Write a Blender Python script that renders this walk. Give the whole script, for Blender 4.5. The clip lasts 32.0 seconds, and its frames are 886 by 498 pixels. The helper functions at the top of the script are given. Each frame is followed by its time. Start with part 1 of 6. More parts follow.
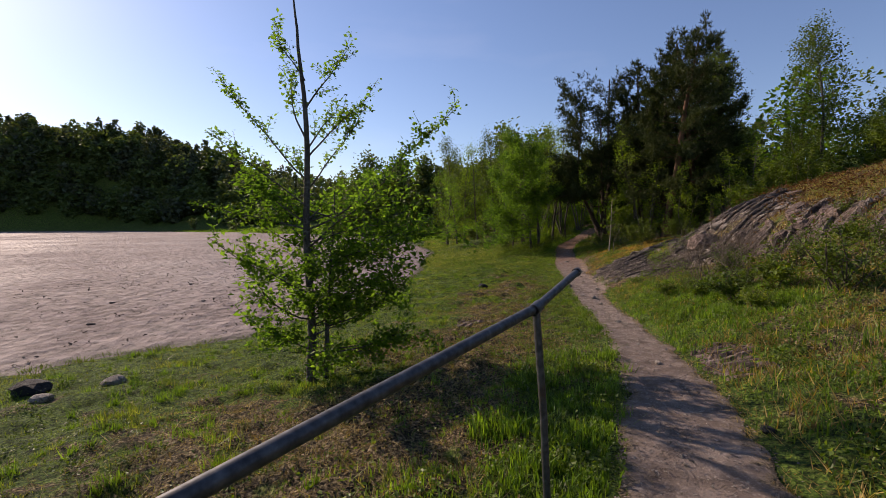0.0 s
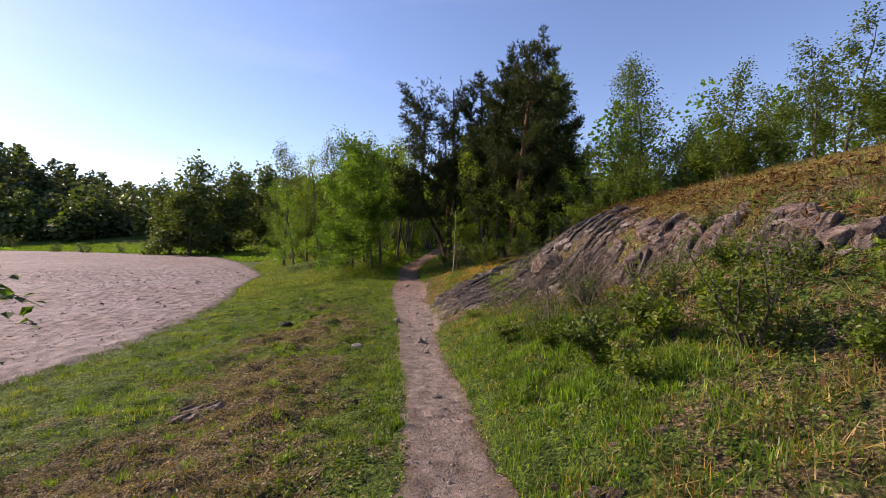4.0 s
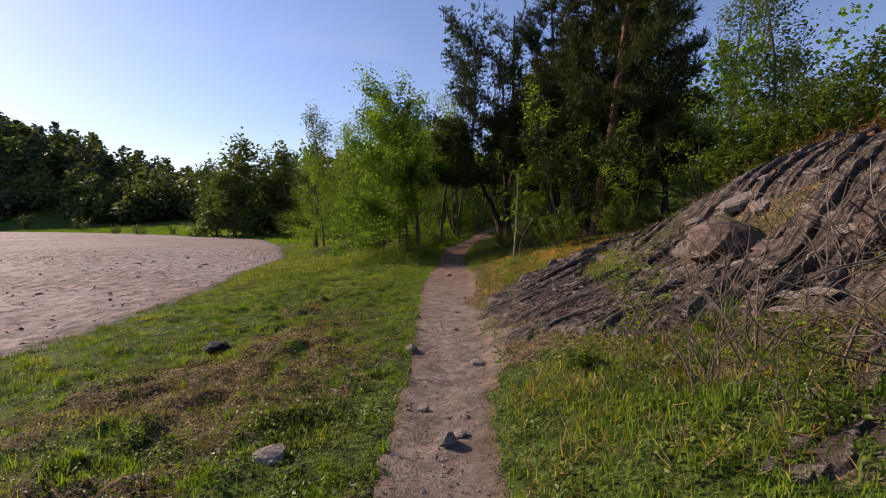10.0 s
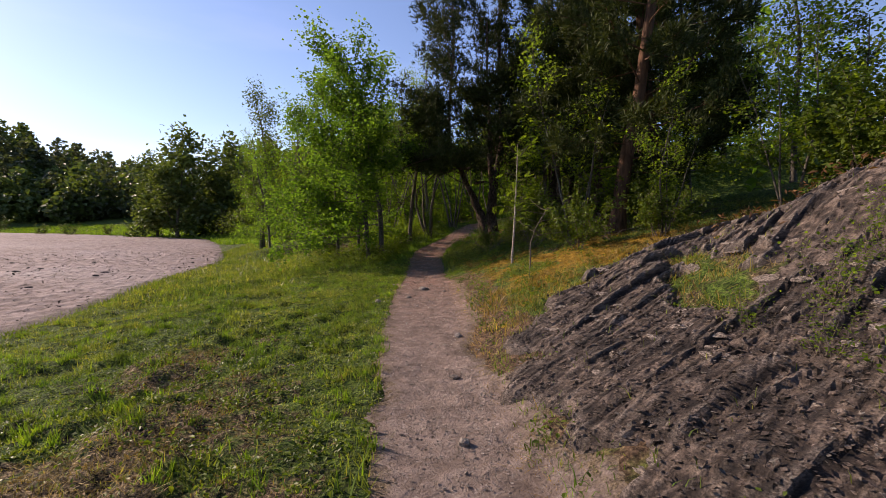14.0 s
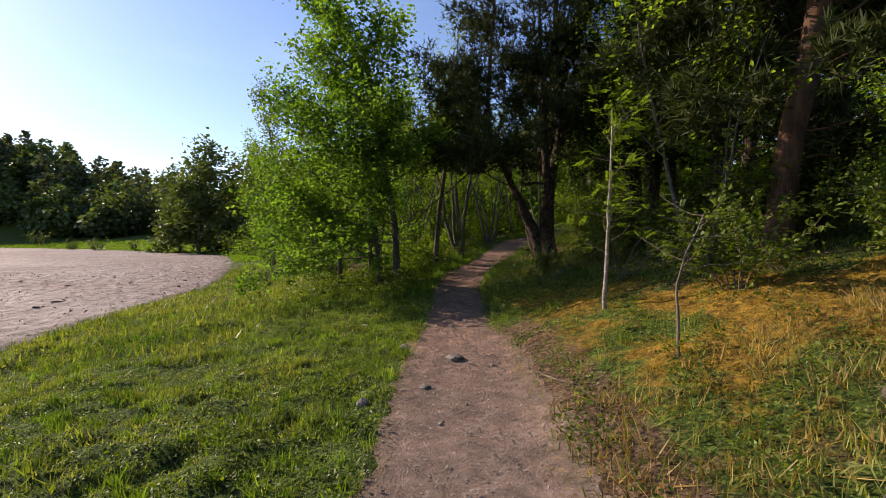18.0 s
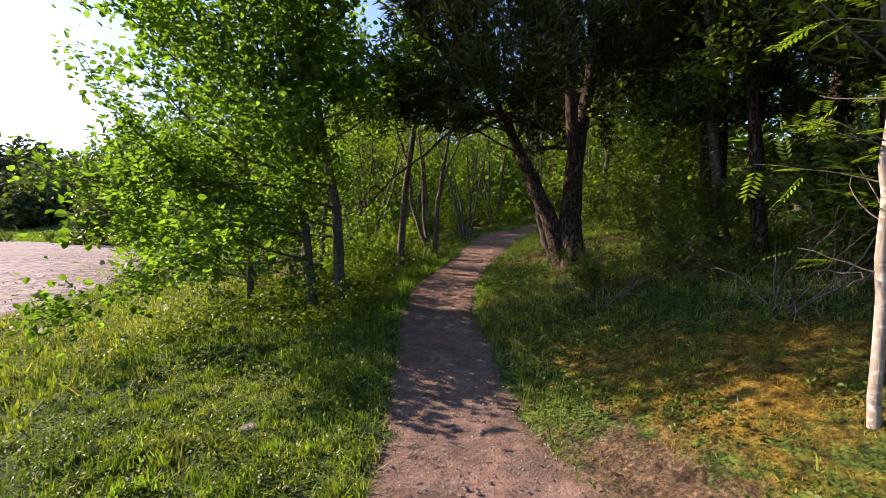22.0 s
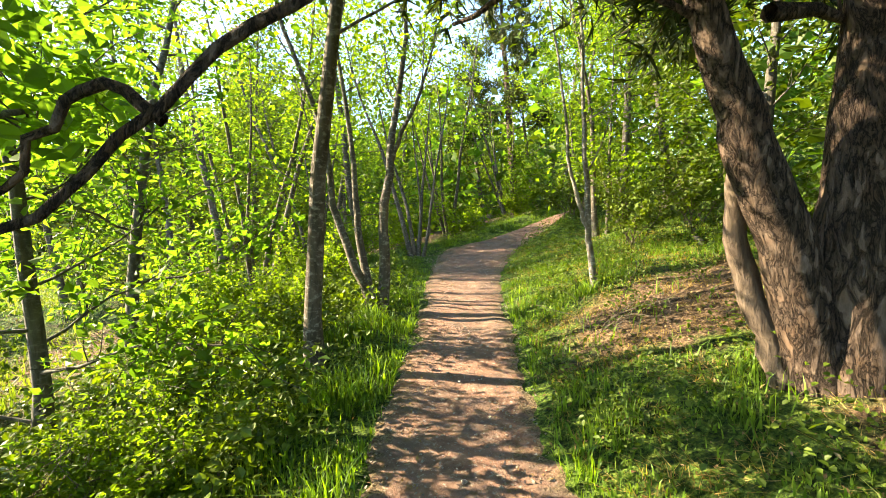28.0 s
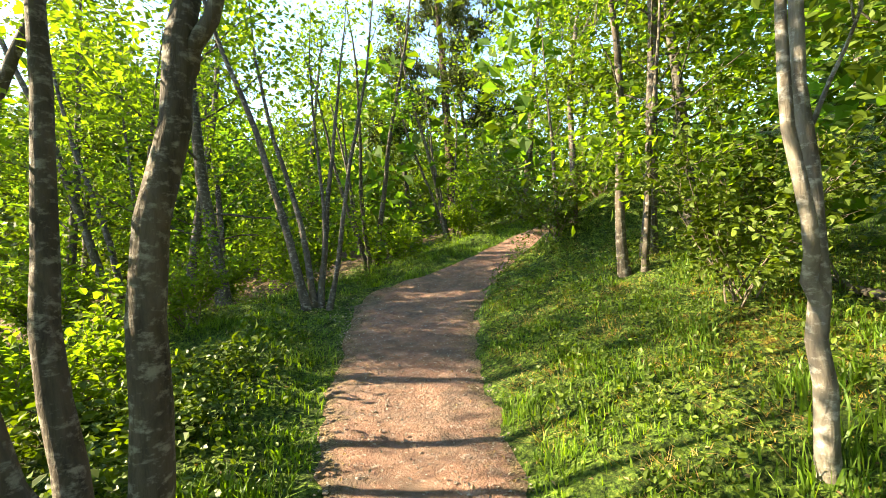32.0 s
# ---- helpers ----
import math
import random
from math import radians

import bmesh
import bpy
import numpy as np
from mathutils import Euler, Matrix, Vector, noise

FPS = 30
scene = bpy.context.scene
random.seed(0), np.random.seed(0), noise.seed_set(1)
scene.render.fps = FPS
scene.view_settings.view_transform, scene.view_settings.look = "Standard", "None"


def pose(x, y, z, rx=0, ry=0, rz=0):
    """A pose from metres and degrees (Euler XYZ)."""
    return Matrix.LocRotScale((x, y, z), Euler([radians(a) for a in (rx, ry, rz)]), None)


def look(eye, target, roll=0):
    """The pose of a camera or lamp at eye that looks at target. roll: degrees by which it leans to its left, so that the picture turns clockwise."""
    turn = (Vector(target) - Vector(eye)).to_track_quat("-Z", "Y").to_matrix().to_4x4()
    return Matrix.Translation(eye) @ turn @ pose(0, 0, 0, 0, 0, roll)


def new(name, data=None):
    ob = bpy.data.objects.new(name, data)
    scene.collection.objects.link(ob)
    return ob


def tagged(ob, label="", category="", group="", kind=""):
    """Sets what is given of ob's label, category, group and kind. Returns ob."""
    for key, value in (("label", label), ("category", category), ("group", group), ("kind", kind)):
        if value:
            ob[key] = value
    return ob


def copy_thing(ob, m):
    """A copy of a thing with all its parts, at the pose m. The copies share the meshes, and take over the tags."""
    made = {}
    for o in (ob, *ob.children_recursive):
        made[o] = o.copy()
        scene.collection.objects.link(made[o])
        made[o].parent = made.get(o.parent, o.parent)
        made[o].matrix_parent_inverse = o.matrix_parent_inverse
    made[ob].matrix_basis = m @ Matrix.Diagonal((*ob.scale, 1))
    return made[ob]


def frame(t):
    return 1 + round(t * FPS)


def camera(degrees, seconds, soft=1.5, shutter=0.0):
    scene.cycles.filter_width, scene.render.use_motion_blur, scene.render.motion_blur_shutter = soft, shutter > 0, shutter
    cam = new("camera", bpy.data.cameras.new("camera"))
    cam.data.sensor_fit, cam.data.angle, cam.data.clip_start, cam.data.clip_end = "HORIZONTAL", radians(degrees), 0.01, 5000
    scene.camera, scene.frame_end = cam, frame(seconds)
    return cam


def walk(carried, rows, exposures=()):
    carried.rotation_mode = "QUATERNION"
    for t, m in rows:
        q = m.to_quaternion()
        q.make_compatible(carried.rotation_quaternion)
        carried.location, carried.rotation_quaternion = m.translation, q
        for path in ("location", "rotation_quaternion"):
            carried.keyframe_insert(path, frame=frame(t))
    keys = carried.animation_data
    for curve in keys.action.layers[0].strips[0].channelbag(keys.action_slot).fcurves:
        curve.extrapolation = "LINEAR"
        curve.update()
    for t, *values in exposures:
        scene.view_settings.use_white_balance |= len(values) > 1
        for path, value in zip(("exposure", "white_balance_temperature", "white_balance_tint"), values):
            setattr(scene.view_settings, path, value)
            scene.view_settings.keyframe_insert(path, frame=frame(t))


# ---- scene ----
# ---------------------------------------------------------------- camera and its walk
cam = camera(89.2, 32.0, 0.8)
PATH = [
    (0.0, (0.000, 0.000, 1.500), (0.033, 9.981, 0.892), -0.20),
    (0.5, (0.278, 0.381, 1.518), (0.763, 10.347, 0.844), -0.07),
    (1.0, (0.529, 0.763, 1.559), (1.535, 10.692, 0.929), 0.06),
    (1.5, (0.709, 1.195, 1.543), (2.181, 11.069, 0.970), 0.17),
    (2.0, (0.964, 1.626, 1.533), (2.762, 11.448, 0.988), 0.17),
    (2.5, (1.143, 2.058, 1.516), (3.366, 11.791, 0.939), 0.16),
    (3.0, (1.375, 2.438, 1.479), (4.055, 12.064, 1.064), 0.24),
    (3.5, (1.580, 2.845, 1.466), (4.677, 12.351, 1.279), 0.31),
    (5.5, (2.246, 4.622, 1.395), (5.010, 14.223, 0.969), 0.23),
    (6.0, (2.428, 5.078, 1.353), (5.139, 14.684, 0.731), 0.24),
    (6.5, (2.609, 5.535, 1.310), (5.220, 15.169, 0.697), 0.24),
    (7.0, (2.715, 5.992, 1.262), (5.293, 15.642, 0.785), 0.24),
    (7.5, (2.869, 6.449, 1.243), (5.280, 16.149, 0.961), 0.25),
    (8.0, (3.000, 6.880, 1.197), (5.259, 16.618, 0.937), 0.26),
    (8.5, (3.156, 7.336, 1.153), (5.262, 17.105, 0.792), 0.26),
    (9.0, (3.284, 7.793, 1.132), (5.254, 17.588, 0.707), 0.26),
    (9.5, (3.314, 8.275, 1.076), (5.165, 18.090, 0.589), 0.37),
    (10.0, (3.394, 8.732, 1.026), (5.313, 18.531, 0.492), 0.36),
    (10.5, (3.369, 9.214, 1.017), (5.509, 18.965, 0.432), 0.36),
    (11.0, (3.472, 9.671, 0.994), (5.731, 19.393, 0.367), 0.36),
    (11.5, (3.527, 10.153, 0.941), (5.835, 19.853, 0.179), 0.36),
    (12.0, (3.578, 10.636, 0.938), (5.885, 20.335, 0.159), 0.36),
    (12.5, (3.654, 11.118, 0.938), (6.097, 20.793, 0.275), 0.35),
    (13.0, (3.732, 11.601, 0.912), (6.328, 21.235, 0.245), 0.44),
    (13.5, (3.884, 12.083, 0.918), (6.563, 21.694, 0.241), 0.44),
    (14.0, (3.962, 12.591, 0.892), (6.641, 22.210, 0.355), 0.34),
    (14.5, (4.166, 13.048, 0.877), (6.646, 22.730, 0.549), 0.35),
    (16.5, (4.592, 15.132, 0.935), (6.594, 24.907, 0.269), 0.16),
    (17.0, (4.744, 15.615, 0.941), (6.764, 25.395, 0.416), 0.16),
    (17.5, (4.793, 16.123, 0.964), (6.796, 25.914, 0.611), 0.16),
    (18.0, (4.894, 16.657, 0.965), (6.932, 26.444, 0.737), 0.16),
    (18.5, (4.919, 17.190, 0.959), (7.043, 26.961, 0.809), 0.26),
    (19.0, (5.071, 17.673, 0.965), (7.211, 27.441, 0.939), 0.26),
    (19.5, (5.122, 18.181, 0.962), (7.465, 27.902, 0.989), 0.35),
    (20.0, (5.200, 18.714, 0.936), (7.712, 28.393, 0.942), 0.45),
    (20.5, (5.274, 19.197, 0.961), (7.888, 28.846, 0.732), 0.44),
    (21.0, (5.324, 19.705, 0.958), (8.005, 29.327, 0.490), 0.44),
    (21.5, (5.449, 20.213, 0.987), (8.263, 29.793, 0.426), 0.43),
    (22.0, (5.575, 20.747, 0.990), (8.473, 30.309, 0.576), 0.43),
    (22.5, (5.803, 21.230, 1.003), (8.768, 30.778, 0.821), 0.42),
    (23.0, (5.879, 21.763, 1.002), (9.042, 31.249, 1.012), 0.51),
    (23.5, (6.031, 22.271, 1.007), (9.292, 31.724, 1.097), 0.50),
    (24.0, (6.081, 22.779, 1.004), (9.458, 32.191, 1.104), 0.59),
    (24.5, (6.183, 23.287, 1.006), (9.624, 32.676, 1.129), 0.58),
    (25.0, (6.307, 23.770, 1.035), (10.071, 33.031, 1.309), 0.65),
    (25.5, (6.434, 24.278, 1.038), (10.530, 33.392, 1.430), 0.71),
    (27.5, (6.577, 25.858, 1.269), (11.165, 34.740, 1.019), -1.42),
    (28.0, (6.757, 26.302, 1.300), (11.330, 35.188, 0.945), -1.59),
    (28.5, (6.955, 26.755, 1.359), (11.678, 35.558, 0.912), -1.65),
    (29.0, (7.139, 27.256, 1.393), (12.068, 35.952, 1.096), -1.71),
    (29.5, (7.435, 27.709, 1.431), (12.567, 36.292, 1.320), -1.66),
    (30.0, (7.617, 28.188, 1.448), (13.035, 36.592, 1.538), -1.59),
    (30.5, (7.869, 28.639, 1.462), (13.478, 36.916, 1.635), -1.64),
    (31.0, (8.094, 29.082, 1.520), (13.888, 37.233, 1.565), -1.68),
    (31.5, (8.358, 29.553, 1.580), (14.233, 37.644, 1.466), -1.76),
    (32.0, (8.669, 29.999, 1.618), (14.740, 37.944, 1.481), -1.81),
]
EXPOSURES = [(0.0, 0.15, 7600, 27), (1.5, 0.35, 7600, 29), (3.2, 0.7, 7500, 31), (7.0, 0.4, 7700, 31), (10.0, 0.35, 7700, 31), (14.0, 0.55, 7700, 31), (20.0, 0.8, 7500, 22), (22.0, 1.35, 7400, 28), (23.0, 1.65, 7400, 33),
             (24.0, 2.0, 7500, 32), (25.5, 2.55, 7800, 25), (27.5, 2.9, 8700, 8), (28.5, 2.85, 8700, 7), (30.0, 2.5, 8700, 6), (32.0, 2.8, 8800, 7)]
SUN_STRENGTH, SKY_STRENGTH = 5.0, 0.118
walk(cam, [(t, look(eye, target, roll)) for t, eye, target, roll in PATH], EXPOSURES)

# ---------------------------------------------------------------- light
SUN_LEFT, SUN_UP = 52.0, 28.0          # degrees left of the y axis, degrees above the horizon
sun_way = Vector((-math.sin(radians(SUN_LEFT)) * math.cos(radians(SUN_UP)), math.cos(radians(SUN_LEFT)) * math.cos(radians(SUN_UP)), math.sin(radians(SUN_UP))))
world = bpy.data.worlds.new("sky")
scene.world = world
world.use_nodes = True
wn, wl = world.node_tree.nodes, world.node_tree.links
wn.clear()
w_out, w_bg, w_sky = wn.new("ShaderNodeOutputWorld"), wn.new("ShaderNodeBackground"), wn.new("ShaderNodeTexSky")
w_sky.sky_type, w_sky.sun_disc = "NISHITA", False
w_sky.sun_elevation, w_sky.sun_rotation = radians(SUN_UP), radians(-SUN_LEFT)
w_sky.air_density, w_sky.dust_density, w_sky.ozone_density = 1.05, .35, 3.2
w_co, w_map, w_cl, w_ramp, w_mix = (wn.new("ShaderNodeTexCoord"), wn.new("ShaderNodeMapping"), wn.new("ShaderNodeTexNoise"),
                                    wn.new("ShaderNodeValToRGB"), wn.new("ShaderNodeMix"))
w_map.inputs["Scale"].default_value = (1.2, 1.2, 5.0)
w_cl.inputs["Scale"].default_value, w_cl.inputs["Detail"].default_value = 1.6, 5
w_ramp.color_ramp.elements[0].position, w_ramp.color_ramp.elements[1].position = .56, 1.0
w_ramp.color_ramp.elements[1].color = (.12, .12, .12, 1)
w_mix.data_type = "RGBA"
w_mix.inputs["B"].default_value = (9.5, 9.8, 10.5, 1)
wl.new(w_co.outputs["Generated"], w_map.inputs["Vector"])
wl.new(w_map.outputs["Vector"], w_cl.inputs["Vector"])
wl.new(w_cl.outputs["Fac"], w_ramp.inputs["Fac"])
wl.new(w_ramp.outputs["Color"], w_mix.inputs["Factor"])
w_clear = wn.new("ShaderNodeMix")
w_clear.data_type, w_clear.blend_type = "RGBA", "MULTIPLY"
w_clear.inputs["Factor"].default_value = 1
w_clear.inputs["B"].default_value = (.86, 1.0, 1.15, 1)
wl.new(w_sky.outputs["Color"], w_clear.inputs["A"])
wl.new(w_clear.outputs["Result"], w_mix.inputs["A"])
wl.new(w_mix.outputs["Result"], w_bg.inputs["Color"])
w_bg.inputs["Strength"].default_value = SKY_STRENGTH
wl.new(w_bg.outputs["Background"], w_out.inputs["Surface"])
sun_lamp = bpy.data.lights.new("sun", "SUN")
sun_lamp.energy, sun_lamp.angle, sun_lamp.color = SUN_STRENGTH, radians(.55), (1, .93, .80)
sun = new("sun", sun_lamp)
sun.matrix_world = look(sun_way * 50, (0, 0, 0))


# ---------------------------------------------------------------- materials
class Nodes:
    """A small helper to wire a node material."""

    def __init__(self, name):
        self.m = bpy.data.materials.new(name)
        self.m.use_nodes = True
        self.n, self.l = self.m.node_tree.nodes, self.m.node_tree.links
        self.b = self.n["Principled BSDF"]
        self.out = self.n["Material Output"]
        self.pos = self.n.new("ShaderNodeNewGeometry")

    def noise(self, scale, detail=4, rough=.55, stretch=None, vector=None, distort=0.0):
        t = self.n.new("ShaderNodeTexNoise")
        t.inputs["Scale"].default_value, t.inputs["Detail"].default_value, t.inputs["Roughness"].default_value = scale, detail, rough
        t.inputs["Distortion"].default_value = distort
        v = vector or self.pos.outputs["Position"]
        if stretch:
            mp = self.n.new("ShaderNodeMapping")
            mp.inputs["Scale"].default_value = stretch
            self.l.new(v, mp.inputs["Vector"])
            v = mp.outputs["Vector"]
        self.l.new(v, t.inputs["Vector"])
        return t.outputs["Fac"]

    def cells(self, scale, feature="DISTANCE_TO_EDGE", stretch=None):
        t = self.n.new("ShaderNodeTexVoronoi")
        t.feature = feature
        t.inputs["Scale"].default_value = scale
        v = self.pos.outputs["Position"]
        if stretch:
            mp = self.n.new("ShaderNodeMapping")
            mp.inputs["Scale"].default_value = stretch
            self.l.new(v, mp.inputs["Vector"])
            v = mp.outputs["Vector"]
        self.l.new(v, t.inputs["Vector"])
        return t.outputs["Distance"]

    def ramp(self, fac, stops):
        r = self.n.new("ShaderNodeValToRGB")
        e = r.color_ramp.elements
        while len(e) < len(stops):
            e.new(.5)
        for i, (p, c) in enumerate(stops):
            e[i].position = p
            e[i].color = (*c, 1) if len(c) == 3 else c
        self.l.new(fac, r.inputs["Fac"])
        return r.outputs["Color"]

    def mix(self, fac, a, b, mode="MIX"):
        x = self.n.new("ShaderNodeMix")
        x.data_type, x.blend_type = "RGBA", mode
        for key, v in (("Factor", fac), ("A", a), ("B", b)):
            if isinstance(v, (int, float)):
                x.inputs[key].default_value = v
            elif isinstance(v, tuple):
                x.inputs[key].default_value = (*v, 1)
            else:
                self.l.new(v, x.inputs[key])
        return x.outputs["Result"]

    def calc(self, op, a, b):
        x = self.n.new("ShaderNodeMath")
        x.operation = op
        for i, v in enumerate((a, b)):
            if isinstance(v, (int, float)):
                x.inputs[i].default_value = v
            else:
                self.l.new(v, x.inputs[i])
        return x.outputs[0]

    def field(self, name):
        a = self.n.new("ShaderNodeAttribute")
        a.attribute_name = name
        return a.outputs["Fac"]

    def bump(self, height, strength, distance=.02):
        b = self.n.new("ShaderNodeBump")
        b.inputs["Strength"].default_value, b.inputs["Distance"].default_value = strength, distance
        self.l.new(height, b.inputs["Height"])
        self.l.new(b.outputs["Normal"], self.b.inputs["Normal"])
        return b

    def done(self, colour, rough=.85, metal=0.0, spec=.3):
        if isinstance(colour, tuple):
            self.b.inputs["Base Color"].default_value = (*colour, 1)
        else:
            self.l.new(colour, self.b.inputs["Base Color"])
        if isinstance(rough, (int, float)):
            self.b.inputs["Roughness"].default_value = rough
        else:
            self.l.new(rough, self.b.inputs["Roughness"])
        self.b.inputs["Metallic"].default_value, self.b.inputs["Specular IOR Level"].default_value = metal, spec
        return self.m


def leaf_material(name, stops, glow=.45, rough=.5, spec=.22, spread=.35, tuft=0.0):
    """Leaves: colour by leaf, by tuft and by tree, light passes through."""
    k = Nodes(name)
    info = k.n.new("ShaderNodeObjectInfo")
    tone = k.ramp(k.pos.outputs["Random Per Island"], stops)
    patch = k.noise(.7, 2)
    tone = k.mix(spread, tone, k.ramp(patch, [(.3, tuple(c * .75 for c in stops[0][1])), (.7, stops[-1][1])]))
    shade = k.ramp(info.outputs["Random"], [(0, (.82, .86, .8)), (1, (1.12, 1.1, 1.0))])
    tone = k.mix(1.0, tone, shade, "MULTIPLY")
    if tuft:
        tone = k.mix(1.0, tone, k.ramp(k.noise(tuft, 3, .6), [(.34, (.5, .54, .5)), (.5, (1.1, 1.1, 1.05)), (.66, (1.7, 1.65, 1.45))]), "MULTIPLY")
    k.done(tone, rough, 0, spec)
    thin = k.n.new("ShaderNodeBsdfTranslucent")
    warm = k.mix(1.0, tone, (1.60, 1.60, .50), "MULTIPLY")
    k.l.new(warm, thin.inputs["Color"])
    both = k.n.new("ShaderNodeMixShader")
    both.inputs["Fac"].default_value = glow
    k.l.new(k.b.outputs["BSDF"], both.inputs[1])
    k.l.new(thin.outputs["BSDF"], both.inputs[2])
    k.l.new(both.outputs["Shader"], k.out.inputs["Surface"])
    return k.m


def bark_material(name, dark, light, scale=14, strength=.8, patch=None, stretch=(1, 1, .22)):
    k = Nodes(name)
    a = k.noise(scale, 8, .65, stretch, distort=.6)
    b = k.noise(2.2, 4)
    c = k.ramp(a, [(.3, dark), (.7, light)])
    c = k.mix(k.ramp(b, [(.42, (0, 0, 0)), (.75, (.6, .6, .6))]), c, tuple(x * .6 for x in dark))
    if patch:
        c = k.mix(k.ramp(k.noise(17, 6, .65, (1, 1, 1.6)), [(.52, (0, 0, 0)), (.66, (.8, .8, .8))]), c, patch)
    k.bump(a, strength, .03)
    return k.done(c, .9, 0, .2)


def stone_material(name, stops, scale=5, stretch=None, lichen=(.42, .42, .36), amount=.55, strata=0.0, pale=None):
    k = Nodes(name)
    info = k.n.new("ShaderNodeObjectInfo")
    if strata:
        mp = k.n.new("ShaderNodeMapping")
        mp.vector_type = "TEXTURE"
        mp.inputs["Rotation"].default_value = (0, 0, .24)
        mp.inputs["Scale"].default_value = (strata, 1, .8)
        k.l.new(k.pos.outputs["Position"], mp.inputs["Vector"])
        layers = k.noise(scale * 2.2, 7, .6, None, mp.outputs["Vector"], .4)
        a = k.calc("ADD", k.calc("MULTIPLY", k.noise(scale, 9, .65, stretch), .45), k.calc("MULTIPLY", layers, .55))
    else:
        a = k.noise(scale, 9, .65, stretch)
    c = k.ramp(a, stops)
    if pale:
        c = k.mix(k.field("pale"), c, k.ramp(a, pale))
    c = k.mix(k.ramp(k.noise(16, 6), [(amount, (0, 0, 0)), (amount + .14, (.7, .7, .7))]), c, lichen)
    c = k.mix(k.ramp(k.noise(1.6, 5), [(.45, (0, 0, 0)), (.7, (.75, .75, .75))]), c, tuple(x * .55 for x in stops[0][1]))
    c = k.mix(1.0, c, k.ramp(info.outputs["Random"], [(0, (.75, .74, .75)), (1, (1.15, 1.12, 1.08))]), "MULTIPLY")
    chips = k.noise(52, 8, .72, stretch)
    if strata:
        c = k.mix(k.ramp(k.pos.outputs["Pointiness"], [(.50, (0, 0, 0)), (.57, (.75, .75, .75))]), c, k.ramp(chips, [(.4, (.12, .095, .078)), (.6, (.42, .36, .30))]))
    c = k.mix(1.0, c, k.ramp(chips, [(.36, (.45, .45, .45)), (.5, (1, 1, 1)), (.64, (1.5, 1.48, 1.45))]), "MULTIPLY")
    k.bump(k.calc("ADD", k.calc("MULTIPLY", a, 1.6), chips), 1.0, .04)
    return k.done(c, .82, 0, .3)


def make_ground():
    k = Nodes("meadow_soil")
    fine, mid, wide = k.noise(34, 8, .7), k.noise(5, 6, .6), k.noise(.8, 4)
    green = k.ramp(fine, [(.36, (.006, .012, .004)), (.5, (.050, .090, .014)), (.64, (.145, .198, .038))])
    thatch = k.ramp(fine, [(.38, (.012, .009, .006)), (.5, (.085, .062, .034)), (.64, (.34, .265, .16))])
    moss = k.ramp(fine, [(.3, (.055, .032, .009)), (.5, (.22, .130, .022)), (.72, (.34, .245, .040))])
    litter = k.ramp(fine, [(.34, (.03, .018, .011)), (.5, (.115, .074, .047)), (.68, (.26, .175, .115))])
    bare = k.ramp(k.calc("ADD", k.calc("MULTIPLY", k.field("dry"), 1.0), k.calc("SUBTRACT", k.calc("MULTIPLY", k.calc("ADD", mid, k.noise(1.7, 5, .6)), 1.5), 1.5)),
                  [(.35, (0, 0, 0)), (.62, (1, 1, 1))])
    c = k.mix(bare, green, thatch)
    c = k.mix(k.ramp(k.calc("ADD", k.field("moss"), k.calc("SUBTRACT", mid, .5)), [(.35, (0, 0, 0)), (.6, (1, 1, 1))]), c, moss)
    c = k.mix(k.ramp(k.calc("ADD", k.field("litter"), k.calc("SUBTRACT", mid, .5)), [(.35, (0, 0, 0)), (.6, (1, 1, 1))]), c, litter)
    c = k.mix(1.0, c, k.ramp(k.noise(9, 4, .65), [(.34, (.42, .42, .40)), (.5, (1.1, 1.1, 1.05)), (.66, (1.75, 1.7, 1.55))]), "MULTIPLY")
    k.bump(k.calc("ADD", fine, k.calc("MULTIPLY", mid, 2)), 1.0, .06)
    return k.done(c, .95, 0, .15)


def make_dirt():
    k = Nodes("trodden_earth")
    fine, mid, wide = k.noise(60, 9, .72), k.noise(7, 6, .6), k.noise(1.1, 4)
    grey = k.ramp(mid, [(.3, (.168, .133, .110)), (.55, (.285, .232, .193)), (.78, (.39, .328, .278))])
    red = k.ramp(mid, [(.3, (.15, .076, .052)), (.55, (.28, .148, .104)), (.78, (.41, .245, .18))])
    c = k.mix(k.field("litter"), grey, red)
    c = k.mix(k.ramp(wide, [(.4, (0, 0, 0)), (.7, (.45, .45, .45))]), c, (.17, .125, .10))
    grit = k.cells(55, "F1")
    c = k.mix(k.ramp(grit, [(.10, (.55, .55, .55)), (.22, (0, 0, 0))]), c, (.34, .29, .25))
    c = k.mix(k.ramp(fine, [(.30, (.75, .75, .75)), (.44, (0, 0, 0))]), c, (.075, .05, .036))
    c = k.mix(k.ramp(k.noise(26, 5, .65), [(.56, (0, 0, 0)), (.70, (.8, .8, .8))]), c, (.42, .36, .31))
    c = k.mix(k.ramp(k.noise(3.2, 5, .65), [(.36, (.8, .8, .8)), (.52, (0, 0, 0))]), c, (.13, .095, .075))
    rim = k.ramp(k.calc("ADD", k.field("edge"), k.calc("MULTIPLY", k.calc("SUBTRACT", k.noise(9, 5, .7), .5), 1.4)), [(.72, (0, 0, 0)), (1.0, (.9, .9, .9))])
    c = k.mix(rim, c, k.ramp(fine, [(.38, (.03, .022, .012)), (.5, (.13, .095, .05)), (.64, (.34, .27, .16))]))
    k.bump(k.calc("ADD", fine, k.calc("MULTIPLY", mid, 2)), .9, .045)
    return k.done(c, .92, 0, .2)


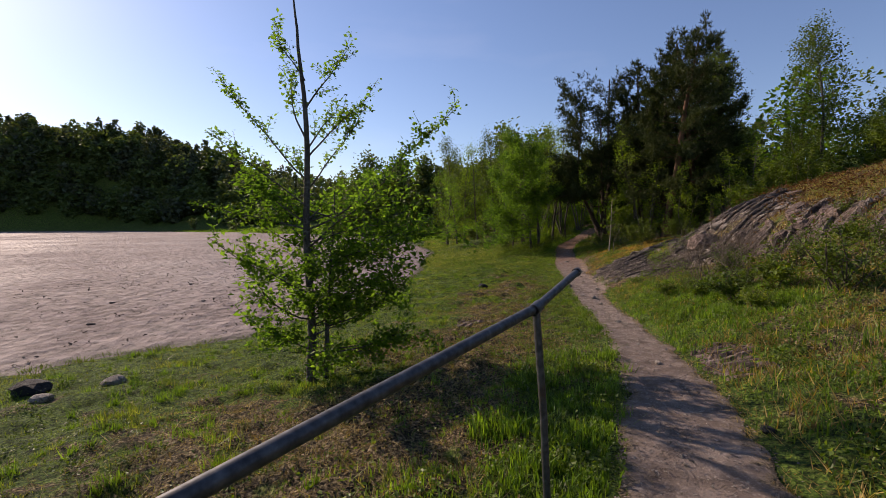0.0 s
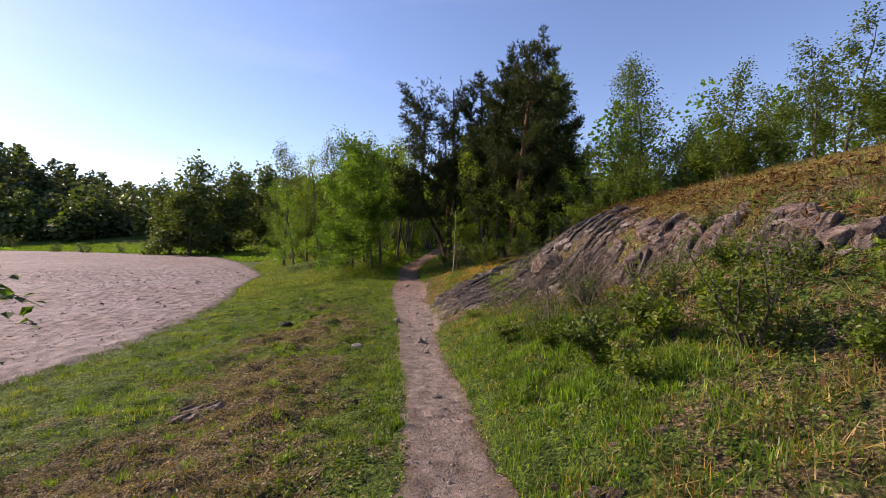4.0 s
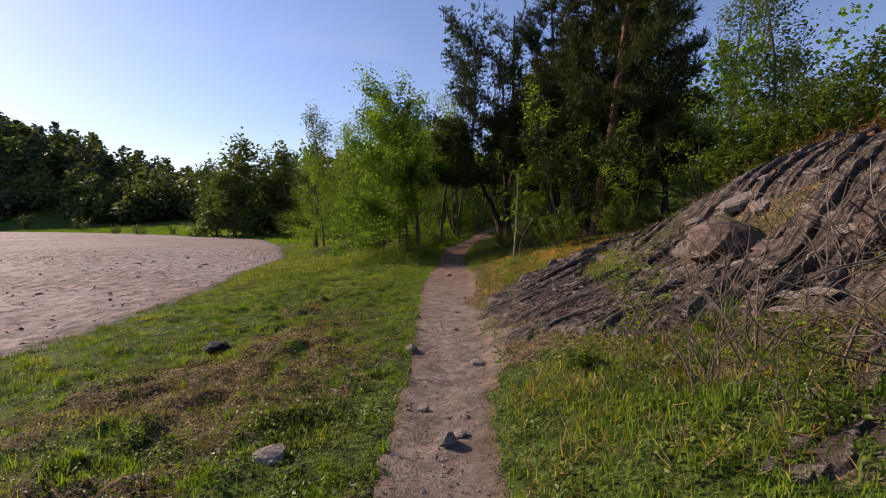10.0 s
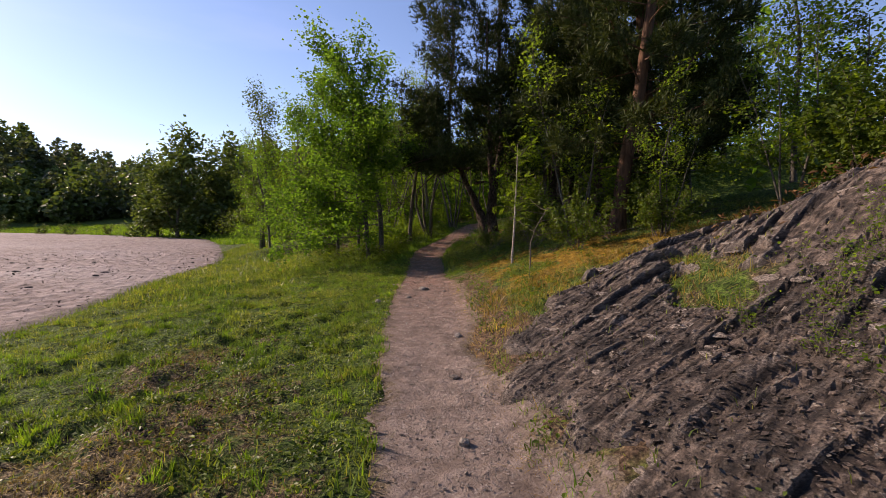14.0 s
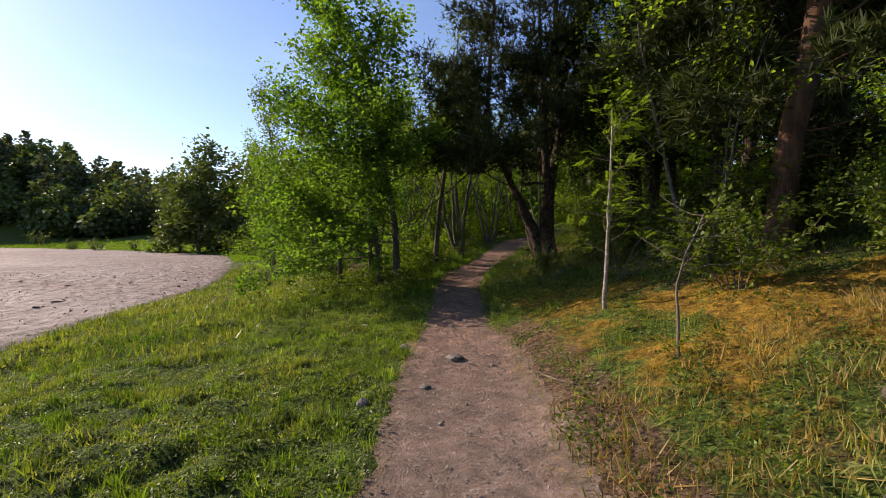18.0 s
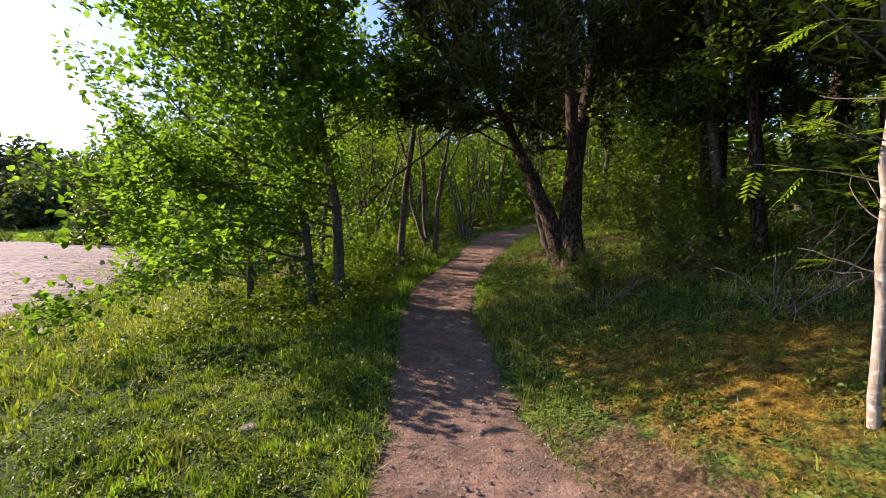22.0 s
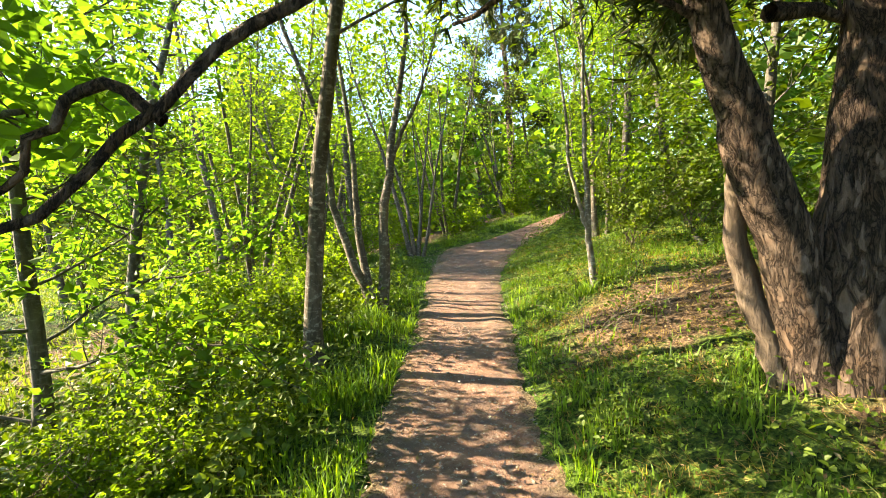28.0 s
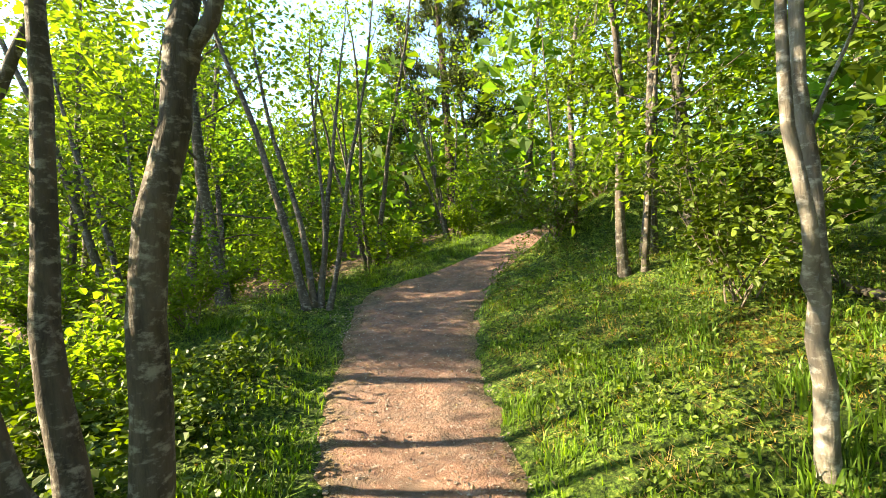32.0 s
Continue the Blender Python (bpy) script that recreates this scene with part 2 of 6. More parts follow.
def make_mud():
    k = Nodes("dried_pond_bed")
    fine, mid, wide = k.noise(20, 8, .7), k.noise(2.4, 7, .65, (1, 1.0, 1)), k.noise(.12, 4)
    c = k.ramp(mid, [(.30, (.06, .044, .038)), (.46, (.175, .130, .114)), (.66, (.30, .238, .215))])
    c = k.mix(k.ramp(wide, [(.4, (0, 0, 0)), (.65, (.5, .5, .5))]), c, (.20, .163, .152))
    pits = k.cells(2.9, "F1", (1, .7, 1))
    c = k.mix(k.ramp(k.calc("ADD", pits, k.calc("MULTIPLY", k.calc("SUBTRACT", fine, .5), .35)), [(.08, (.9, .9, .9)), (.24, (0, 0, 0))]), c, (.065, .046, .036))
    c = k.mix(k.ramp(k.field("wet"), [(0, (0, 0, 0)), (1, (.85, .85, .85))]), c, (.055, .045, .032))
    k.bump(k.calc("ADD", k.calc("MULTIPLY", fine, .8), k.calc("ADD", k.calc("MULTIPLY", mid, 3), k.calc("MULTIPLY", pits, 2))), .9, .06)
    return k.done(c, k.ramp(wide, [(.35, (.95, .95, .95)), (.65, (.7, .7, .7))]), 0, .4)


M_GROUND, M_DIRT, M_MUD = make_ground(), make_dirt(), make_mud()
M_ROCK = stone_material("bedrock", [(.40, (.012, .009, .007)), (.5, (.062, .046, .036)), (.61, (.25, .195, .155))], 4.5, (1, 1, 2.5), (.24, .185, .135), .66, 4.0,
                        [(.36, (.026, .018, .014)), (.5, (.115, .080, .064)), (.64, (.25, .188, .160))])
M_SLAB = stone_material("split_stone", [(.38, (.018, .013, .010)), (.5, (.085, .064, .050)), (.62, (.27, .215, .17))], 6, (1, 1, 2), (.28, .22, .165), .64, 3.0)
M_PINK = stone_material("pinkish_stone", [(.36, (.05, .034, .028)), (.5, (.20, .140, .115)), (.66, (.40, .31, .265))], 7, None, (.36, .30, .25), .62)
M_STONE = stone_material("grey_stone", [(.28, (.12, .105, .09)), (.5, (.30, .262, .222)), (.72, (.46, .42, .37))], 9, None, (.45, .43, .38), .6)
M_DARKSTONE = stone_material("wet_dark_stone", [(.28, (.008, .008, .009)), (.5, (.022, .022, .024)), (.72, (.06, .058, .055))], 9, None, (.10, .10, .09), .66)
M_ALDER = bark_material("alder_bark", (.035, .03, .024), (.13, .115, .092), 16, .7, (.17, .165, .135))
M_GREYBARK = bark_material("grey_mottled_bark", (.04, .032, .025), (.15, .122, .095), 15, .7, (.28, .26, .22))


def make_plated_bark():
    """Thick pine bark: long plates between dark furrows."""
    k = Nodes("pine_bark")
    warp = k.noise(6, 4)
    ridge = k.noise(15, 7, .65, (1, 1, .34), distort=.5)
    plates = k.calc("ABSOLUTE", k.calc("SUBTRACT", ridge, .5), 0)
    fine = k.noise(42, 8, .7, (1, 1, .35))
    c = k.ramp(fine, [(.3, (.055, .038, .029)), (.55, (.125, .088, .068)), (.75, (.20, .15, .118))])
    c = k.mix(k.ramp(warp, [(.45, (0, 0, 0)), (.7, (.7, .7, .7))]), c, (.14, .085, .055))
    c = k.mix(k.ramp(plates, [(.006, (.9, .9, .9)), (.045, (0, 0, 0))]), c, (.018, .012, .009))
    k.bump(k.calc("ADD", k.calc("MULTIPLY", k.ramp(plates, [(.0, (0, 0, 0)), (.09, (1, 1, 1))]), 1.0), k.calc("MULTIPLY", fine, .35)), 1.0, .05)
    return k.done(c, .92, 0, .15)


M_PINEBARK = make_plated_bark()
M_REDBARK = bark_material("red_pine_bark", (.035, .02, .013), (.17, .088, .05), 10, .9)
M_LICHENBARK = bark_material("pale_grey_bark", (.085, .07, .055), (.26, .23, .19), 15, .6, (.40, .38, .34))
M_PALEBARK = bark_material("pale_smooth_bark", (.16, .125, .095), (.42, .36, .29), 12, .45, (.50, .46, .40))
M_TWIG = bark_material("dry_twig", (.075, .055, .04), (.22, .18, .14), 20, .4)
M_DEADWOOD = bark_material("dead_wood", (.04, .032, .025), (.15, .125, .10), 18, .6)
M_ALDERLEAF = leaf_material("alder_leaf", [(0, (.036, .084, .016)), (.55, (.080, .168, .032)), (1, (.145, .25, .060))], .74)
# next two: sunlit and shaded leaf greens, the light put into the tone
M_BRIGHTLEAF = leaf_material("sunlit_young_leaf", [(0, (.058, .104, .017)), (.5, (.106, .178, .027)), (1, (.172, .252, .048))], .70)
M_SHADELEAF = leaf_material("shaded_shrub_leaf", [(0, (.040, .068, .010)), (.55, (.076, .122, .016)), (1, (.130, .178, .027))], .34)
M_NEEDLE = leaf_material("pine_needle", [(0, (.014, .024, .009)), (.6, (.034, .052, .017)), (1, (.075, .09, .034))], .18, .6, .12, .25)
# distant foliage: air haze is put into these paler, greyer greens
M_HAZYLEAF = leaf_material("hazy_far_leaf", [(0, (.046, .074, .026)), (.55, (.088, .130, .042)), (1, (.14, .185, .062))], .3)
M_HAZYPINE = leaf_material("hazy_far_conifer", [(0, (.042, .058, .036)), (.6, (.070, .088, .052)), (1, (.105, .125, .072))], .25)
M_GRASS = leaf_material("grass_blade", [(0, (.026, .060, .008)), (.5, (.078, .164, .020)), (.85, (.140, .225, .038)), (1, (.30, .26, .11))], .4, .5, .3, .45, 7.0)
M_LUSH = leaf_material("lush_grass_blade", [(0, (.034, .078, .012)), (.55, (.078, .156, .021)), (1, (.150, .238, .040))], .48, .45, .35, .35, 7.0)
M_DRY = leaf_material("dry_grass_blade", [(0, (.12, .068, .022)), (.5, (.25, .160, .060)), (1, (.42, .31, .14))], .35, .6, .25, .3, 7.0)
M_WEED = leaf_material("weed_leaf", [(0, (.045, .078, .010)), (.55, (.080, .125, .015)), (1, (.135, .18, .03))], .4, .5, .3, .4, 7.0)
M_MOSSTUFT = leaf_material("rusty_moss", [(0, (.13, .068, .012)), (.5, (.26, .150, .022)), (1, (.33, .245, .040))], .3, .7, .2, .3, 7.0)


def make_steel():
    k = Nodes("weathered_galvanised_steel")
    a = k.noise(26, 6)
    c = k.ramp(a, [(.35, (.045, .044, .044)), (.6, (.10, .099, .097)), (.8, (.17, .165, .16))])
    c = k.mix(k.ramp(k.noise(7, 5), [(.6, (0, 0, 0)), (.72, (.8, .8, .8))]), c, (.075, .05, .035))
    k.bump(a, .25, .004)
    return k.done(c, .5, .65, .5)


M_STEEL = make_steel()

# ---------------------------------------------------------------- terrain
# centre line of the trodden path: y, x, half width, height
LINE_Y = np.array([-60, -8, 0, 2.4, 4.5, 6.5, 9, 11, 13, 15, 18.3, 20.5, 22.5, 24.4, 26.5, 28.6, 30.2, 31.4, 32.2, 33.4, 34.6, 35.3, 35.9, 36.6, 38, 42, 60.])
LINE_X = np.array([-22, -2.6, .55, 1.5, 2.3, 2.85, 3.42, 3.8, 4.25, 4.68, 5.3, 5.8, 6.3, 6.75, 7.25, 8.0, 8.97, 9.65, 10.1, 10.85, 11.7, 12.4, 13.7, 16.6, 21.5, 34, 60.])
LINE_W = np.array([.5, .5, .5, .48, .40, .36, .35, .38, .42, .48, .56, .62, .6, .52, .52, .52, .54, .56, .58, .62, .78, .86, .6, .48, .4, .4, .4])
LINE_Z = np.array([1.2, .25, .0, -.04, -.13, -.25, -.43, -.54, -.61, -.59, -.53, -.51, -.49, -.45, -.22, -.04, .14, .24, .32, .48, .68, .82, 1.05, 1.75, 2.7, 4.2, 7.])
# shore of the pond: x, y
SHORE = np.array([(-120, -25), (-60, -12), (-25, 0), (-13, 4), (-7.2, 7.2), (-6.2, 8.3), (-4.2, 9.6), (-3.0, 12.4), (-2.0, 15), (-1.3, 19), (-.9, 24),
                  (-1.1, 28), (-.9, 31), (-.5, 36), (-1.4, 42), (-4.5, 56), (-9, 72), (-20, 85), (-38, 104), (-60, 118), (-110, 140), (-170, 120), (-190, 20)])
POND_Z = -1.0


def smooth(a, b, v):
    k = np.clip((v - a) / (b - a), 0, 1)
    return k * k * (3 - 2 * k)


def exact_shore_distance(x, y):
    best = np.full(x.shape, 1e9)
    inside = np.zeros(x.shape, bool)
    n = len(SHORE)
    for i in range(n):
        (ax, ay), (bx, by) = SHORE[i], SHORE[(i + 1) % n]
        ex, ey = bx - ax, by - ay
        k = np.clip(((x - ax) * ex + (y - ay) * ey) / (ex * ex + ey * ey), 0, 1)
        best = np.minimum(best, np.hypot(x - ax - k * ex, y - ay - k * ey))
        inside ^= ((ay > y) != (by > y)) & (x < ex * (y - ay) / (ey + 1e-12) + ax)
    return np.where(inside, -best, best)


SHORE_STEP, SHORE_X, SHORE_Y = .25, -24.0, -12.0
SHORE_GRID = exact_shore_distance(*np.meshgrid(SHORE_X + SHORE_STEP * np.arange(241), SHORE_Y + SHORE_STEP * np.arange(301)))


def shore_distance(x, y):
    """Distance to the pond's edge, negative inside the pond; read from a raster near the walk."""
    u, v = (np.asarray(x, float) - SHORE_X) / SHORE_STEP, (np.asarray(y, float) - SHORE_Y) / SHORE_STEP
    near = (u >= 0) & (v >= 0) & (u < 240) & (v < 300)
    i, j = np.clip(u, 0, 239.999).astype(int), np.clip(v, 0, 299.999).astype(int)
    p, q = np.clip(u - i, 0, 1), np.clip(v - j, 0, 1)
    out = (SHORE_GRID[j, i] * (1 - p) + SHORE_GRID[j, i + 1] * p) * (1 - q) + (SHORE_GRID[j + 1, i] * (1 - p) + SHORE_GRID[j + 1, i + 1] * p) * q
    if not near.all():
        far = ~near
        out[far] = exact_shore_distance(np.asarray(x, float)[far], np.asarray(y, float)[far])
    return out


WAVE_SETS, GRAIN_SETS = {}, {}


def grain(x, y, size, seed):
    """Uneven value noise of about that grain size, -1 to 1."""
    if seed not in GRAIN_SETS:
        GRAIN_SETS[seed] = np.random.RandomState(seed).uniform(-1, 1, (257, 257))
    g = GRAIN_SETS[seed]
    u, v = np.asarray(x) / size + 1000.3, np.asarray(y) / size + 1000.7
    i, j = np.floor(u).astype(int), np.floor(v).astype(int)
    p, q = u - i, v - j
    p, q = p * p * (3 - 2 * p), q * q * (3 - 2 * q)
    i, j = i % 256, j % 256
    return (g[j, i] * (1 - p) + g[j, i + 1] * p) * (1 - q) + (g[j + 1, i] * (1 - p) + g[j + 1, i + 1] * p) * q


def waves(x, y, size, seed):
    """Cheap rolling noise of about that wave length, -1 to 1."""
    if seed not in WAVE_SETS:
        rng = np.random.RandomState(seed)
        WAVE_SETS[seed] = [(rng.uniform(0, 2 * math.pi), rng.uniform(0, 2 * math.pi), rng.uniform(.6, 1.7)) for _ in range(7)]
    total = np.zeros(np.shape(x))
    for a, p, l in WAVE_SETS[seed]:
        k = 2 * math.pi / (size * l)
        total = total + np.sin(k * (x * math.cos(a) + y * math.sin(a)) + p + 1.3 * np.sin(k * .6 * (y * math.cos(a) - x * math.sin(a)) + 2 * p))
    return total / 4.2


def path_side(x, y):
    """Metres to the right of the path's middle line (left: negative), its half width and height there."""
    cx = np.interp(y, LINE_Y, LINE_X)
    slope = (np.interp(y + .4, LINE_Y, LINE_X) - np.interp(y - .4, LINE_Y, LINE_X)) / .8
    c = 1 / np.sqrt(1 + slope * slope)
    d = (x - cx) * c
    yy = y + d * slope * c * .8
    return d, np.interp(yy, LINE_Y, LINE_W), np.interp(yy, LINE_Y, LINE_Z)


ROCK_D = np.array([0, .8, 1.6, 2.4, 3.2, 4.0, 4.6, 5.6, 8.0, 13, 22, 45, 120.])
ROCK_H = np.array([0, .30, .52, .85, 1.3, 2.1, 2.5, 2.9, 3.6, 4.8, 6.6, 9.5, 16.])
SLOPE_D = np.array([0, 1, 2.5, 5, 10, 20, 45, 120.])
SLOPE_H = np.array([0, .32, .80, 1.4, 2.4, 4.2, 8.0, 15.])
WOOD_H = np.array([0, .34, .70, .95, 1.5, 2.9, 6.0, 13.])


def ground(x, y, rough=True):
    x, y = np.asarray(x, float), np.asarray(y, float)
    d, w, zp = path_side(x, y)
    e = np.maximum(np.abs(d) - w, 0)
    s = shore_distance(x, y)
    # towards the pond
    out = np.maximum(s, 0)
    left = zp + (POND_Z - zp) * (e / (e + out + 1e-6)) ** .92
    left = left + .16 * smooth(29.5, 31, y) * smooth(.1, .7, e) * (1 - smooth(1.5, 4, e))
    bank = POND_Z + smooth(0, 34, out) * 3.6 + np.maximum(out - 25, 0) * .03
    left = left + (bank - left) * smooth(42, 50, y)
    # the hillside with its outcrop, then the wood
    k = smooth(3.0, 8.0, y) * (1 - smooth(14.5, 19.0, y))
    j = smooth(23, 28, y)
    right = zp + np.interp(e, ROCK_D, ROCK_H) * k + (np.interp(e, SLOPE_D, SLOPE_H) * (1 - j) + np.interp(e, SLOPE_D, WOOD_H) * j) * (1 - k)
    z = np.where(d < 0, left, right)
    # the far wooded hill beyond the pond
    r = np.hypot((x + 150) / 130, (y - 185) / 75)
    z = z + 27 * (1 - smooth(.15, 1.0, r)) * smooth(3, 25, out)
    z = np.where(s < 0, POND_Z - np.minimum(-s * .2, .25), z)
    if rough:
        f = smooth(.05, .7, e) * smooth(-.2, 1.0, s)
        z = z + f * (.035 * waves(x, y, 1.3, 3) + .05 * waves(x, y, 3.4, 4) * smooth(.3, 2.5, e))
        z = z + (.012 + .016 * smooth(.2, .8, e) * (d < 0)) * waves(x, y, .55, 5) * smooth(-.2, .3, s)
        lump = np.where(d < 0, .5 + .7 * np.exp(-((e - 1.8) / 1.1) ** 2), .55) * smooth(.08, .5, e) * smooth(0, .8, s) * (1 - .5 * smooth(20, 24, y)) * (y < 40)
        z = z + lump * (.085 * np.abs(grain(x, y, .34, 6)) + .036 * grain(x * .8 + y * .6, y * .8 - x * .6, .15, 7) - .02)
    return z


# ---------------------------------------------------------------- meshes
def mesh_of(name, verts, faces, material, smooth_faces=True, fields=None):
    """A mesh out of arrays: faces is one array of triangles or quads, or a list of such arrays."""
    me = bpy.data.meshes.new(name)
    verts = np.asarray(verts, np.float32)
    groups = [np.asarray(f, np.int32) for f in (faces if isinstance(faces, list) else [faces]) if len(f)]
    loops = np.concatenate([f.ravel() for f in groups])
    sizes = np.concatenate([np.full(len(f), f.shape[1], np.int32) for f in groups])
    me.vertices.add(len(verts))
    me.vertices.foreach_set("co", verts.ravel())
    me.loops.add(len(loops))
    me.loops.foreach_set("vertex_index", loops)
    me.polygons.add(len(sizes))
    me.polygons.foreach_set("loop_start", np.concatenate([[0], np.cumsum(sizes)[:-1]]).astype(np.int32))
    me.polygons.foreach_set("loop_total", sizes)
    me.polygons.foreach_set("use_smooth", np.full(len(sizes), smooth_faces, bool))
    for key, values in (fields or {}).items():
        a = me.attributes.new(key, "FLOAT", "POINT")
        a.data.foreach_set("value", np.asarray(values, np.float32))
    me.update(calc_edges=True)
    if material:
        me.materials.append(material)
    return me


def part(name, me, parent, label=""):
    ob = new(name, me)
    ob.parent = parent
    if label:
        tagged(ob, label)
    return ob


def lattice(xs, ys):
    gx, gy = np.meshgrid(xs, ys)
    n, m = len(xs), len(ys)
    i = (np.arange(m - 1)[:, None] * n + np.arange(n - 1)[None, :]).ravel()
    return gx.ravel(), gy.ravel(), np.stack([i, i + 1, i + 1 + n, i + n], 1)


def steps(*spans):
    """Coordinates from spans (start, end, step)."""
    return np.unique(np.round(np.concatenate([np.arange(a, b, s) for a, b, s in spans]), 4))


def soil_fields(x, y):
    d, w, _ = path_side(x, y)
    e = np.abs(d) - w
    s = shore_distance(x, y)
    dry = .20 + .25 * waves(x, y, 4.0, 21)
    dry = dry + .45 * (d > 0) * smooth(.4, 1.5, e) * (1 - smooth(15, 19, y)) - .25 * (d > 0) * smooth(5.5, 7, y) * (1 - smooth(9, 11, y)) * (1 - smooth(1.8, 2.6, e))
    dry = dry - .35 * (d < 0) * (1 - smooth(1.0, 3.0, s)) - .30 * (d < 0) * smooth(15, 20, y)
    dry = dry + .85 * (d < 0) * np.exp(-((e - 1.9 + .5 * waves(x, y, 2.2, 24)) / 1.15) ** 2) * (.70 + .6 * grain(x, y, .7, 25)) * (1 - smooth(17.5, 21, y))
    dry = dry + .40 * (d < 0) * (1 - smooth(8, 13, y)) * smooth(.7, 1.6, e) * (1 - smooth(3.6, 5.2, e)) * (.7 + .5 * grain(x, y, .9, 26))
    dry = dry - .3 * smooth(24, 28, y)
    moss = np.exp(-((x - 9.3) / 2.4) ** 2 - ((y - 20.4) / 2.8) ** 2) * 1.25 * (.62 + .45 * waves(x, y, 1.4, 23)) * (e > .5) + .5 * np.exp(-((x - 8.2) / 1.0) ** 2 - ((y - 24.0) / 1.4) ** 2)
    moss = moss + .4 * np.exp(-((x - 12.5) / 1.2) ** 2 - ((y - 31) / 1.2) ** 2)
    litter = 1.15 * np.exp(-((x - 10.9) / 1.5) ** 2 - ((y - 29.1) / .9) ** 2) + .55 * np.exp(-((x - 9.9) / .9) ** 2 - ((y - 27.1) / .7) ** 2)
    litter = litter + .75 * (d > 0) * (1 - smooth(.35, 1.25, e)) * smooth(15.5, 17, y) * (1 - smooth(22.5, 24.5, y))
    litter = litter + .6 * (d > 0) * (1 - smooth(.6, 1.5, e)) * smooth(12.6, 13.6, y) * (1 - smooth(17, 18, y))
    litter = litter + .5 * smooth(30, 36, y) * smooth(2.5, 5, e) * smooth(3, 6, x) + .35 * (d < 0) * smooth(28, 30, y) * smooth(1.2, 2.2, e)
    dry = dry * (1 - .7 * smooth(45, 60, y))
    return np.clip(dry, 0, 1), np.clip(moss, 0, 1), np.clip(litter, 0, 1)


# ---------------------------------------------------------------- ground, path, pond
gx, gy, gf = lattice(steps((-700, -200, 60), (-200, -60, 10), (-60, -12, 2.5), (-12, -6, .4), (-6, -3, .17), (-3, 7, .075), (7, 13, .17), (13, 24, .5), (24, 60, 3), (60, 200, 14), (200, 901, 70)),
                     steps((-300, -60, 40), (-60, -8, 4), (-8, 0, .5), (0, 23, .075), (23, 38, .15), (38, 60, 1), (60, 260, 5), (260, 901, 64)))
dry, moss, litter = soil_fields(gx, gy)
gd, gw, _ = path_side(gx, gy)
sunk = -.03 * (np.abs(gd) < gw - .03) * (gy > -8) * (gy < 40)
tagged(new("ground", mesh_of("ground", np.stack([gx, gy, ground(gx, gy) + sunk], 1), gf, M_GROUND, True, {"dry": dry, "moss": moss, "litter": litter})),
       "uneven meadow ground with grass, dry thatch and moss", "ground", kind="structure")

py = np.concatenate([np.arange(-6, 34, .09), np.arange(34, 42, .03)])
pu = np.linspace(-1, 1, 15)
pc, pw = np.interp(py, LINE_Y, LINE_X), np.interp(py, LINE_Y, LINE_W)
slope = np.gradient(pc, py)
nx, ny = 1 / np.sqrt(1 + slope ** 2), -slope / np.sqrt(1 + slope ** 2)
rag_l = 1.04 + .13 * waves(py, py * 0, 1.9, 31) + .075 * waves(py, py * 0, .36, 32) + .12 * grain(py, py * 0, .17, 38)
rag_r = 1.04 + .14 * waves(py, py * 0, 2.3, 33) + .08 * waves(py, py * 0, .42, 34) + .13 * grain(py, py * 0, .19, 39)
rag_r = rag_r + (.9 + .5 * grain(py, py * 0, .5, 40)) * smooth(12.8, 13.8, py) * (1 - smooth(15.4, 17.0, py)) + .45 * smooth(17.5, 19, py) * (1 - smooth(22.5, 24, py))
off = pu[None, :] * pw[:, None] * np.where(pu[None, :] < 0, rag_l[:, None], rag_r[:, None])
vx, vy = (pc[:, None] + nx[:, None] * off).ravel(), (py[:, None] + ny[:, None] * off).ravel()
_, _, vz = path_side(vx, vy)
edge = np.abs(np.tile(pu, len(py)))
vz = ground(vx, vy) + .018 - .022 * smooth(.8, 1, edge) - .022 * (1 - edge ** 2) + .010 * waves(vx, vy, .35, 36) * (1 - edge) + .006 * waves(vx, vy, .16, 37)
i = (np.arange(len(py) - 1)[:, None] * 15 + np.arange(14)[None, :]).ravel()
tagged(new("path", mesh_of("path", np.stack([vx, vy, vz], 1), np.stack([i, i + 1, i + 16, i + 15], 1), M_DIRT, True, {"litter": smooth(15, 27, vy) * .85 + .12, "edge": edge})),
       "narrow trodden earth footpath with grit and ragged edges", "path", kind="structure")

mx, my, mf = lattice(steps((-200, -60, 10), (-60, -16, 1.6), (-16, 1, .16)), steps((-30, 4, 2), (4, 45, .18), (45, 150, 2.5)))
ms = shore_distance(mx, my)
keep = (ms[mf] < .6).any(1)
mz = POND_Z + .012 + .022 * waves(mx, my, .9, 41) + .014 * waves(mx, my, .33, 42) - .05 * smooth(-.35, .35, ms)
mf = mf[keep]
used = np.unique(mf)
remap = np.zeros(len(mx), int)
remap[used] = np.arange(len(used))
tagged(new("pond_bed", mesh_of("pond_bed", np.stack([mx, my, mz], 1)[used], remap[mf], M_MUD, True, {"wet": np.exp(-((ms[used] + .15) / (.22 + .1 * waves(mx[used], my[used], 3, 43))) ** 2)})),
       "dried-out pond bed of pale cracked mud", "pond", kind="structure")


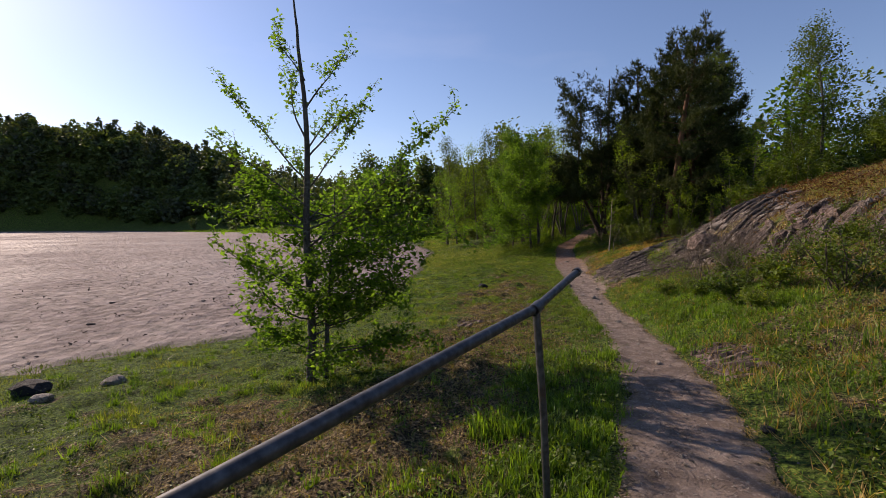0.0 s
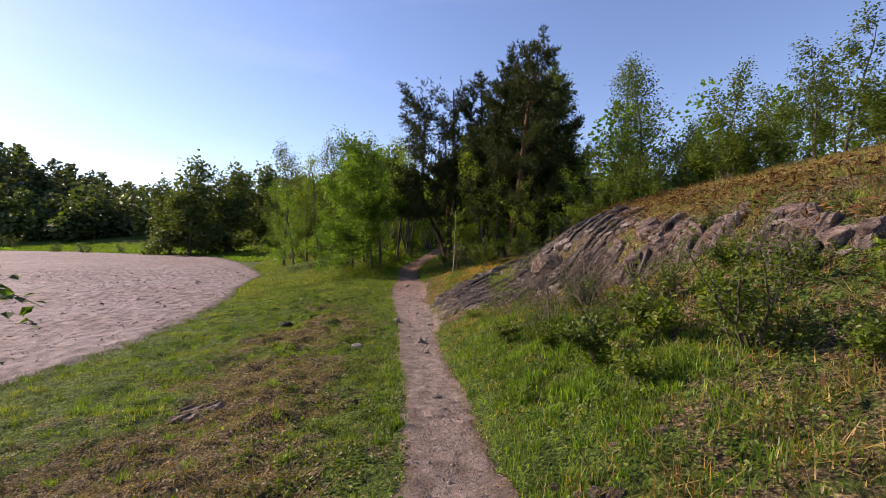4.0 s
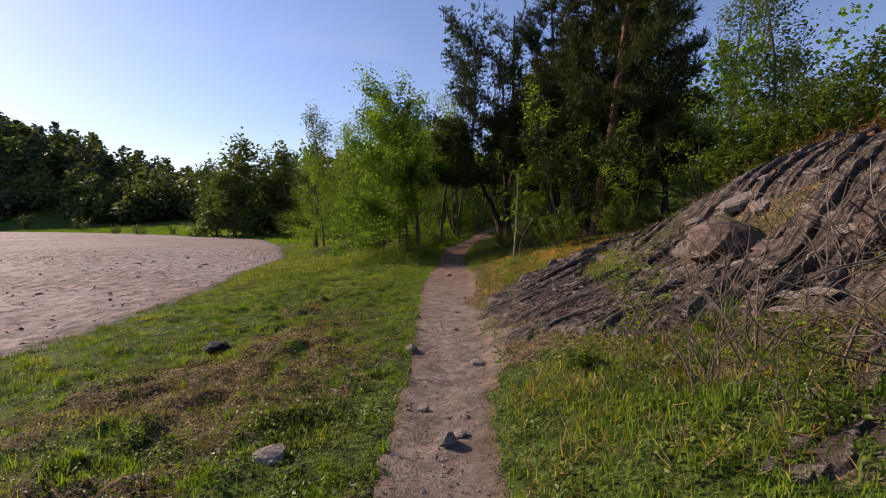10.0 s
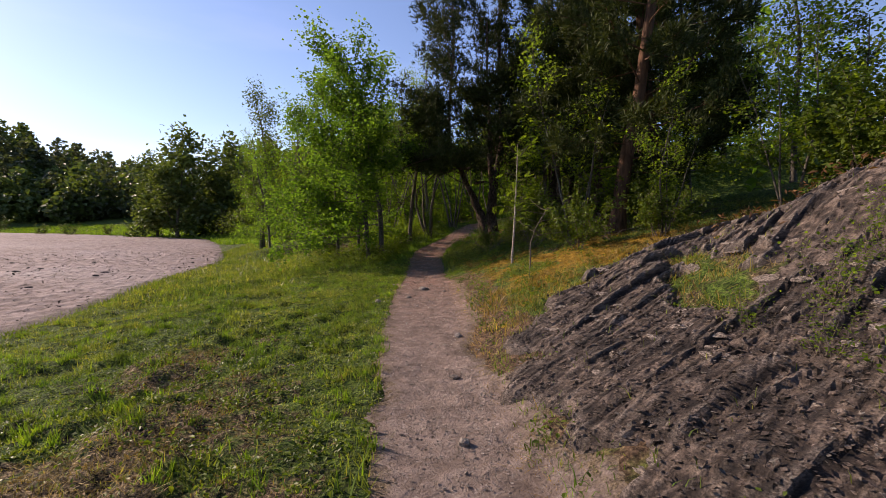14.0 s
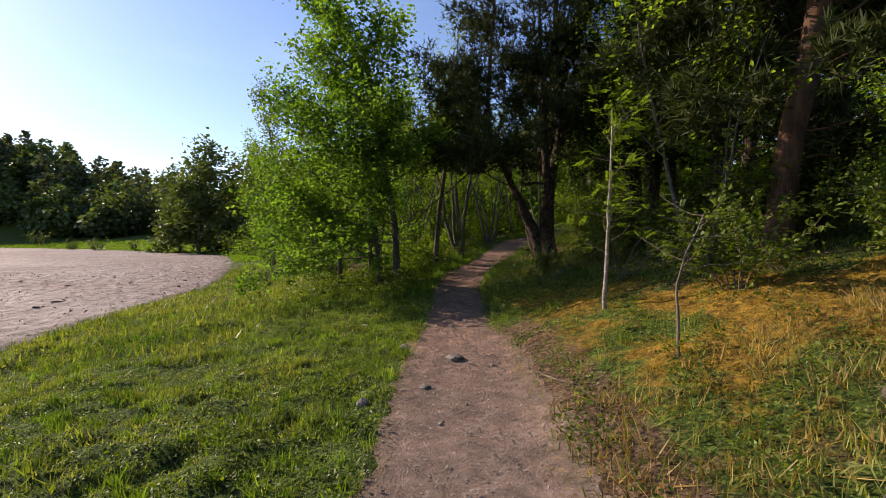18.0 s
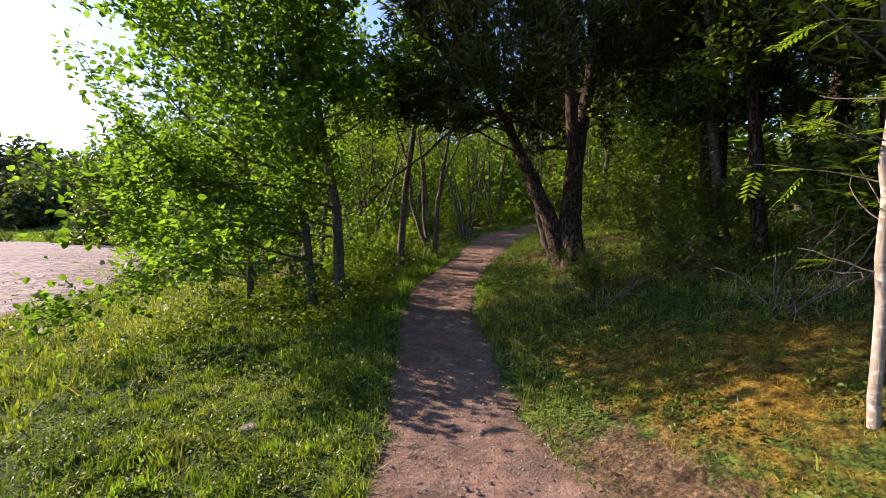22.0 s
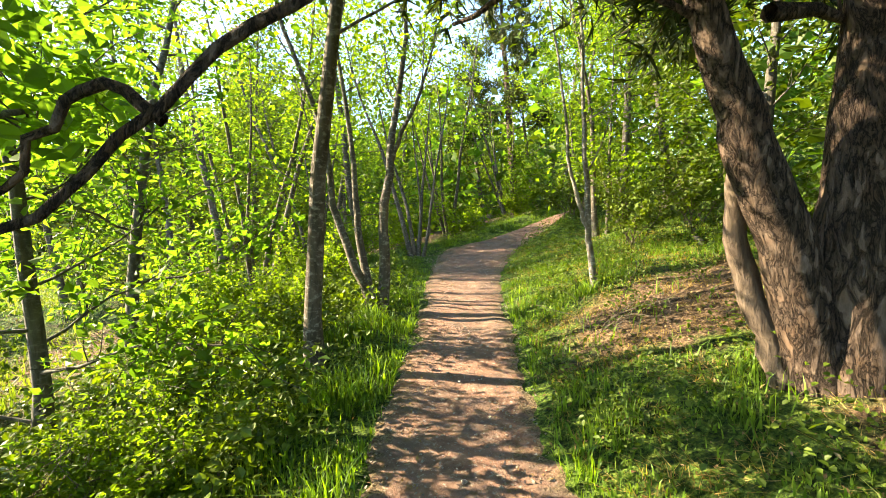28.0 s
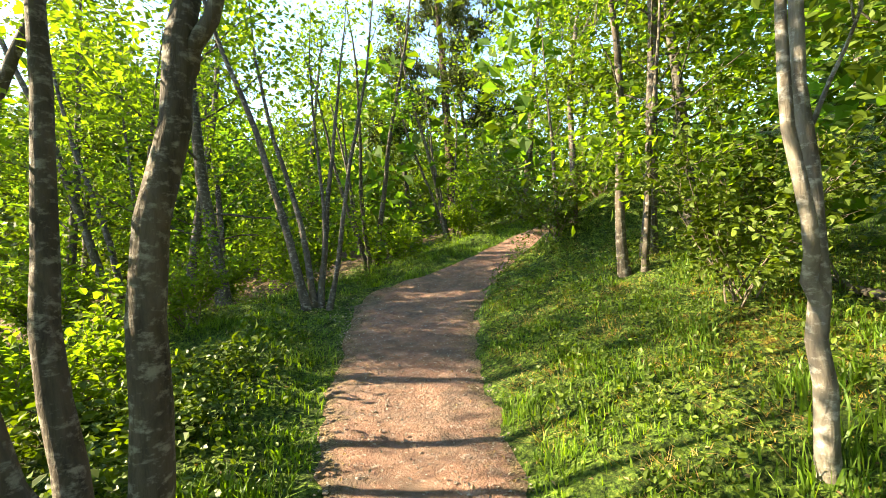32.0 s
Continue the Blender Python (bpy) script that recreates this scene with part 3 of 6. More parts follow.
# ---------------------------------------------------------------- how plants grow
def tube(points, radii, sides=6):
    """A tapered round branch along a line: vertices and quads (closed at the tip)."""
    p, r = np.asarray(points, float), np.asarray(radii, float)
    t = np.gradient(p, axis=0)
    t /= np.linalg.norm(t, axis=1)[:, None] + 1e-9
    ref = np.where(np.abs(t[:, 2:3]) > .9, np.array([[1., 0, 0]]), np.array([[0, 0, 1.]]))
    u = np.cross(t, ref)
    for k in range(1, len(u)):
        v = u[k - 1] - t[k] * (u[k - 1] @ t[k])
        if np.linalg.norm(v) > 1e-6:
            u[k] = v
    u /= np.linalg.norm(u, axis=1)[:, None] + 1e-9
    w = np.cross(t, u)
    a = np.linspace(0, 2 * math.pi, sides, endpoint=False)
    ring = np.cos(a)[None, :, None] * u[:, None, :] + np.sin(a)[None, :, None] * w[:, None, :]
    v = (p[:, None, :] + ring * r[:, None, None]).reshape(-1, 3)
    n = len(p)
    i = (np.arange(n - 1)[:, None] * sides + np.arange(sides)[None, :]).ravel()
    j = (np.arange(n - 1)[:, None] * sides + (np.arange(sides)[None, :] + 1) % sides).ravel()
    return v, np.stack([i, j, j + sides, i + sides], 1)


def tubes_mesh(name, lines, material, sides=6):
    vs, fs, n = [], [], 0
    for k, (p, r) in enumerate(lines):
        v, f = tube(p, r, sides if k == 0 else max(3, sides - 2))
        vs.append(v)
        fs.append(f + n)
        n += len(v)
    return mesh_of(name, np.concatenate(vs), np.concatenate(fs), material)


def wander(rng, start, way, length, n, curl=.15, rise=0.0):
    """A line that starts one way and wanders; rise bends it up."""
    p, d = [np.array(start, float)], np.array(way, float)
    d /= np.linalg.norm(d)
    for _ in range(n):
        d = d + rng.normal(0, curl, 3) + np.array([0, 0, rise])
        d /= np.linalg.norm(d)
        p.append(p[-1] + d * length / n)
    return np.array(p)


def bent(points, n=14, wobble=0.0, seed=0):
    """A smooth line through a few points."""
    p = np.asarray(points, float)
    t, s = np.linspace(0, len(p) - 1, n), np.arange(len(p))
    m = np.gradient(p, axis=0)
    k = np.clip(t.astype(int), 0, len(p) - 2)
    f = (t - k)[:, None]
    a, b = p[k], p[k + 1]
    q = (2 * f ** 3 - 3 * f ** 2 + 1) * a + (f ** 3 - 2 * f ** 2 + f) * m[k] + (3 * f ** 2 - 2 * f ** 3) * b + (f ** 3 - f ** 2) * m[k + 1]
    if wobble:
        q = q + np.random.RandomState(seed).normal(0, wobble, q.shape)
    return q


def leaves(name, at, size, material, seed, shape=.62, flat=.55, fold=.22, jitter=.35, oval=False):
    """Folded leaf blades, one small island each: two triangles, or for near leaves two oval halves."""
    rng = np.random.RandomState(seed)
    n = len(at)
    d = rng.normal(0, 1, (n, 3)) * np.array([1, 1, .6])
    d /= np.linalg.norm(d, axis=1)[:, None]
    up = rng.normal(0, flat, (n, 3)) + np.array([0, 0, 1])
    side = np.cross(d, up)
    side /= np.linalg.norm(side, axis=1)[:, None] + 1e-9
    nor = np.cross(side, d)
    s = (size * rng.uniform(1 - jitter, 1 + jitter, n))[:, None]
    base = at
    tip = base + d * s
    mid = base + d * s * .5
    v = np.stack([base, mid + side * s * shape * .5 + nor * s * fold * .5, tip, mid - side * s * shape * .5 + nor * s * fold * .5], 1).reshape(-1, 3)
    if oval:
        l, r = side * s * shape * .5 + nor * s * fold * .5, -side * s * shape * .5 + nor * s * fold * .5
        v = np.stack([base, base + d * s * .28 + l * .85, base + d * s * .68 + l * .95, tip - nor * s * .08, base + d * s * .68 + r * .95, base + d * s * .28 + r * .85], 1).reshape(-1, 3)
        i = np.arange(n) * 6
        return mesh_of(name, v, np.concatenate([np.stack([i, i + 1, i + 2, i + 3], 1), np.stack([i, i + 3, i + 4, i + 5], 1)]), material, False)
    i = np.arange(n) * 4
    f = np.concatenate([np.stack([i, i + 1, i + 2], 1), np.stack([i, i + 2, i + 3], 1)])
    return mesh_of(name, v, f, material, False)


def needles(name, at, way, length, material, seed, count=9, width=.075, open_=.8):
    """Tufts of thin needle blades round a shoot."""
    rng = np.random.RandomState(seed)
    n = len(at)
    d = np.repeat(way, count, 0) + rng.normal(0, open_, (n * count, 3))
    d /= np.linalg.norm(d, axis=1)[:, None]
    side = np.cross(d, rng.normal(0, 1, d.shape))
    side /= np.linalg.norm(side, axis=1)[:, None] + 1e-9
    l = (length * rng.uniform(.6, 1.2, n * count))[:, None]
    b = np.repeat(at, count, 0)
    v = np.stack([b - side * l * width, b + side * l * width, b + d * l], 1).reshape(-1, 3)
    i = np.arange(n * count) * 3
    return mesh_of(name, v, np.stack([i, i + 1, i + 2], 1), material, False)


def on_line(rng, p, k, lo, hi):
    """k places along a line between the shares lo and hi."""
    t = rng.uniform(lo, hi, k) * (len(p) - 1)
    i = np.minimum(t.astype(int), len(p) - 2)
    return p[i] + (p[i + 1] - p[i]) * (t - i)[:, None], (p[i + 1] - p[i]) / (np.linalg.norm(p[i + 1] - p[i], axis=1)[:, None] + 1e-9)


def branch_out(rng, trunk, radii, n, lo, hi, length, lift, curl, rise, twigs, twig_len, one_side=None, bare=.2, low=1.0):
    """Limbs with their twigs along a trunk. Returns per limb a list of lines, and all the twig lines."""
    limbs, ends = [], []
    for k in range(n):
        f = lo + (hi - lo) * ((k + rng.uniform(0, .9)) / n) ** low
        i = min(int(f * (len(trunk) - 1)), len(trunk) - 2)
        start = trunk[i] + (trunk[i + 1] - trunk[i]) * (f * (len(trunk) - 1) - i)
        r = np.interp(f, np.linspace(0, 1, len(radii)), radii)
        az = k * 2.4 + rng.uniform(-.5, .5)
        if one_side is not None and rng.uniform() < .6:
            az = one_side + rng.normal(0, .7)
        el = lift(f) + rng.normal(0, .12)
        l = length(f) * rng.uniform(.75, 1.2)
        way = (math.cos(az) * math.cos(el), math.sin(az) * math.cos(el), math.sin(el))
        p = wander(rng, start, way, l, 7, curl, rise)
        lines = [(p, np.linspace(min(r * .5, .007 + l * .0055), .003, len(p)))]
        ends.append(p[3:])
        for j in range(max(2, int(twigs * l))):
            q, w = on_line(rng, p, 1, bare, 1)
            tw = w[0] + rng.normal(0, .65, 3) + np.array([0, 0, .12])
            t = wander(rng, q[0], tw, twig_len * rng.uniform(.5, 1.2) * (.5 + .5 * min(1, l)), 4, curl * 1.3, rise * .6)
            lines.append((t, np.linspace(.0055, .002, len(t))))
            ends.append(t)
        limbs.append(lines)
    return limbs, ends


def put_limb(lines, bark, tree, fine=False):
    """A limb with its twigs: one part, or each twig a part of its own where the camera comes near."""
    limb = part("limb", tubes_mesh("limb", lines[:1] if fine else lines, bark, 6 if fine else 5), tree)
    for line in lines[1:] if fine else ():
        part("twig", tubes_mesh("twig", [line], bark, 4), limb)


def leaf_places(rng, ends, per_metre, spread):
    out = []
    for p in ends:
        l = np.linalg.norm(np.diff(p, axis=0), axis=1).sum()
        k = max(2, int(l * per_metre))
        q, _ = on_line(rng, p, k, .1, 1)
        out.append(q + rng.normal(0, spread, q.shape))
    return np.concatenate(out)


def over_path(points, spot):
    """Which of a plant's points would hang into the way along the path, when it stands at that spot."""
    m = np.array(stand(*spot))
    w = np.asarray(points) @ m[:3, :3].T + m[:3, 3]
    d, half, _ = path_side(w[:, 0], w[:, 1])
    return (np.abs(d) < half + .95) & (w[:, 2] - ground(w[:, 0], w[:, 1], False) < 2.75)


def leafy_tree(kind, seed, height, radius, stems=1, limbs=16, lo=.12, hi=.97, reach=1.6, bark=None, leaf=None, size=.07, per_metre=22, spread=.07,
               lean=.05, twigs=5, twig_len=.6, one_side=None, lift0=.15, lift1=1.0, splay=.22, spot=None, fine=False, bare=.2, low=1.0):
    """A broad-leaved tree at the origin: stems, limbs with twigs, a crown of single leaves."""
    rng = np.random.RandomState(seed)
    tree = new(kind)
    ends = []
    for s in range(stems):
        h = height * (1 if s == 0 else rng.uniform(.65, .95))
        a = rng.uniform(0, 6.28)
        sp = splay if stems > 1 else lean
        way = np.array([math.cos(a) * sp, math.sin(a) * sp, 1])
        foot = np.array([math.cos(a), math.sin(a), 0]) * (.10 * (stems > 1) + .03) + np.array([0, 0, -.12])
        p = wander(rng, foot, way, h, 12, .045, .02)
        r = radius * (1 if s == 0 else rng.uniform(.6, .9)) * np.linspace(1, .08, 13) ** .85
        r[0] *= 1.35
        part("trunk" if stems == 1 else "stem", tubes_mesh("trunk", [(p, r)], bark, 9), tree)
        bl, e = branch_out(rng, p, r, max(3, int(limbs * h / height / (stems ** .5))), lo, hi, lambda f: reach * (1 - .72 * max(0, f - .1)) * h / height,
                           lambda f: lift0 + (lift1 - lift0) * f, .13, .05, twigs, twig_len, one_side, bare, low)
        for lines in bl:
            if spot and over_path(lines[0][0], spot).any():
                continue
            if spot:
                lines = [q for q in lines if not over_path(q[0], spot).any()]
            if lines:
                put_limb(lines, bark, tree, fine)
        ends += [q for q in e if not spot or not over_path(q, spot).any()]
    at = leaf_places(rng, ends, per_metre, spread)
    if spot:
        at = at[~over_path(at, spot)]
    part("crown", leaves("crown", at, size, leaf, seed + 9, .74 if fine else .62, oval=fine), tree)
    return tree


def pine_tree(kind, seed, height, radius, limbs=26, lo=.25, reach=2.4, bark=None, tufts=26, length=.13, count=9, droop=-.05):
    rng = np.random.RandomState(seed)
    tree = new(kind)
    p = wander(rng, (0, 0, -.15), (rng.normal(0, .04), rng.normal(0, .04), 1), height, 14, .03, .03)
    r = radius * np.linspace(1, .1, 15) ** .8
    r[0] *= 1.3
    part("trunk", tubes_mesh("trunk", [(p, r)], bark, 10), tree)
    bl, ends = branch_out(rng, p, r, limbs, lo, .99, lambda f: reach * (1.05 - .85 * max(0, (f - lo) / (1 - lo)) ** 1.4), lambda f: droop + .9 * f * f, .14, .035, 5, .6)
    for lines in bl:
        part("limb", tubes_mesh("limb", lines, bark, 5), tree)
    at, way = [], []
    for e in ends:
        l = np.linalg.norm(np.diff(e, axis=0), axis=1).sum()
        q, w = on_line(rng, e, max(3, int(l * tufts)), .25, 1)
        at.append(q + rng.normal(0, .09, q.shape))
        way.append(w + np.array([0, 0, .35]))
    part("crown", needles("crown", np.concatenate(at), np.concatenate(way), length, M_NEEDLE, seed + 5, count), tree)
    return tree


def bare_shrub(kind, seed, n, height, spread, material, thick=.008, sub=4):
    """Leafless arching stems with side twigs."""
    rng = np.random.RandomState(seed)
    shrub = new(kind)
    for k in range(n):
        a = rng.uniform(0, 6.28)
        p = wander(rng, (rng.normal(0, .10), rng.normal(0, .10), -.05), (math.cos(a) * spread, math.sin(a) * spread, 1), height * rng.uniform(.6, 1.15), 9, .16, -.03)
        lines = [(p, np.linspace(thick, thick * .3, len(p)))]
        for j in range(sub):
            q, w = on_line(rng, p, 1, .25, .95)
            t = wander(rng, q[0], w[0] + rng.normal(0, .6, 3), height * rng.uniform(.15, .4), 5, .22, 0)
            lines.append((t, np.linspace(thick * .5, thick * .2, len(t))))
        part("stem", tubes_mesh("stem", lines, material, 5), shrub)
    return shrub


def leafy_shrub(kind, seed, n, height, spread, material, leaf, size, per_metre=30, thick=.009):
    rng = np.random.RandomState(seed)
    shrub = new(kind)
    ends = []
    for k in range(n):
        a = rng.uniform(0, 6.28)
        p = wander(rng, (rng.normal(0, .06), rng.normal(0, .06), -.05), (math.cos(a) * spread, math.sin(a) * spread, 1), height * rng.uniform(.55, 1.1), 7, .13, 0)
        lines = [(p, np.linspace(thick, thick * .3, len(p)))]
        ends.append(p[2:])
        for j in range(6):
            q, w = on_line(rng, p, 1, .2, .95)
            t = wander(rng, q[0], w[0] + rng.normal(0, .7, 3), height * rng.uniform(.2, .45), 4, .15, .05)
            lines.append((t, np.linspace(thick * .45, thick * .2, len(t))))
            ends.append(t)
        part("stem", tubes_mesh("stem", lines, material, 5), shrub)
    part("foliage", leaves("foliage", leaf_places(rng, ends, per_metre, .04), size, leaf, seed + 3, .68, oval=.05 < size < .08), shrub)
    return shrub


def stand(x, y, turn=0.0, size=1.0, sink=0.0, tilt=0.0, tilt_to=0.0):
    """A pose on the ground."""
    z = float(ground(np.array([x]), np.array([y]))[0]) - sink
    lean = Matrix.Rotation(radians(tilt), 4, Vector((math.cos(radians(tilt_to)), math.sin(radians(tilt_to)), 0)))
    return Matrix.Translation((x, y, z)) @ lean @ Matrix.Rotation(radians(turn), 4, "Z") @ Matrix.Diagonal((size, size, size, 1))


def plant_all(ob, spots, label, category, group):
    """The first spot takes the thing itself, the others copies of it. A spot: x, y, turn, size and maybe a label of its own."""
    tagged(ob, label, category, group)
    made = [ob]
    for spot in spots[1:]:
        made.append(copy_thing(ob, stand(*spot[:4])))
    ob.matrix_basis = stand(*spots[0][:4])
    return made


# ---------------------------------------------------------------- the young alder beside the rail
def young_alder():
    rng = np.random.RandomState(11)
    tree = new("young_alder")
    main = bent([(0, 0, -.1), (.02, .02, .9), (-.02, .03, 2.2), (.02, 0, 3.4), (-.06, .0, 4.3), (-.12, .02, 4.98)], 16, .008, 1)
    second = bent([(.16, .05, -.1), (.22, .1, .8), (.28, .15, 1.7), (.33, .2, 2.5)], 10, .01, 2)
    third = bent([(.02, .2, -.1), (-.1, .35, .7), (-.2, .5, 1.5)], 8, .01, 3)
    part("stem", tubes_mesh("stem", [(main, np.linspace(.062, .010, 16))], M_ALDER, 10), tree)
    part("stem", tubes_mesh("stem", [(second, np.linspace(.038, .008, 10))], M_ALDER, 8), tree)
    part("stem", tubes_mesh("stem", [(third, np.linspace(.030, .008, 8))], M_ALDER, 8), tree)
    sparse, dense = [], []
    high = [((0, 0, 2.0), (-1, .2, .5), 1.1), ((0, 0, 2.3), (-.9, -.3, .65), 1.2), ((0, 0, 2.65), (-.8, .2, .8), 1.25), ((0, 0, 2.0), (.95, -.05, .42), 2.0),
            ((0, 0, 2.5), (.6, .4, .7), .9), ((0, 0, 2.9), (.75, -.1, .8), .95), ((0, 0, 3.2), (-.5, .3, .9), .85), ((0, 0, 3.5), (.5, -.2, 1), .7), ((0, 0, 3.9), (-.4, .1, 1), .5),
            ((0, 0, 1.75), (.8, -.4, .6), 1.5), ((0, 0, 3.0), (.1, .7, .8), .8), ((0, 0, 2.4), (-.3, .8, .7), .9)]
    for s, w, l in high:
        p = wander(rng, (s[0] + rng.normal(0, .01), s[1], s[2]), w, l * 1.25, 8, .08, .02)
        lines = [(p, np.linspace(.013, .003, 9))]
        sparse.append(p[2:])
        for j in range(int(9 * l) + 3):
            q, tw = on_line(rng, p, 1, .25, 1)
            t = wander(rng, q[0], tw[0] + rng.normal(0, .55, 3) + np.array([0, 0, .3]), rng.uniform(.15, .38), 4, .15, .05)
            lines.append((t, np.linspace(.004, .0015, 5)))
            sparse.append(t)
        put_limb(lines, M_ALDER, tree, True)
    for k in range(38):
        src = (main, second, third, main)[k % 4]
        q, _ = on_line(rng, src, 1, .10, .46 if k % 4 in (0, 3) else .95)
        a = k * 2.4 + rng.normal(0, .3)
        if k % 3 == 0:
            a = rng.normal(-.15, .5)
        p = wander(rng, q[0], (math.cos(a), math.sin(a), .30), rng.uniform(.9, 1.75), 7, .11, .025)
        lines = [(p, np.linspace(.012, .003, 8))]
        dense.append(p[2:])
        for j in range(10):
            q, tw = on_line(rng, p, 1, .15, 1)
            t = wander(rng, q[0], tw[0] + rng.normal(0, .6, 3), rng.uniform(.2, .45), 4, .15, .04)
            lines.append((t, np.linspace(.004, .0015, 5)))
            dense.append(t)
        put_limb(lines, M_ALDER, tree, True)
    part("crown", leaves("crown", np.concatenate([leaf_places(rng, sparse, 75, .03)]), .052, M_ALDERLEAF, 3), tree)
    part("lower_crown", leaves("lower_crown", leaf_places(rng, dense, 78, .05), .072, M_ALDERLEAF, 4), tree)
    tree.matrix_basis = stand(-1.74, 5.84)
    tagged(tree, "young alder with three stems, sparse airy top and leafy base", "tree")


young_alder()

# ---------------------------------------------------------------- alders at the edge of the wood
alder_a = leafy_tree("alder_tree", 101, 6.5, .085, 1, 38, .13, .98, 3.6, M_ALDER, M_ALDERLEAF, .086, 52, .12, one_side=3.3, twigs=7, bare=.18, low=1.1, lift0=.0, lift1=.42, fine=True, spot=(5.70, 28.3, 10, 1.0))
plant_all(alder_a, [(5.70, 28.3, 10, 1.0)],
          "alder with dark straight trunk and leaves down to the grass", "tree", "alders at the edge of the wood")
alder_b = leafy_tree("alder_tree", 102, 6.9, .095, 1, 34, .15, .98, 2.9, M_ALDER, M_ALDERLEAF, .086, 48, .12, one_side=3.6, twigs=7, bare=.18, low=1.1, lift0=.05, lift1=.5, fine=True, spot=(6.14, 28.05, 0, 1.0))
plant_all(alder_b, [(6.14, 28.05, 0, 1.0)],
          "alder with dark straight trunk and leaves down to the grass", "tree", "alders at the edge of the wood")
alder_c = leafy_tree("alder_tree", 103, 6.6, .07, 1, 26, .04, .98, 1.9, M_ALDER, M_ALDERLEAF, .095, 36, .11, twigs=7, lift1=.6)
plant_all(alder_c, [(4.7, 29.0, 0, .9), (5.5, 30.9, 140, .95), (5.9, 32.3, 260, 1.0), (1.4, 39.5, 50, 1.0), (.6, 44, 90, 1.1)],
          "slender alder with low leafy limbs", "tree", "alders at the edge of the wood")

# ---------------------------------------------------------------- stems beside the path inside the wood
grove_a = leafy_tree("grey_stemmed_tree", 111, 7.5, .085, 1, 20, .34, .98, 1.8, M_GREYBARK, M_BRIGHTLEAF, .07, 36, .18, twigs=5, lift0=.3, spot=(7.56, 30.5, 20, 1.0))
plant_all(grove_a, [(7.56, 30.5, 20, 1.0), (9.9, 39.6, 80, 1.1), (7.0, 36.4, 260, 1.0), (5.8, 39.8, 200, 1.15), (3.4, 41.0, 310, 1.1)],
          "slim tree with grey trunk and fresh light-green leaves", "tree", "slim trees beside the woodland path")
grove_b = leafy_tree("multi_stemmed_tree", 112, 6.2, .06, 5, 11, .25, .98, 1.35, M_GREYBARK, M_BRIGHTLEAF, .075, 44, .18, twigs=6, lift0=.6, lift1=1.15, splay=.26, spot=(10.95, 35.75, 0, 1.0))
plant_all(grove_b, [(10.95, 35.75, 0, 1.0), (7.4, 34.4, 200, 1.0), (13.2, 38.3, 130, 1.0), (15.8, 38.9, 40, .95), (9.0, 37.9, 20, 1.1)],
          "clump of slender grey stems rising from one foot", "tree", "multi-stemmed trees in the wood")
grove_c = leafy_tree("forked_tree", 113, 5.6, .065, 2, 12, .38, .98, 1.2, M_GREYBARK, M_BRIGHTLEAF, .07, 48, .15, twigs=5, lift0=.5, splay=.10)
plant_all(grove_c, [(13.8, 32.9, 200, 1.0), (15.2, 35.0, 20, 1.1)],
          "slim tree with twin pale trunks forking near the ground", "tree", "forked trees on the slope")


def stem_tree(name, seed, stems, bark, leaf, size, per_metre, limbs, reach, label, spot):
    """A tree whose stems follow given lines; a stem: points, foot radius, share of its length where limbs begin."""
    rng = np.random.RandomState(seed)
    tree = new(name)
    ends = []
    for k, (points, r, lo) in enumerate(stems):
        p = bent(points, 14, .012, seed + k)
        radii = r * np.linspace(1, .16, 14) ** .8
        radii[0] *= 1.2
        part("stem", tubes_mesh("stem", [(p, radii)], bark, 11), tree)
        bl, e = branch_out(rng, p, radii, limbs, lo, .98, lambda f: reach * (1.15 - .6 * f), lambda f: .35 + .6 * f, .13, .04, 6, .55)
        for lines in bl:
            if over_path(lines[0][0], spot).any():
                continue
            lines = [q for q in lines if not over_path(q[0], spot).any()]
            put_limb(lines, bark, tree, True)
            ends += [lines[0][0][3:]] + [q[0] for q in lines[1:]]
    at = leaf_places(rng, ends, per_metre, .14)
    part("crown", leaves("crown", at[~over_path(at, spot)], size, leaf, seed + 4, .6, oval=True), tree)
    tree.matrix_basis = stand(*spot)
    return tagged(tree, label, "tree")


vee = stem_tree("branching_alder", 171, [([(0, 0, -.1), (.06, .02, .5), (.10, .05, 1.2), (.22, .06, 2.0), (.32, .10, 2.6), (.5, .1, 3.6), (.6, .3, 5.6)], .085, .42),
                                         ([(-.06, .03, -.1), (-.16, .12, .5), (-.22, .22, 1.1), (-.20, .32, 1.9), (-.3, .5, 3.2), (-.4, .8, 5.4)], .065, .38),
                                         ([(-.10, -.02, -.1), (-.24, .02, .4), (-.42, .12, .9), (-.55, .25, 1.6), (-.62, .3, 2.4), (-1.0, .4, 3.6), (-1.3, .6, 5.0)], .07, .36),
                                         ([(.18, .06, 1.85), (.34, .02, 2.3), (.62, -.05, 2.9), (.9, -.1, 3.8)], .04, .3)],
                M_GREYBARK, M_BRIGHTLEAF, .068, 34, 13, 1.5, "tree of several lichen-spotted stems spreading from one foot", (8.72, 31.95, 0, 1.0))
twin = stem_tree("forked_tree", 172, [([(.05, -.03, -.1), (-.03, .0, .45), (-.06, .0, .9), (-.02, .02, 1.5), (.0, .05, 2.4), (.05, .1, 3.6), (.1, .2, 5.4)], .048, .48),
                                      ([(-.07, 0, .75), (-.20, .05, 1.05), (-.30, .1, 1.5), (-.34, .12, 2.1), (-.42, .2, 3.0), (-.6, .3, 4.4)], .032, .40)],
                 M_LICHENBARK, M_BRIGHTLEAF, .068, 36, 9, 1.2, "slim forked tree with pale grey bark beside the path", (11.06, 30.55, 20, 1.0))

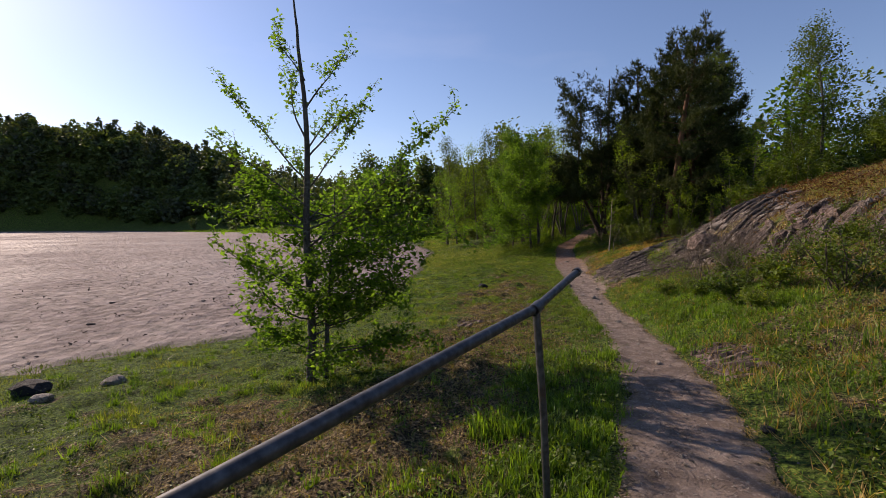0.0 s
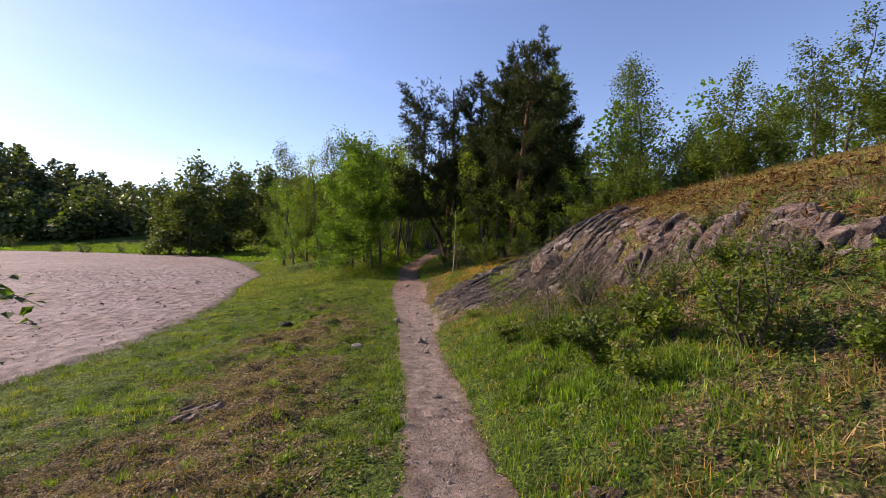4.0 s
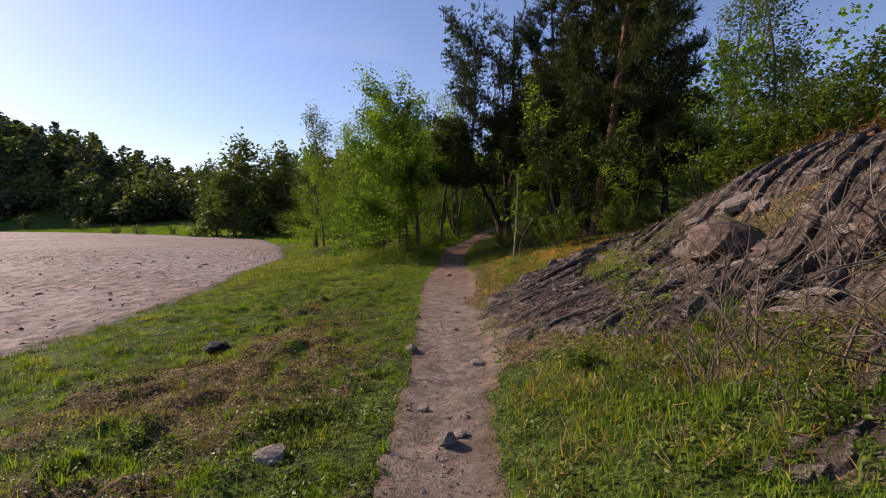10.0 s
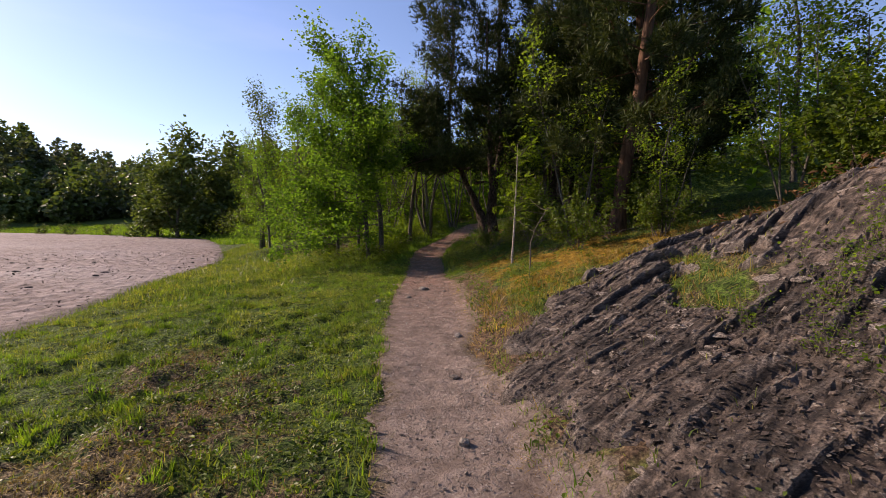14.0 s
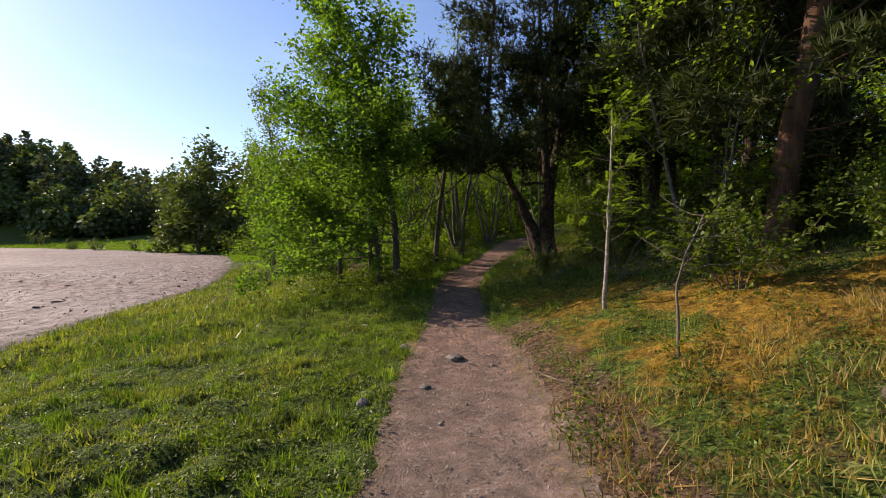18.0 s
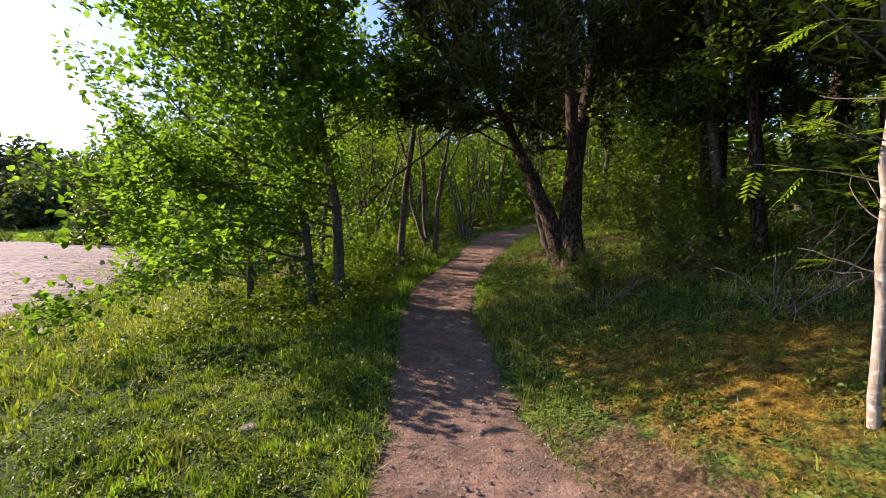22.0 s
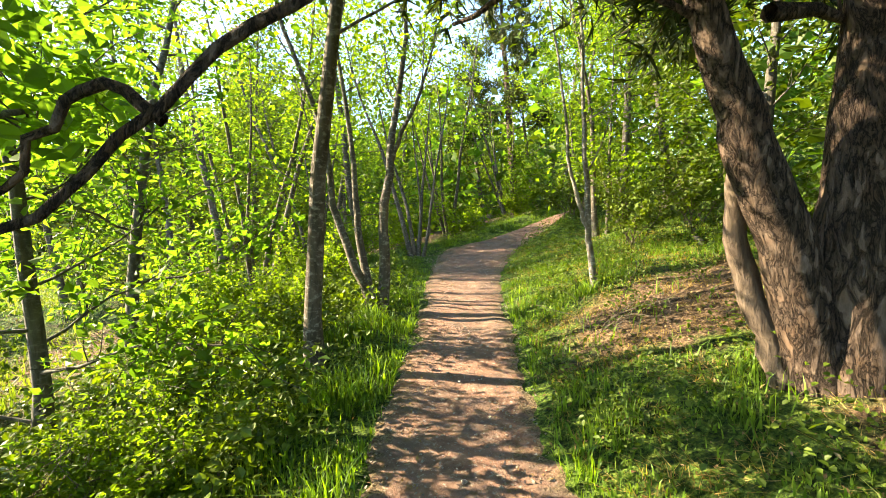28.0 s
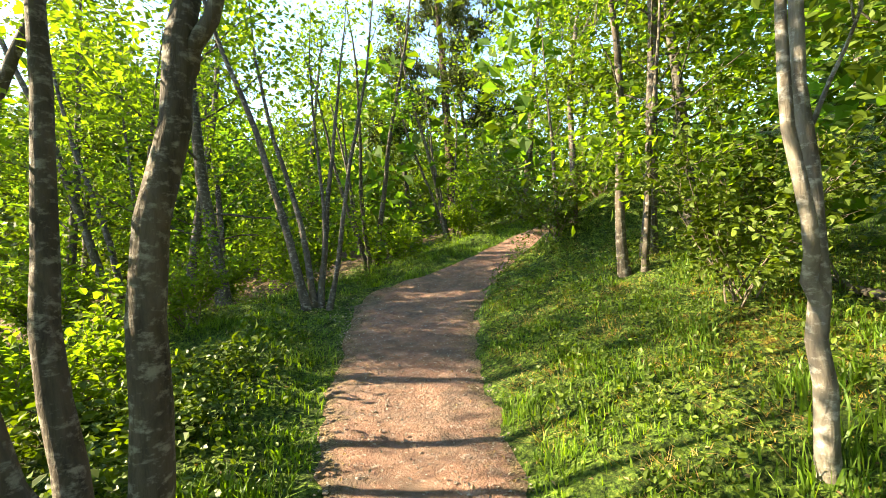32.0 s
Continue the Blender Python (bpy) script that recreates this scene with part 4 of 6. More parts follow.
# ---------------------------------------------------------------- deeper wood
wood_a = leafy_tree("woodland_tree", 121, 8.5, .11, 1, 20, .12, .98, 2.4, M_ALDER, M_SHADELEAF, .12, 58, .22, twigs=5, twig_len=.8)
# the last three spots are trees added to keep sun off the wood's far end
plant_all(wood_a, [(12.8, 26.4, 0, .95), (15.2, 24.2, 60, 1.0), (17.5, 29.0, 130, 1.1), (14.2, 30.2, 220, .9), (19.5, 35.0, 300, 1.15), (16.5, 33.4, 20, 1.0), (22, 26, 95, 1.1),
                   (18.6, 45.0, 10, 1.1), (23.5, 40.5, 160, 1.2), (26, 33, 250, 1.2), (5.0, 41.6, 100, 1.1), (.6, 42.6, 200, 1.1), (8.0, 44.0, 280, 1.1)],
          "broad-leaved woodland tree in deep shade", "tree", "trees on the wooded slope")
wood_b = leafy_tree("woodland_tree", 122, 8.0, .10, 1, 20, .10, .98, 2.2, M_GREYBARK, M_BRIGHTLEAF, .10, 66, .22, twigs=5, twig_len=.8)
plant_all(wood_b, [(11.3, 42.5, 0, 1.05), (6.5, 43.0, 80, 1.1), (2.5, 47.0, 150, 1.2), (14.5, 46.0, 200, 1.2), (8.2, 45.5, 300, 1.15), (19.5, 42.0, 30, 1.0), (14.6, 33.2, 250, 1.0), (10.2, 37.6, 40, 1.05),
                   (11.2, 25.6, 40, .78), (17.6, 38.2, 190, 1.0)],
          "woodland tree with fresh sunlit leaves", "tree", "trees closing the woodland path")

# ---------------------------------------------------------------- pines
pine_big = pine_tree("scots_pine", 131, 10.2, .21, 46, .16, 3.0, M_REDBARK, 24, .23, 7)
plant_all(pine_big, [(11.1, 22.2, 0, .95), (13.4, 23.4, 200, .95)], "tall dark pine with reddish trunk and dense crown", "tree", "pines at the wood's edge")
pine_mid = pine_tree("scots_pine", 132, 9.8, .17, 34, .30, 2.2, M_PINEBARK, 24, .23, 7)
plant_all(pine_mid, [(11.6, 26.2, 0, 1.0), (12.0, 24.2, 120, .9), (15.8, 27.4, 220, 1.1), (18.0, 41.5, 10, 1.1), (11.3, 25.2, 50, .56), (12.8, 27.2, 300, .62)],
          "dark pine with bare lower trunk", "tree", "pines at the wood's edge")


M_TORN = bark_material("torn_wood", (.035, .024, .018), (.19, .14, .105), 22, .9)


def forked_pine():
    """The old double-trunked pine beside the path, with the long limb over it."""
    rng = np.random.RandomState(17)
    tree = new("old_forked_pine")
    toward = np.array([-.999, -.04, 0])           # the way it leans, towards the path
    away = np.array([-.04, .999, 0])

    def at(a, z, b=0.0):
        return a * toward + b * away + np.array([0, 0, z])

    left = bent([at(.02, -.2), at(.08, .15, .01), at(.20, .55, .03), at(.32, .87, .06), at(.50, 1.2, .11), at(.60, 1.5, .13), at(.78, 1.8, .15), at(1.0, 2.3, .18), at(1.3, 2.85, .2), at(1.5, 4.0, .2), at(1.4, 6.4), at(1.5, 8.6)], 30, .008, 5)
    right = bent([at(-.10, -.2, -.08), at(-.06, .3, -.12), at(.0, .7, -.14), at(.0, 1.2, -.17), at(-.04, 1.8, -.20), at(-.20, 2.6, -.2), at(-.35, 3.6, -.2), at(-.3, 6.2), at(-.3, 9.6)], 22, .008, 6)
    fork = bent([at(-.04, 1.75, -.2), at(.06, 2.2, -.25), at(.14, 2.75, -.3), at(.15, 3.4, -.3), at(.1, 4.8), at(.2, 7.5)], 12, .008, 7)
    brace = bent([at(.13, -.15, .12), at(.17, .12, .17), at(.22, .36, .22), at(.28, .64, .28), at(.34, .86, .29), at(.43, 1.1, .24), at(.55, 1.4, .15)], 14, .012, 8)
    rl = np.interp(np.linspace(0, 1, 30), [0, .08, .2, .4, .6, 1], [.24, .165, .145, .13, .08, .03])
    rr = np.interp(np.linspace(0, 1, 22), [0, .08, .2, .5, 1], [.29, .235, .20, .14, .04])
    part("trunk", tubes_mesh("trunk", [(left, rl)], M_PINEBARK, 18), tree, "leaning trunk with thick flaking bark")
    part("trunk", tubes_mesh("trunk", [(right, rr)], M_PINEBARK, 18), tree, "upright trunk with deep furrowed bark")
    part("trunk", tubes_mesh("trunk", [(fork, np.linspace(.13, .03, 12))], M_PINEBARK, 12), tree)
    part("buttress", tubes_mesh("buttress", [(brace, np.linspace(.085, .05, 14))], M_TORN, 10), tree, "pale torn strip of wood beside a dark hollow")
    ends = []
    long_limb = bent([at(.80, 2.35), at(1.2, 2.50), at(1.7, 2.40), at(2.2, 2.06), at(2.55, 1.74), at(2.86, 1.50), at(3.07, 1.33), at(3.22, 1.15), at(3.42, .95), at(3.75, .78), at(4.1, .72)], 26, .006, 9)
    fork_limb = bent([at(3.2, 1.16), at(3.28, 1.22, .04), at(3.38, 1.18, .08), at(3.46, 1.05, .12), at(3.58, .95, .16), at(3.85, .93, .2)], 14, .008, 10)
    high_limb = bent([at(.85, 2.75), at(1.4, 2.85, -.2), at(2.1, 2.7, -.4), at(2.8, 2.5, -.5), at(3.4, 2.25, -.5)], 14, .02, 11)
    back_limb = bent([at(.75, 2.45), at(1.05, 2.5, .5), at(1.35, 2.35, 1.0), at(1.5, 2.3, 1.5)], 10, .02, 12)
    cross = bent([at(.55, 1.95), at(.2, 1.98, -.1), at(-.1, 1.95, -.1)], 6, .01, 13)
    outer = bent([at(-.5, 2.7), at(-.9, 2.75, .1), at(-1.4, 2.9, .2), at(-1.9, 2.85, .3)], 10, .02, 14)
    for p, r in ((long_limb, .028), (fork_limb, .017), (high_limb, .04), (back_limb, .05), (cross, .05), (outer, .045)):
        lines = [(p, np.linspace(r, r * .25, len(p)))]
        for j in range(9 if p is not cross else 1):
            q, w = on_line(rng, p, 1, .3, 1)
            t = wander(rng, q[0], w[0] * .7 + rng.normal(0, .6, 3) + np.array([0, 0, -.1]), rng.uniform(.25, .8), 6, .25, .02)
            lines.append((t, np.linspace(.010, .003, len(t))))
            if over_path(t, (9.92, 27.6)).any():
                lines.pop()
                continue
            if p is not back_limb and rng.uniform() < .55:
                ends.append(t[2:])
        put_limb(lines, M_PINEBARK, tree, True)
    for src, n in ((left, 28), (right, 24), (fork, 13)):
        bl, e = branch_out(rng, src, np.full(len(src), .08), n, .56, .99, lambda f: 2.6 * (1.25 - .65 * f), lambda f: .05 + .7 * f, .16, .03, 7, .85, 3.3 if src is left else None)
        for lines in bl:
            put_limb(lines, M_PINEBARK, tree)
        ends += e
    places, ways = [], []
    for e in ends:
        l = np.linalg.norm(np.diff(e, axis=0), axis=1).sum()
        q, w = on_line(rng, e, max(4, int(l * 21)), .1, 1)
        q = q + rng.normal(0, .10, q.shape)
        ok = ~over_path(q, (9.92, 27.6))
        places.append(q[ok])
        ways.append((w + np.array([0, 0, .2]))[ok])
    part("crown", needles("crown", np.concatenate(places), np.concatenate(ways), .19, M_NEEDLE, 23, 7), tree)
    tree.matrix_basis = stand(9.86, 27.6)
    tagged(tree, "old pine with two thick trunks, flaking bark and a long limb", "tree")


forked_pine()


# ---------------------------------------------------------------- slim saplings with feather leaves
def feather_leaves(name, at, way, material, seed, length=.16, pairs=6):
    """Compound leaves: leaflets in pairs along a stalk."""
    rng = np.random.RandomState(seed)
    vs = []
    for a, w in zip(at, way):
        d = w + rng.normal(0, .45, 3)
        d[2] = d[2] * .5 - .1
        d /= np.linalg.norm(d)
        s = np.cross(d, (0, 0, 1.0))
        s /= np.linalg.norm(s) + 1e-9
        up = np.cross(s, d)
        for k in range(pairs):
            b = a + d * length * (.25 + .75 * k / pairs) + np.array([0, 0, -.02 * (k / pairs) ** 2])
            l = length * .34 * (1 - .35 * abs(k / pairs - .45))
            for sign in (-1, 1):
                t = d * .45 + s * sign * .9 - up * .15
                h = d * .5 - s * sign * .22
                vs += [b, b + t * l * .5 + h * l * .26, b + t * l, b + t * l * .5 - h * l * .26]
        b = a + d * length
        vs += [b, b + (d + s * .3) * length * .15, b + d * length * .32, b + (d - s * .3) * length * .15]
    i = np.arange(len(vs) // 4) * 4
    return mesh_of(name, np.array(vs), np.stack([i, i + 1, i + 2, i + 3], 1), material, False)


def rowan_sapling(name, seed, line, radius, twigs, lo, hi, leaf_length, leaves_per, label, bark=M_PALEBARK):
    rng = np.random.RandomState(seed)
    tree = new(name)
    part("trunk", tubes_mesh("trunk", [(line, np.linspace(radius, radius * .35, len(line)))], bark, 9), tree)
    at, way = [], []
    for k in range(twigs):
        q, _ = on_line(rng, line, 1, lo, hi)
        a = rng.uniform(0, 6.28)
        p = wander(rng, q[0], (math.cos(a), math.sin(a), .45), rng.uniform(.2, .6), 5, .14, .02)
        part("twig", tubes_mesh("twig", [(p, np.linspace(.005, .002, 6))], M_TWIG, 5), tree)
        e, w = on_line(rng, p, leaves_per, .35, 1)
        at.append(e)
        way.append(w + rng.normal(0, .5, w.shape))
    part("crown", feather_leaves("crown", np.concatenate(at), np.concatenate(way), M_BRIGHTLEAF, seed, leaf_length), tree)
    return tagged(tree, label, "tree")


ob = rowan_sapling("rowan_sapling", 5, bent([(0, 0, -.1), (.06, .03, .8), (.09, .05, 1.4), (.10, .02, 2.0), (.12, .04, 2.75)], 16, .006, 3), .030, 40, .22, 1, .2, 4,
                   "slim rowan sapling with pale mottled trunk on mossy ground")
ob.matrix_basis = stand(8.33, 22.26)
ob = rowan_sapling("rowan_sapling", 6, bent([(0, 0, -.1), (.05, .1, .35), (.10, .16, .7), (.3, .2, 1.05), (.5, .3, 1.3)], 12, .006, 3), .015, 14, .5, 1, .12, 5,
                   "small crooked rowan sapling with leafy twigs", M_TWIG)
ob.matrix_basis = stand(7.66, 19.98)
rowan_big = leafy_tree("rowan_tree", 133, 5.4, .04, 3, 14, .2, .98, 1.6, M_ALDER, M_BRIGHTLEAF, .10, 40, .12, twigs=6)
plant_all(rowan_big, [(10.4, 22.9, 0, .95), (12.5, 19.0, 200, .8), (11.0, 20.5, 60, .6)], "rowan with several thin stems and bright leaves", "tree", "rowans in front of the pines")

# ---------------------------------------------------------------- trees along the crest of the hill
crest_a = leafy_tree("hill_tree", 141, 4.6, .06, 2, 16, .1, .98, 1.6, M_ALDER, M_SHADELEAF, .105, 78, .15, twigs=6)
plant_all(crest_a, [(15.8, 15.5, 0, 0.89), (17.5, 18.2, 70, 0.89), (14.4, 17.6, 160, 0.72), (16.4, 12.6, 220, 0.72), (20.5, 14.5, 300, 1.02), (19.5, 21.0, 30, 1.06), (16.2, 20.4, 250, 0.85),
                   (18.8, 9.8, 20, 0.85), (23, 10.5, 110, 1.02), (22.5, 18.0, 200, 1.10), (21.5, 5.5, 60, 0.94), (26, 3, 140, 1.10), (25.5, 14, 75, 1.19), (27, 22, 10, 1.27)],
          "small broad-leaved tree on the hill's crest", "tree", "trees on the hill's crest")
crest_b = leafy_shrub("hill_shrub", 142, 9, 1.9, .5, M_TWIG, M_SHADELEAF, .09, 70)
plant_all(crest_b, [(13.2, 16.4, 0, 1.0), (13.8, 18.6, 60, 1.2), (14.8, 14.2, 130, .9), (12.2, 17.6, 200, 1.0), (15.2, 10.4, 250, .9), (17.5, 7.6, 300, 1.0), (18.4, 15.8, 10, 1.3), (16.9, 16.6, 80, 1.3),
                   (15.0, 19.2, 190, 1.3), (12.4, 22.6, 30, 1.0), (19.2, 12.2, 140, 1.2), (20.6, 8.2, 220, 1.2)],
          "leafy shrub below the hill's crest", "shrub", "shrubs on the hill")


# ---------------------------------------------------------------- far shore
far_a = leafy_tree("shore_tree", 151, 13.0, .16, 3, 18, .06, .98, 4.6, M_ALDER, M_HAZYLEAF, .6, 20, .6, twigs=3, twig_len=1.5, splay=.16)
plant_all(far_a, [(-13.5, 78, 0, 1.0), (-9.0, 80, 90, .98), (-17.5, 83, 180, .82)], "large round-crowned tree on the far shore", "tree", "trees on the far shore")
far_b = leafy_tree("shore_tree", 152, 11.5, .16, 2, 20, .03, .98, 5.2, M_ALDER, M_HAZYLEAF, .65, 17, .7, twigs=3, twig_len=1.5)
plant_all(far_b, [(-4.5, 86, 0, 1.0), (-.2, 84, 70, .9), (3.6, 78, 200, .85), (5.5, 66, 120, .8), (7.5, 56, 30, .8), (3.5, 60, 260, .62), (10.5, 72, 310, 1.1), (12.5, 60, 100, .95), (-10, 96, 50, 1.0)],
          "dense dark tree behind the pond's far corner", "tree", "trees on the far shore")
shore_bush = leafy_shrub("shore_bush", 153, 8, 2.6, .7, M_TWIG, M_HAZYLEAF, .22, 14, .02)
plant_all(shore_bush, [(-33, 95, 0, .9), (-27, 93, 60, .7), (-40, 102, 150, .8), (2.2, 49.5, 30, .9), (3.4, 46, 200, 1.0), (-55, 120, 40, 1.3), (-70, 128, 90, 1.5), (1.4, 53, 100, 1.1)],
          "low bush beside the pond", "shrub", "bushes round the pond")


def far_wood():
    """The wooded hill beyond the pond: crowns of leaf clumps, too many to count."""
    rng = np.random.RandomState(77)
    pines, broad = [], []

    def crown(x, y, h, w, conifer, n):
        z = float(ground(np.array([x]), np.array([y]), False)[0])
        u = rng.uniform(0, 1, n)
        a = rng.uniform(0, 6.28, n)
        f = (np.sin(np.clip(u, .04, 1) * math.pi) ** .6 if not conifer else (np.where(u < .3, u / .3, (1.05 - u) / .75))) * rng.uniform(.55, 1.1, n)
        lump = 1 + .3 * np.sin(3 * a + x) + .2 * np.sin(7 * u + y)
        return np.stack([x + np.cos(a) * w * f * lump, y + np.sin(a) * w * f * lump, z + h * (.05 + .95 * u)], 1)

    for k in range(640):
        x, y = rng.uniform(-330, -14), rng.uniform(112, 250)
        if y < 136 + (x + 60) * -.10 and x > -130:
            y += 26
        if shore_distance(np.array([x]), np.array([y]))[0] < 17:
            continue
        h = rng.uniform(7, 12)
        (pines if rng.uniform() < .72 else broad).append(crown(x, y, h, rng.uniform(2.0, 3.6), rng.uniform() < .6, 230))
    for k in range(70):
        x = rng.uniform(-150, -22)
        y = 131 + (x + 60) * -.22 + rng.uniform(0, 18)
        if shore_distance(np.array([x]), np.array([y]))[0] < 18:
            continue
        (broad if rng.uniform() < .7 else pines).append(crown(x, y, rng.uniform(7, 13), rng.uniform(3, 5), False, 230))
    for k in range(900):
        x, y = rng.uniform(-185, -45), rng.uniform(95, 180)
        if not (9 if x < -75 else 16) < shore_distance(np.array([x]), np.array([y]))[0] < 46 or k % 2:
            continue
        (broad if rng.uniform() < .75 else pines).append(crown(x, y, rng.uniform(5, 9), rng.uniform(2.5, 4.5), False, 300))
    for k in range(90):
        x, y = rng.uniform(-20, 60), rng.uniform(58, 110)
        if shore_distance(np.array([x]), np.array([y]))[0] < 16 or x < -8:
            continue
        (broad if rng.uniform() < .6 else pines).append(crown(x, y, rng.uniform(7, 12), rng.uniform(2.4, 4), False, 230))
    # the leaf colours carry the haze of the distance
    tagged(new("far_conifers", leaves("far_conifers", np.concatenate(pines), 1.15, M_HAZYPINE, 5, .8, .9)), "haze-paled conifers on the far hill", "wood", kind="stuff")
    tagged(new("far_broadleaves", leaves("far_broadleaves", np.concatenate(broad), 1.1, M_HAZYLEAF, 6, .8, .9)), "haze-paled broad-leaved trees along the far shore", "wood", kind="stuff")


far_wood()


def near_wood_fill():
    """The deep wood behind the first trees, and behind the camera."""
    rng = np.random.RandomState(78)
    at, dark = [], []
    for k in range(300):
        x, y = rng.uniform(14, 55), rng.uniform(20, 75)
        if k % 3 == 0:
            x, y = rng.uniform(6, 24), rng.uniform(46, 75)
        if y < 26 and x < 20:
            continue
        z = float(ground(np.array([x]), np.array([y]), False)[0])
        h, w, n = rng.uniform(5, 8.5), rng.uniform(1.3, 2.3), 200
        u, a = rng.uniform(0, 1, n), rng.uniform(0, 6.28, n)
        f = np.sin(np.clip(u, .05, 1) * math.pi) ** .5 * rng.uniform(.3, 1.1, n)
        (at if rng.uniform() < .55 else dark).append(np.stack([x + np.cos(a) * w * f, y + np.sin(a) * w * f, z + h * u], 1))
    tagged(new("deep_wood", leaves("deep_wood", np.concatenate(at), .38, M_ALDERLEAF, 7, .7, .8)), "leafy trees deeper in the wood", "wood", kind="stuff")
    tagged(new("deep_wood", leaves("deep_wood", np.concatenate(dark), .34, M_SHADELEAF, 8, .6, .8)), "dark trees deeper in the wood", "wood", kind="stuff")


near_wood_fill()


# ---------------------------------------------------------------- rock outcrop on the hillside
LOW_Y = np.array([5.0, 6.5, 8, 9.5, 11, 12, 13, 14, 15, 17, 18, 19.2])
LOW_E = np.array([3.9, 3.5, 3.2, 2.9, 2.6, 2.1, 1.1, .35, .02, .10, .9, 2.8])
HIGH_E = np.array([4.3, 4.4, 4.5, 4.6, 4.7, 5.0, 5.7, 6.2, 6.2, 6.0, 5.6, 5.0])


def rock_share(x, y):
    """How far a place lies inside the outcrop, 0 to 1."""
    d, w, _ = path_side(x, y)
    e = d - w + .28 * waves(x, y, 1.1, 51) + .10 * waves(x, y, .35, 52)
    lo, hi = np.interp(y, LOW_Y, LOW_E), np.interp(y, LOW_Y, HIGH_E)
    k = smooth(lo - .05, lo + .4, e) * (1 - smooth(hi - .5, hi + .1, e)) * smooth(5.0, 5.8, y) * (1 - smooth(18.6, 19.3, y))
    grassy = smooth(.30, .6, waves(x, y, 2.3, 57) + .45 * grain(x, y, .35, 68)) * smooth(1.9, 2.4, e) * (1 - smooth(3.6, 4.2, e)) * smooth(10, 11, y)
    gaps = smooth(.35, .6, waves(x, y, 1.5, 50)) * (1 - smooth(11, 12.5, y))
    return k * (1 - .9 * grassy) * (1 - .9 * gaps)


CHANCE = np.random.RandomState(60).uniform(0, 1, (64, 64))


def chance(n, m):
    """A fixed random share for each pair of whole numbers."""
    return CHANCE[np.asarray(n, int) % 64, np.asarray(m, int) % 64]


def broken_beds(along, across, thick, length, shift):
    """Tilted beds, each broken across into blocks that stand proud or lie back; their ends face the walker."""
    u = across / thick
    n = np.floor(u)
    f = u - n
    long_ = length * (.6 + .9 * chance(n, 7 + shift))
    v = (along + 5 * chance(n, 3 + shift)) / long_
    m = np.floor(v)
    gap = np.minimum(v - m, 1 - (v - m)) * long_
    back = .28 * chance(n, m + shift)
    rise = np.clip((f - back) / .10, 0, 1)
    return rise * (1 - .75 * f) * (.25 + .75 * chance(n + 11, m + shift)) * (.35 + .65 * smooth(.0, .035, gap))


def ledges(x, y):
    """Thin strata that rise up the slope, their broken ends towards the walker."""
    along, across = x * .97 + y * .24, y * .97 - x * .24
    bend = .30 * waves(along * .5, across, 3.2, 53) + .13 * grain(along * .7, across, .8, 54) + .035 * grain(along * .7, across, .22, 56)
    d, w, _ = path_side(x, y)
    low = .22 + .78 * smooth(.3, 2.4, d - w)
    pit = .40 * np.exp(-((x - 8.3) / .36) ** 2 - ((y - 14.2) / .24) ** 2)
    return (.15 * low * broken_beds(along, across + bend, .46, 1.0, 0) + .042 * (.35 + .65 * low) * broken_beds(along, across + .85 * bend, .105, .55, 20)
            + .024 * grain(along * .35, across, .22, 58) + .007 * grain(x, y, .09, 67) - pit)


def rock_height(x, y):
    k = rock_share(x, y)
    return ground(x, y, False) + ledges(x, y) * k * 1.15 - .14 * (1 - k) + .05 * k


def block(rng, sx, sy, sz):
    """An irregular split stone: a flat chipped slab with ragged outline and broken top edges."""
    n = 7
    a = np.arange(n) * 2 * math.pi / n + rng.uniform(-.28, .28, n)
    r = rng.uniform(.72, 1.08, n)
    ring = np.stack([np.cos(a) * r, np.sin(a) * r], 1) * .5
    lean = rng.normal(0, .12, 2)
    rows = []
    for z, f in ((-.5, .98), (.25, 1.0), (.5, .84)):
        rows.append(np.column_stack([ring * f * np.array([sx, sy]), (z + ring @ lean + rng.normal(0, .05, n)) * sz]))
    v = np.concatenate(rows)
    i = np.arange(n)
    j = (i + 1) % n
    side = np.concatenate([np.stack([i, j, j + n, i + n], 1), np.stack([i + n, j + n, j + 2 * n, i + 2 * n], 1)])
    top = np.stack([np.full(n - 2, 2 * n), np.arange(1, n - 1) + 2 * n, np.arange(2, n) + 2 * n], 1)
    return v, [side, top]


M_FLAKE = stone_material("stone_flake", [(.28, (.05, .036, .028)), (.5, (.17, .128, .10)), (.72, (.42, .34, .28))], 22)


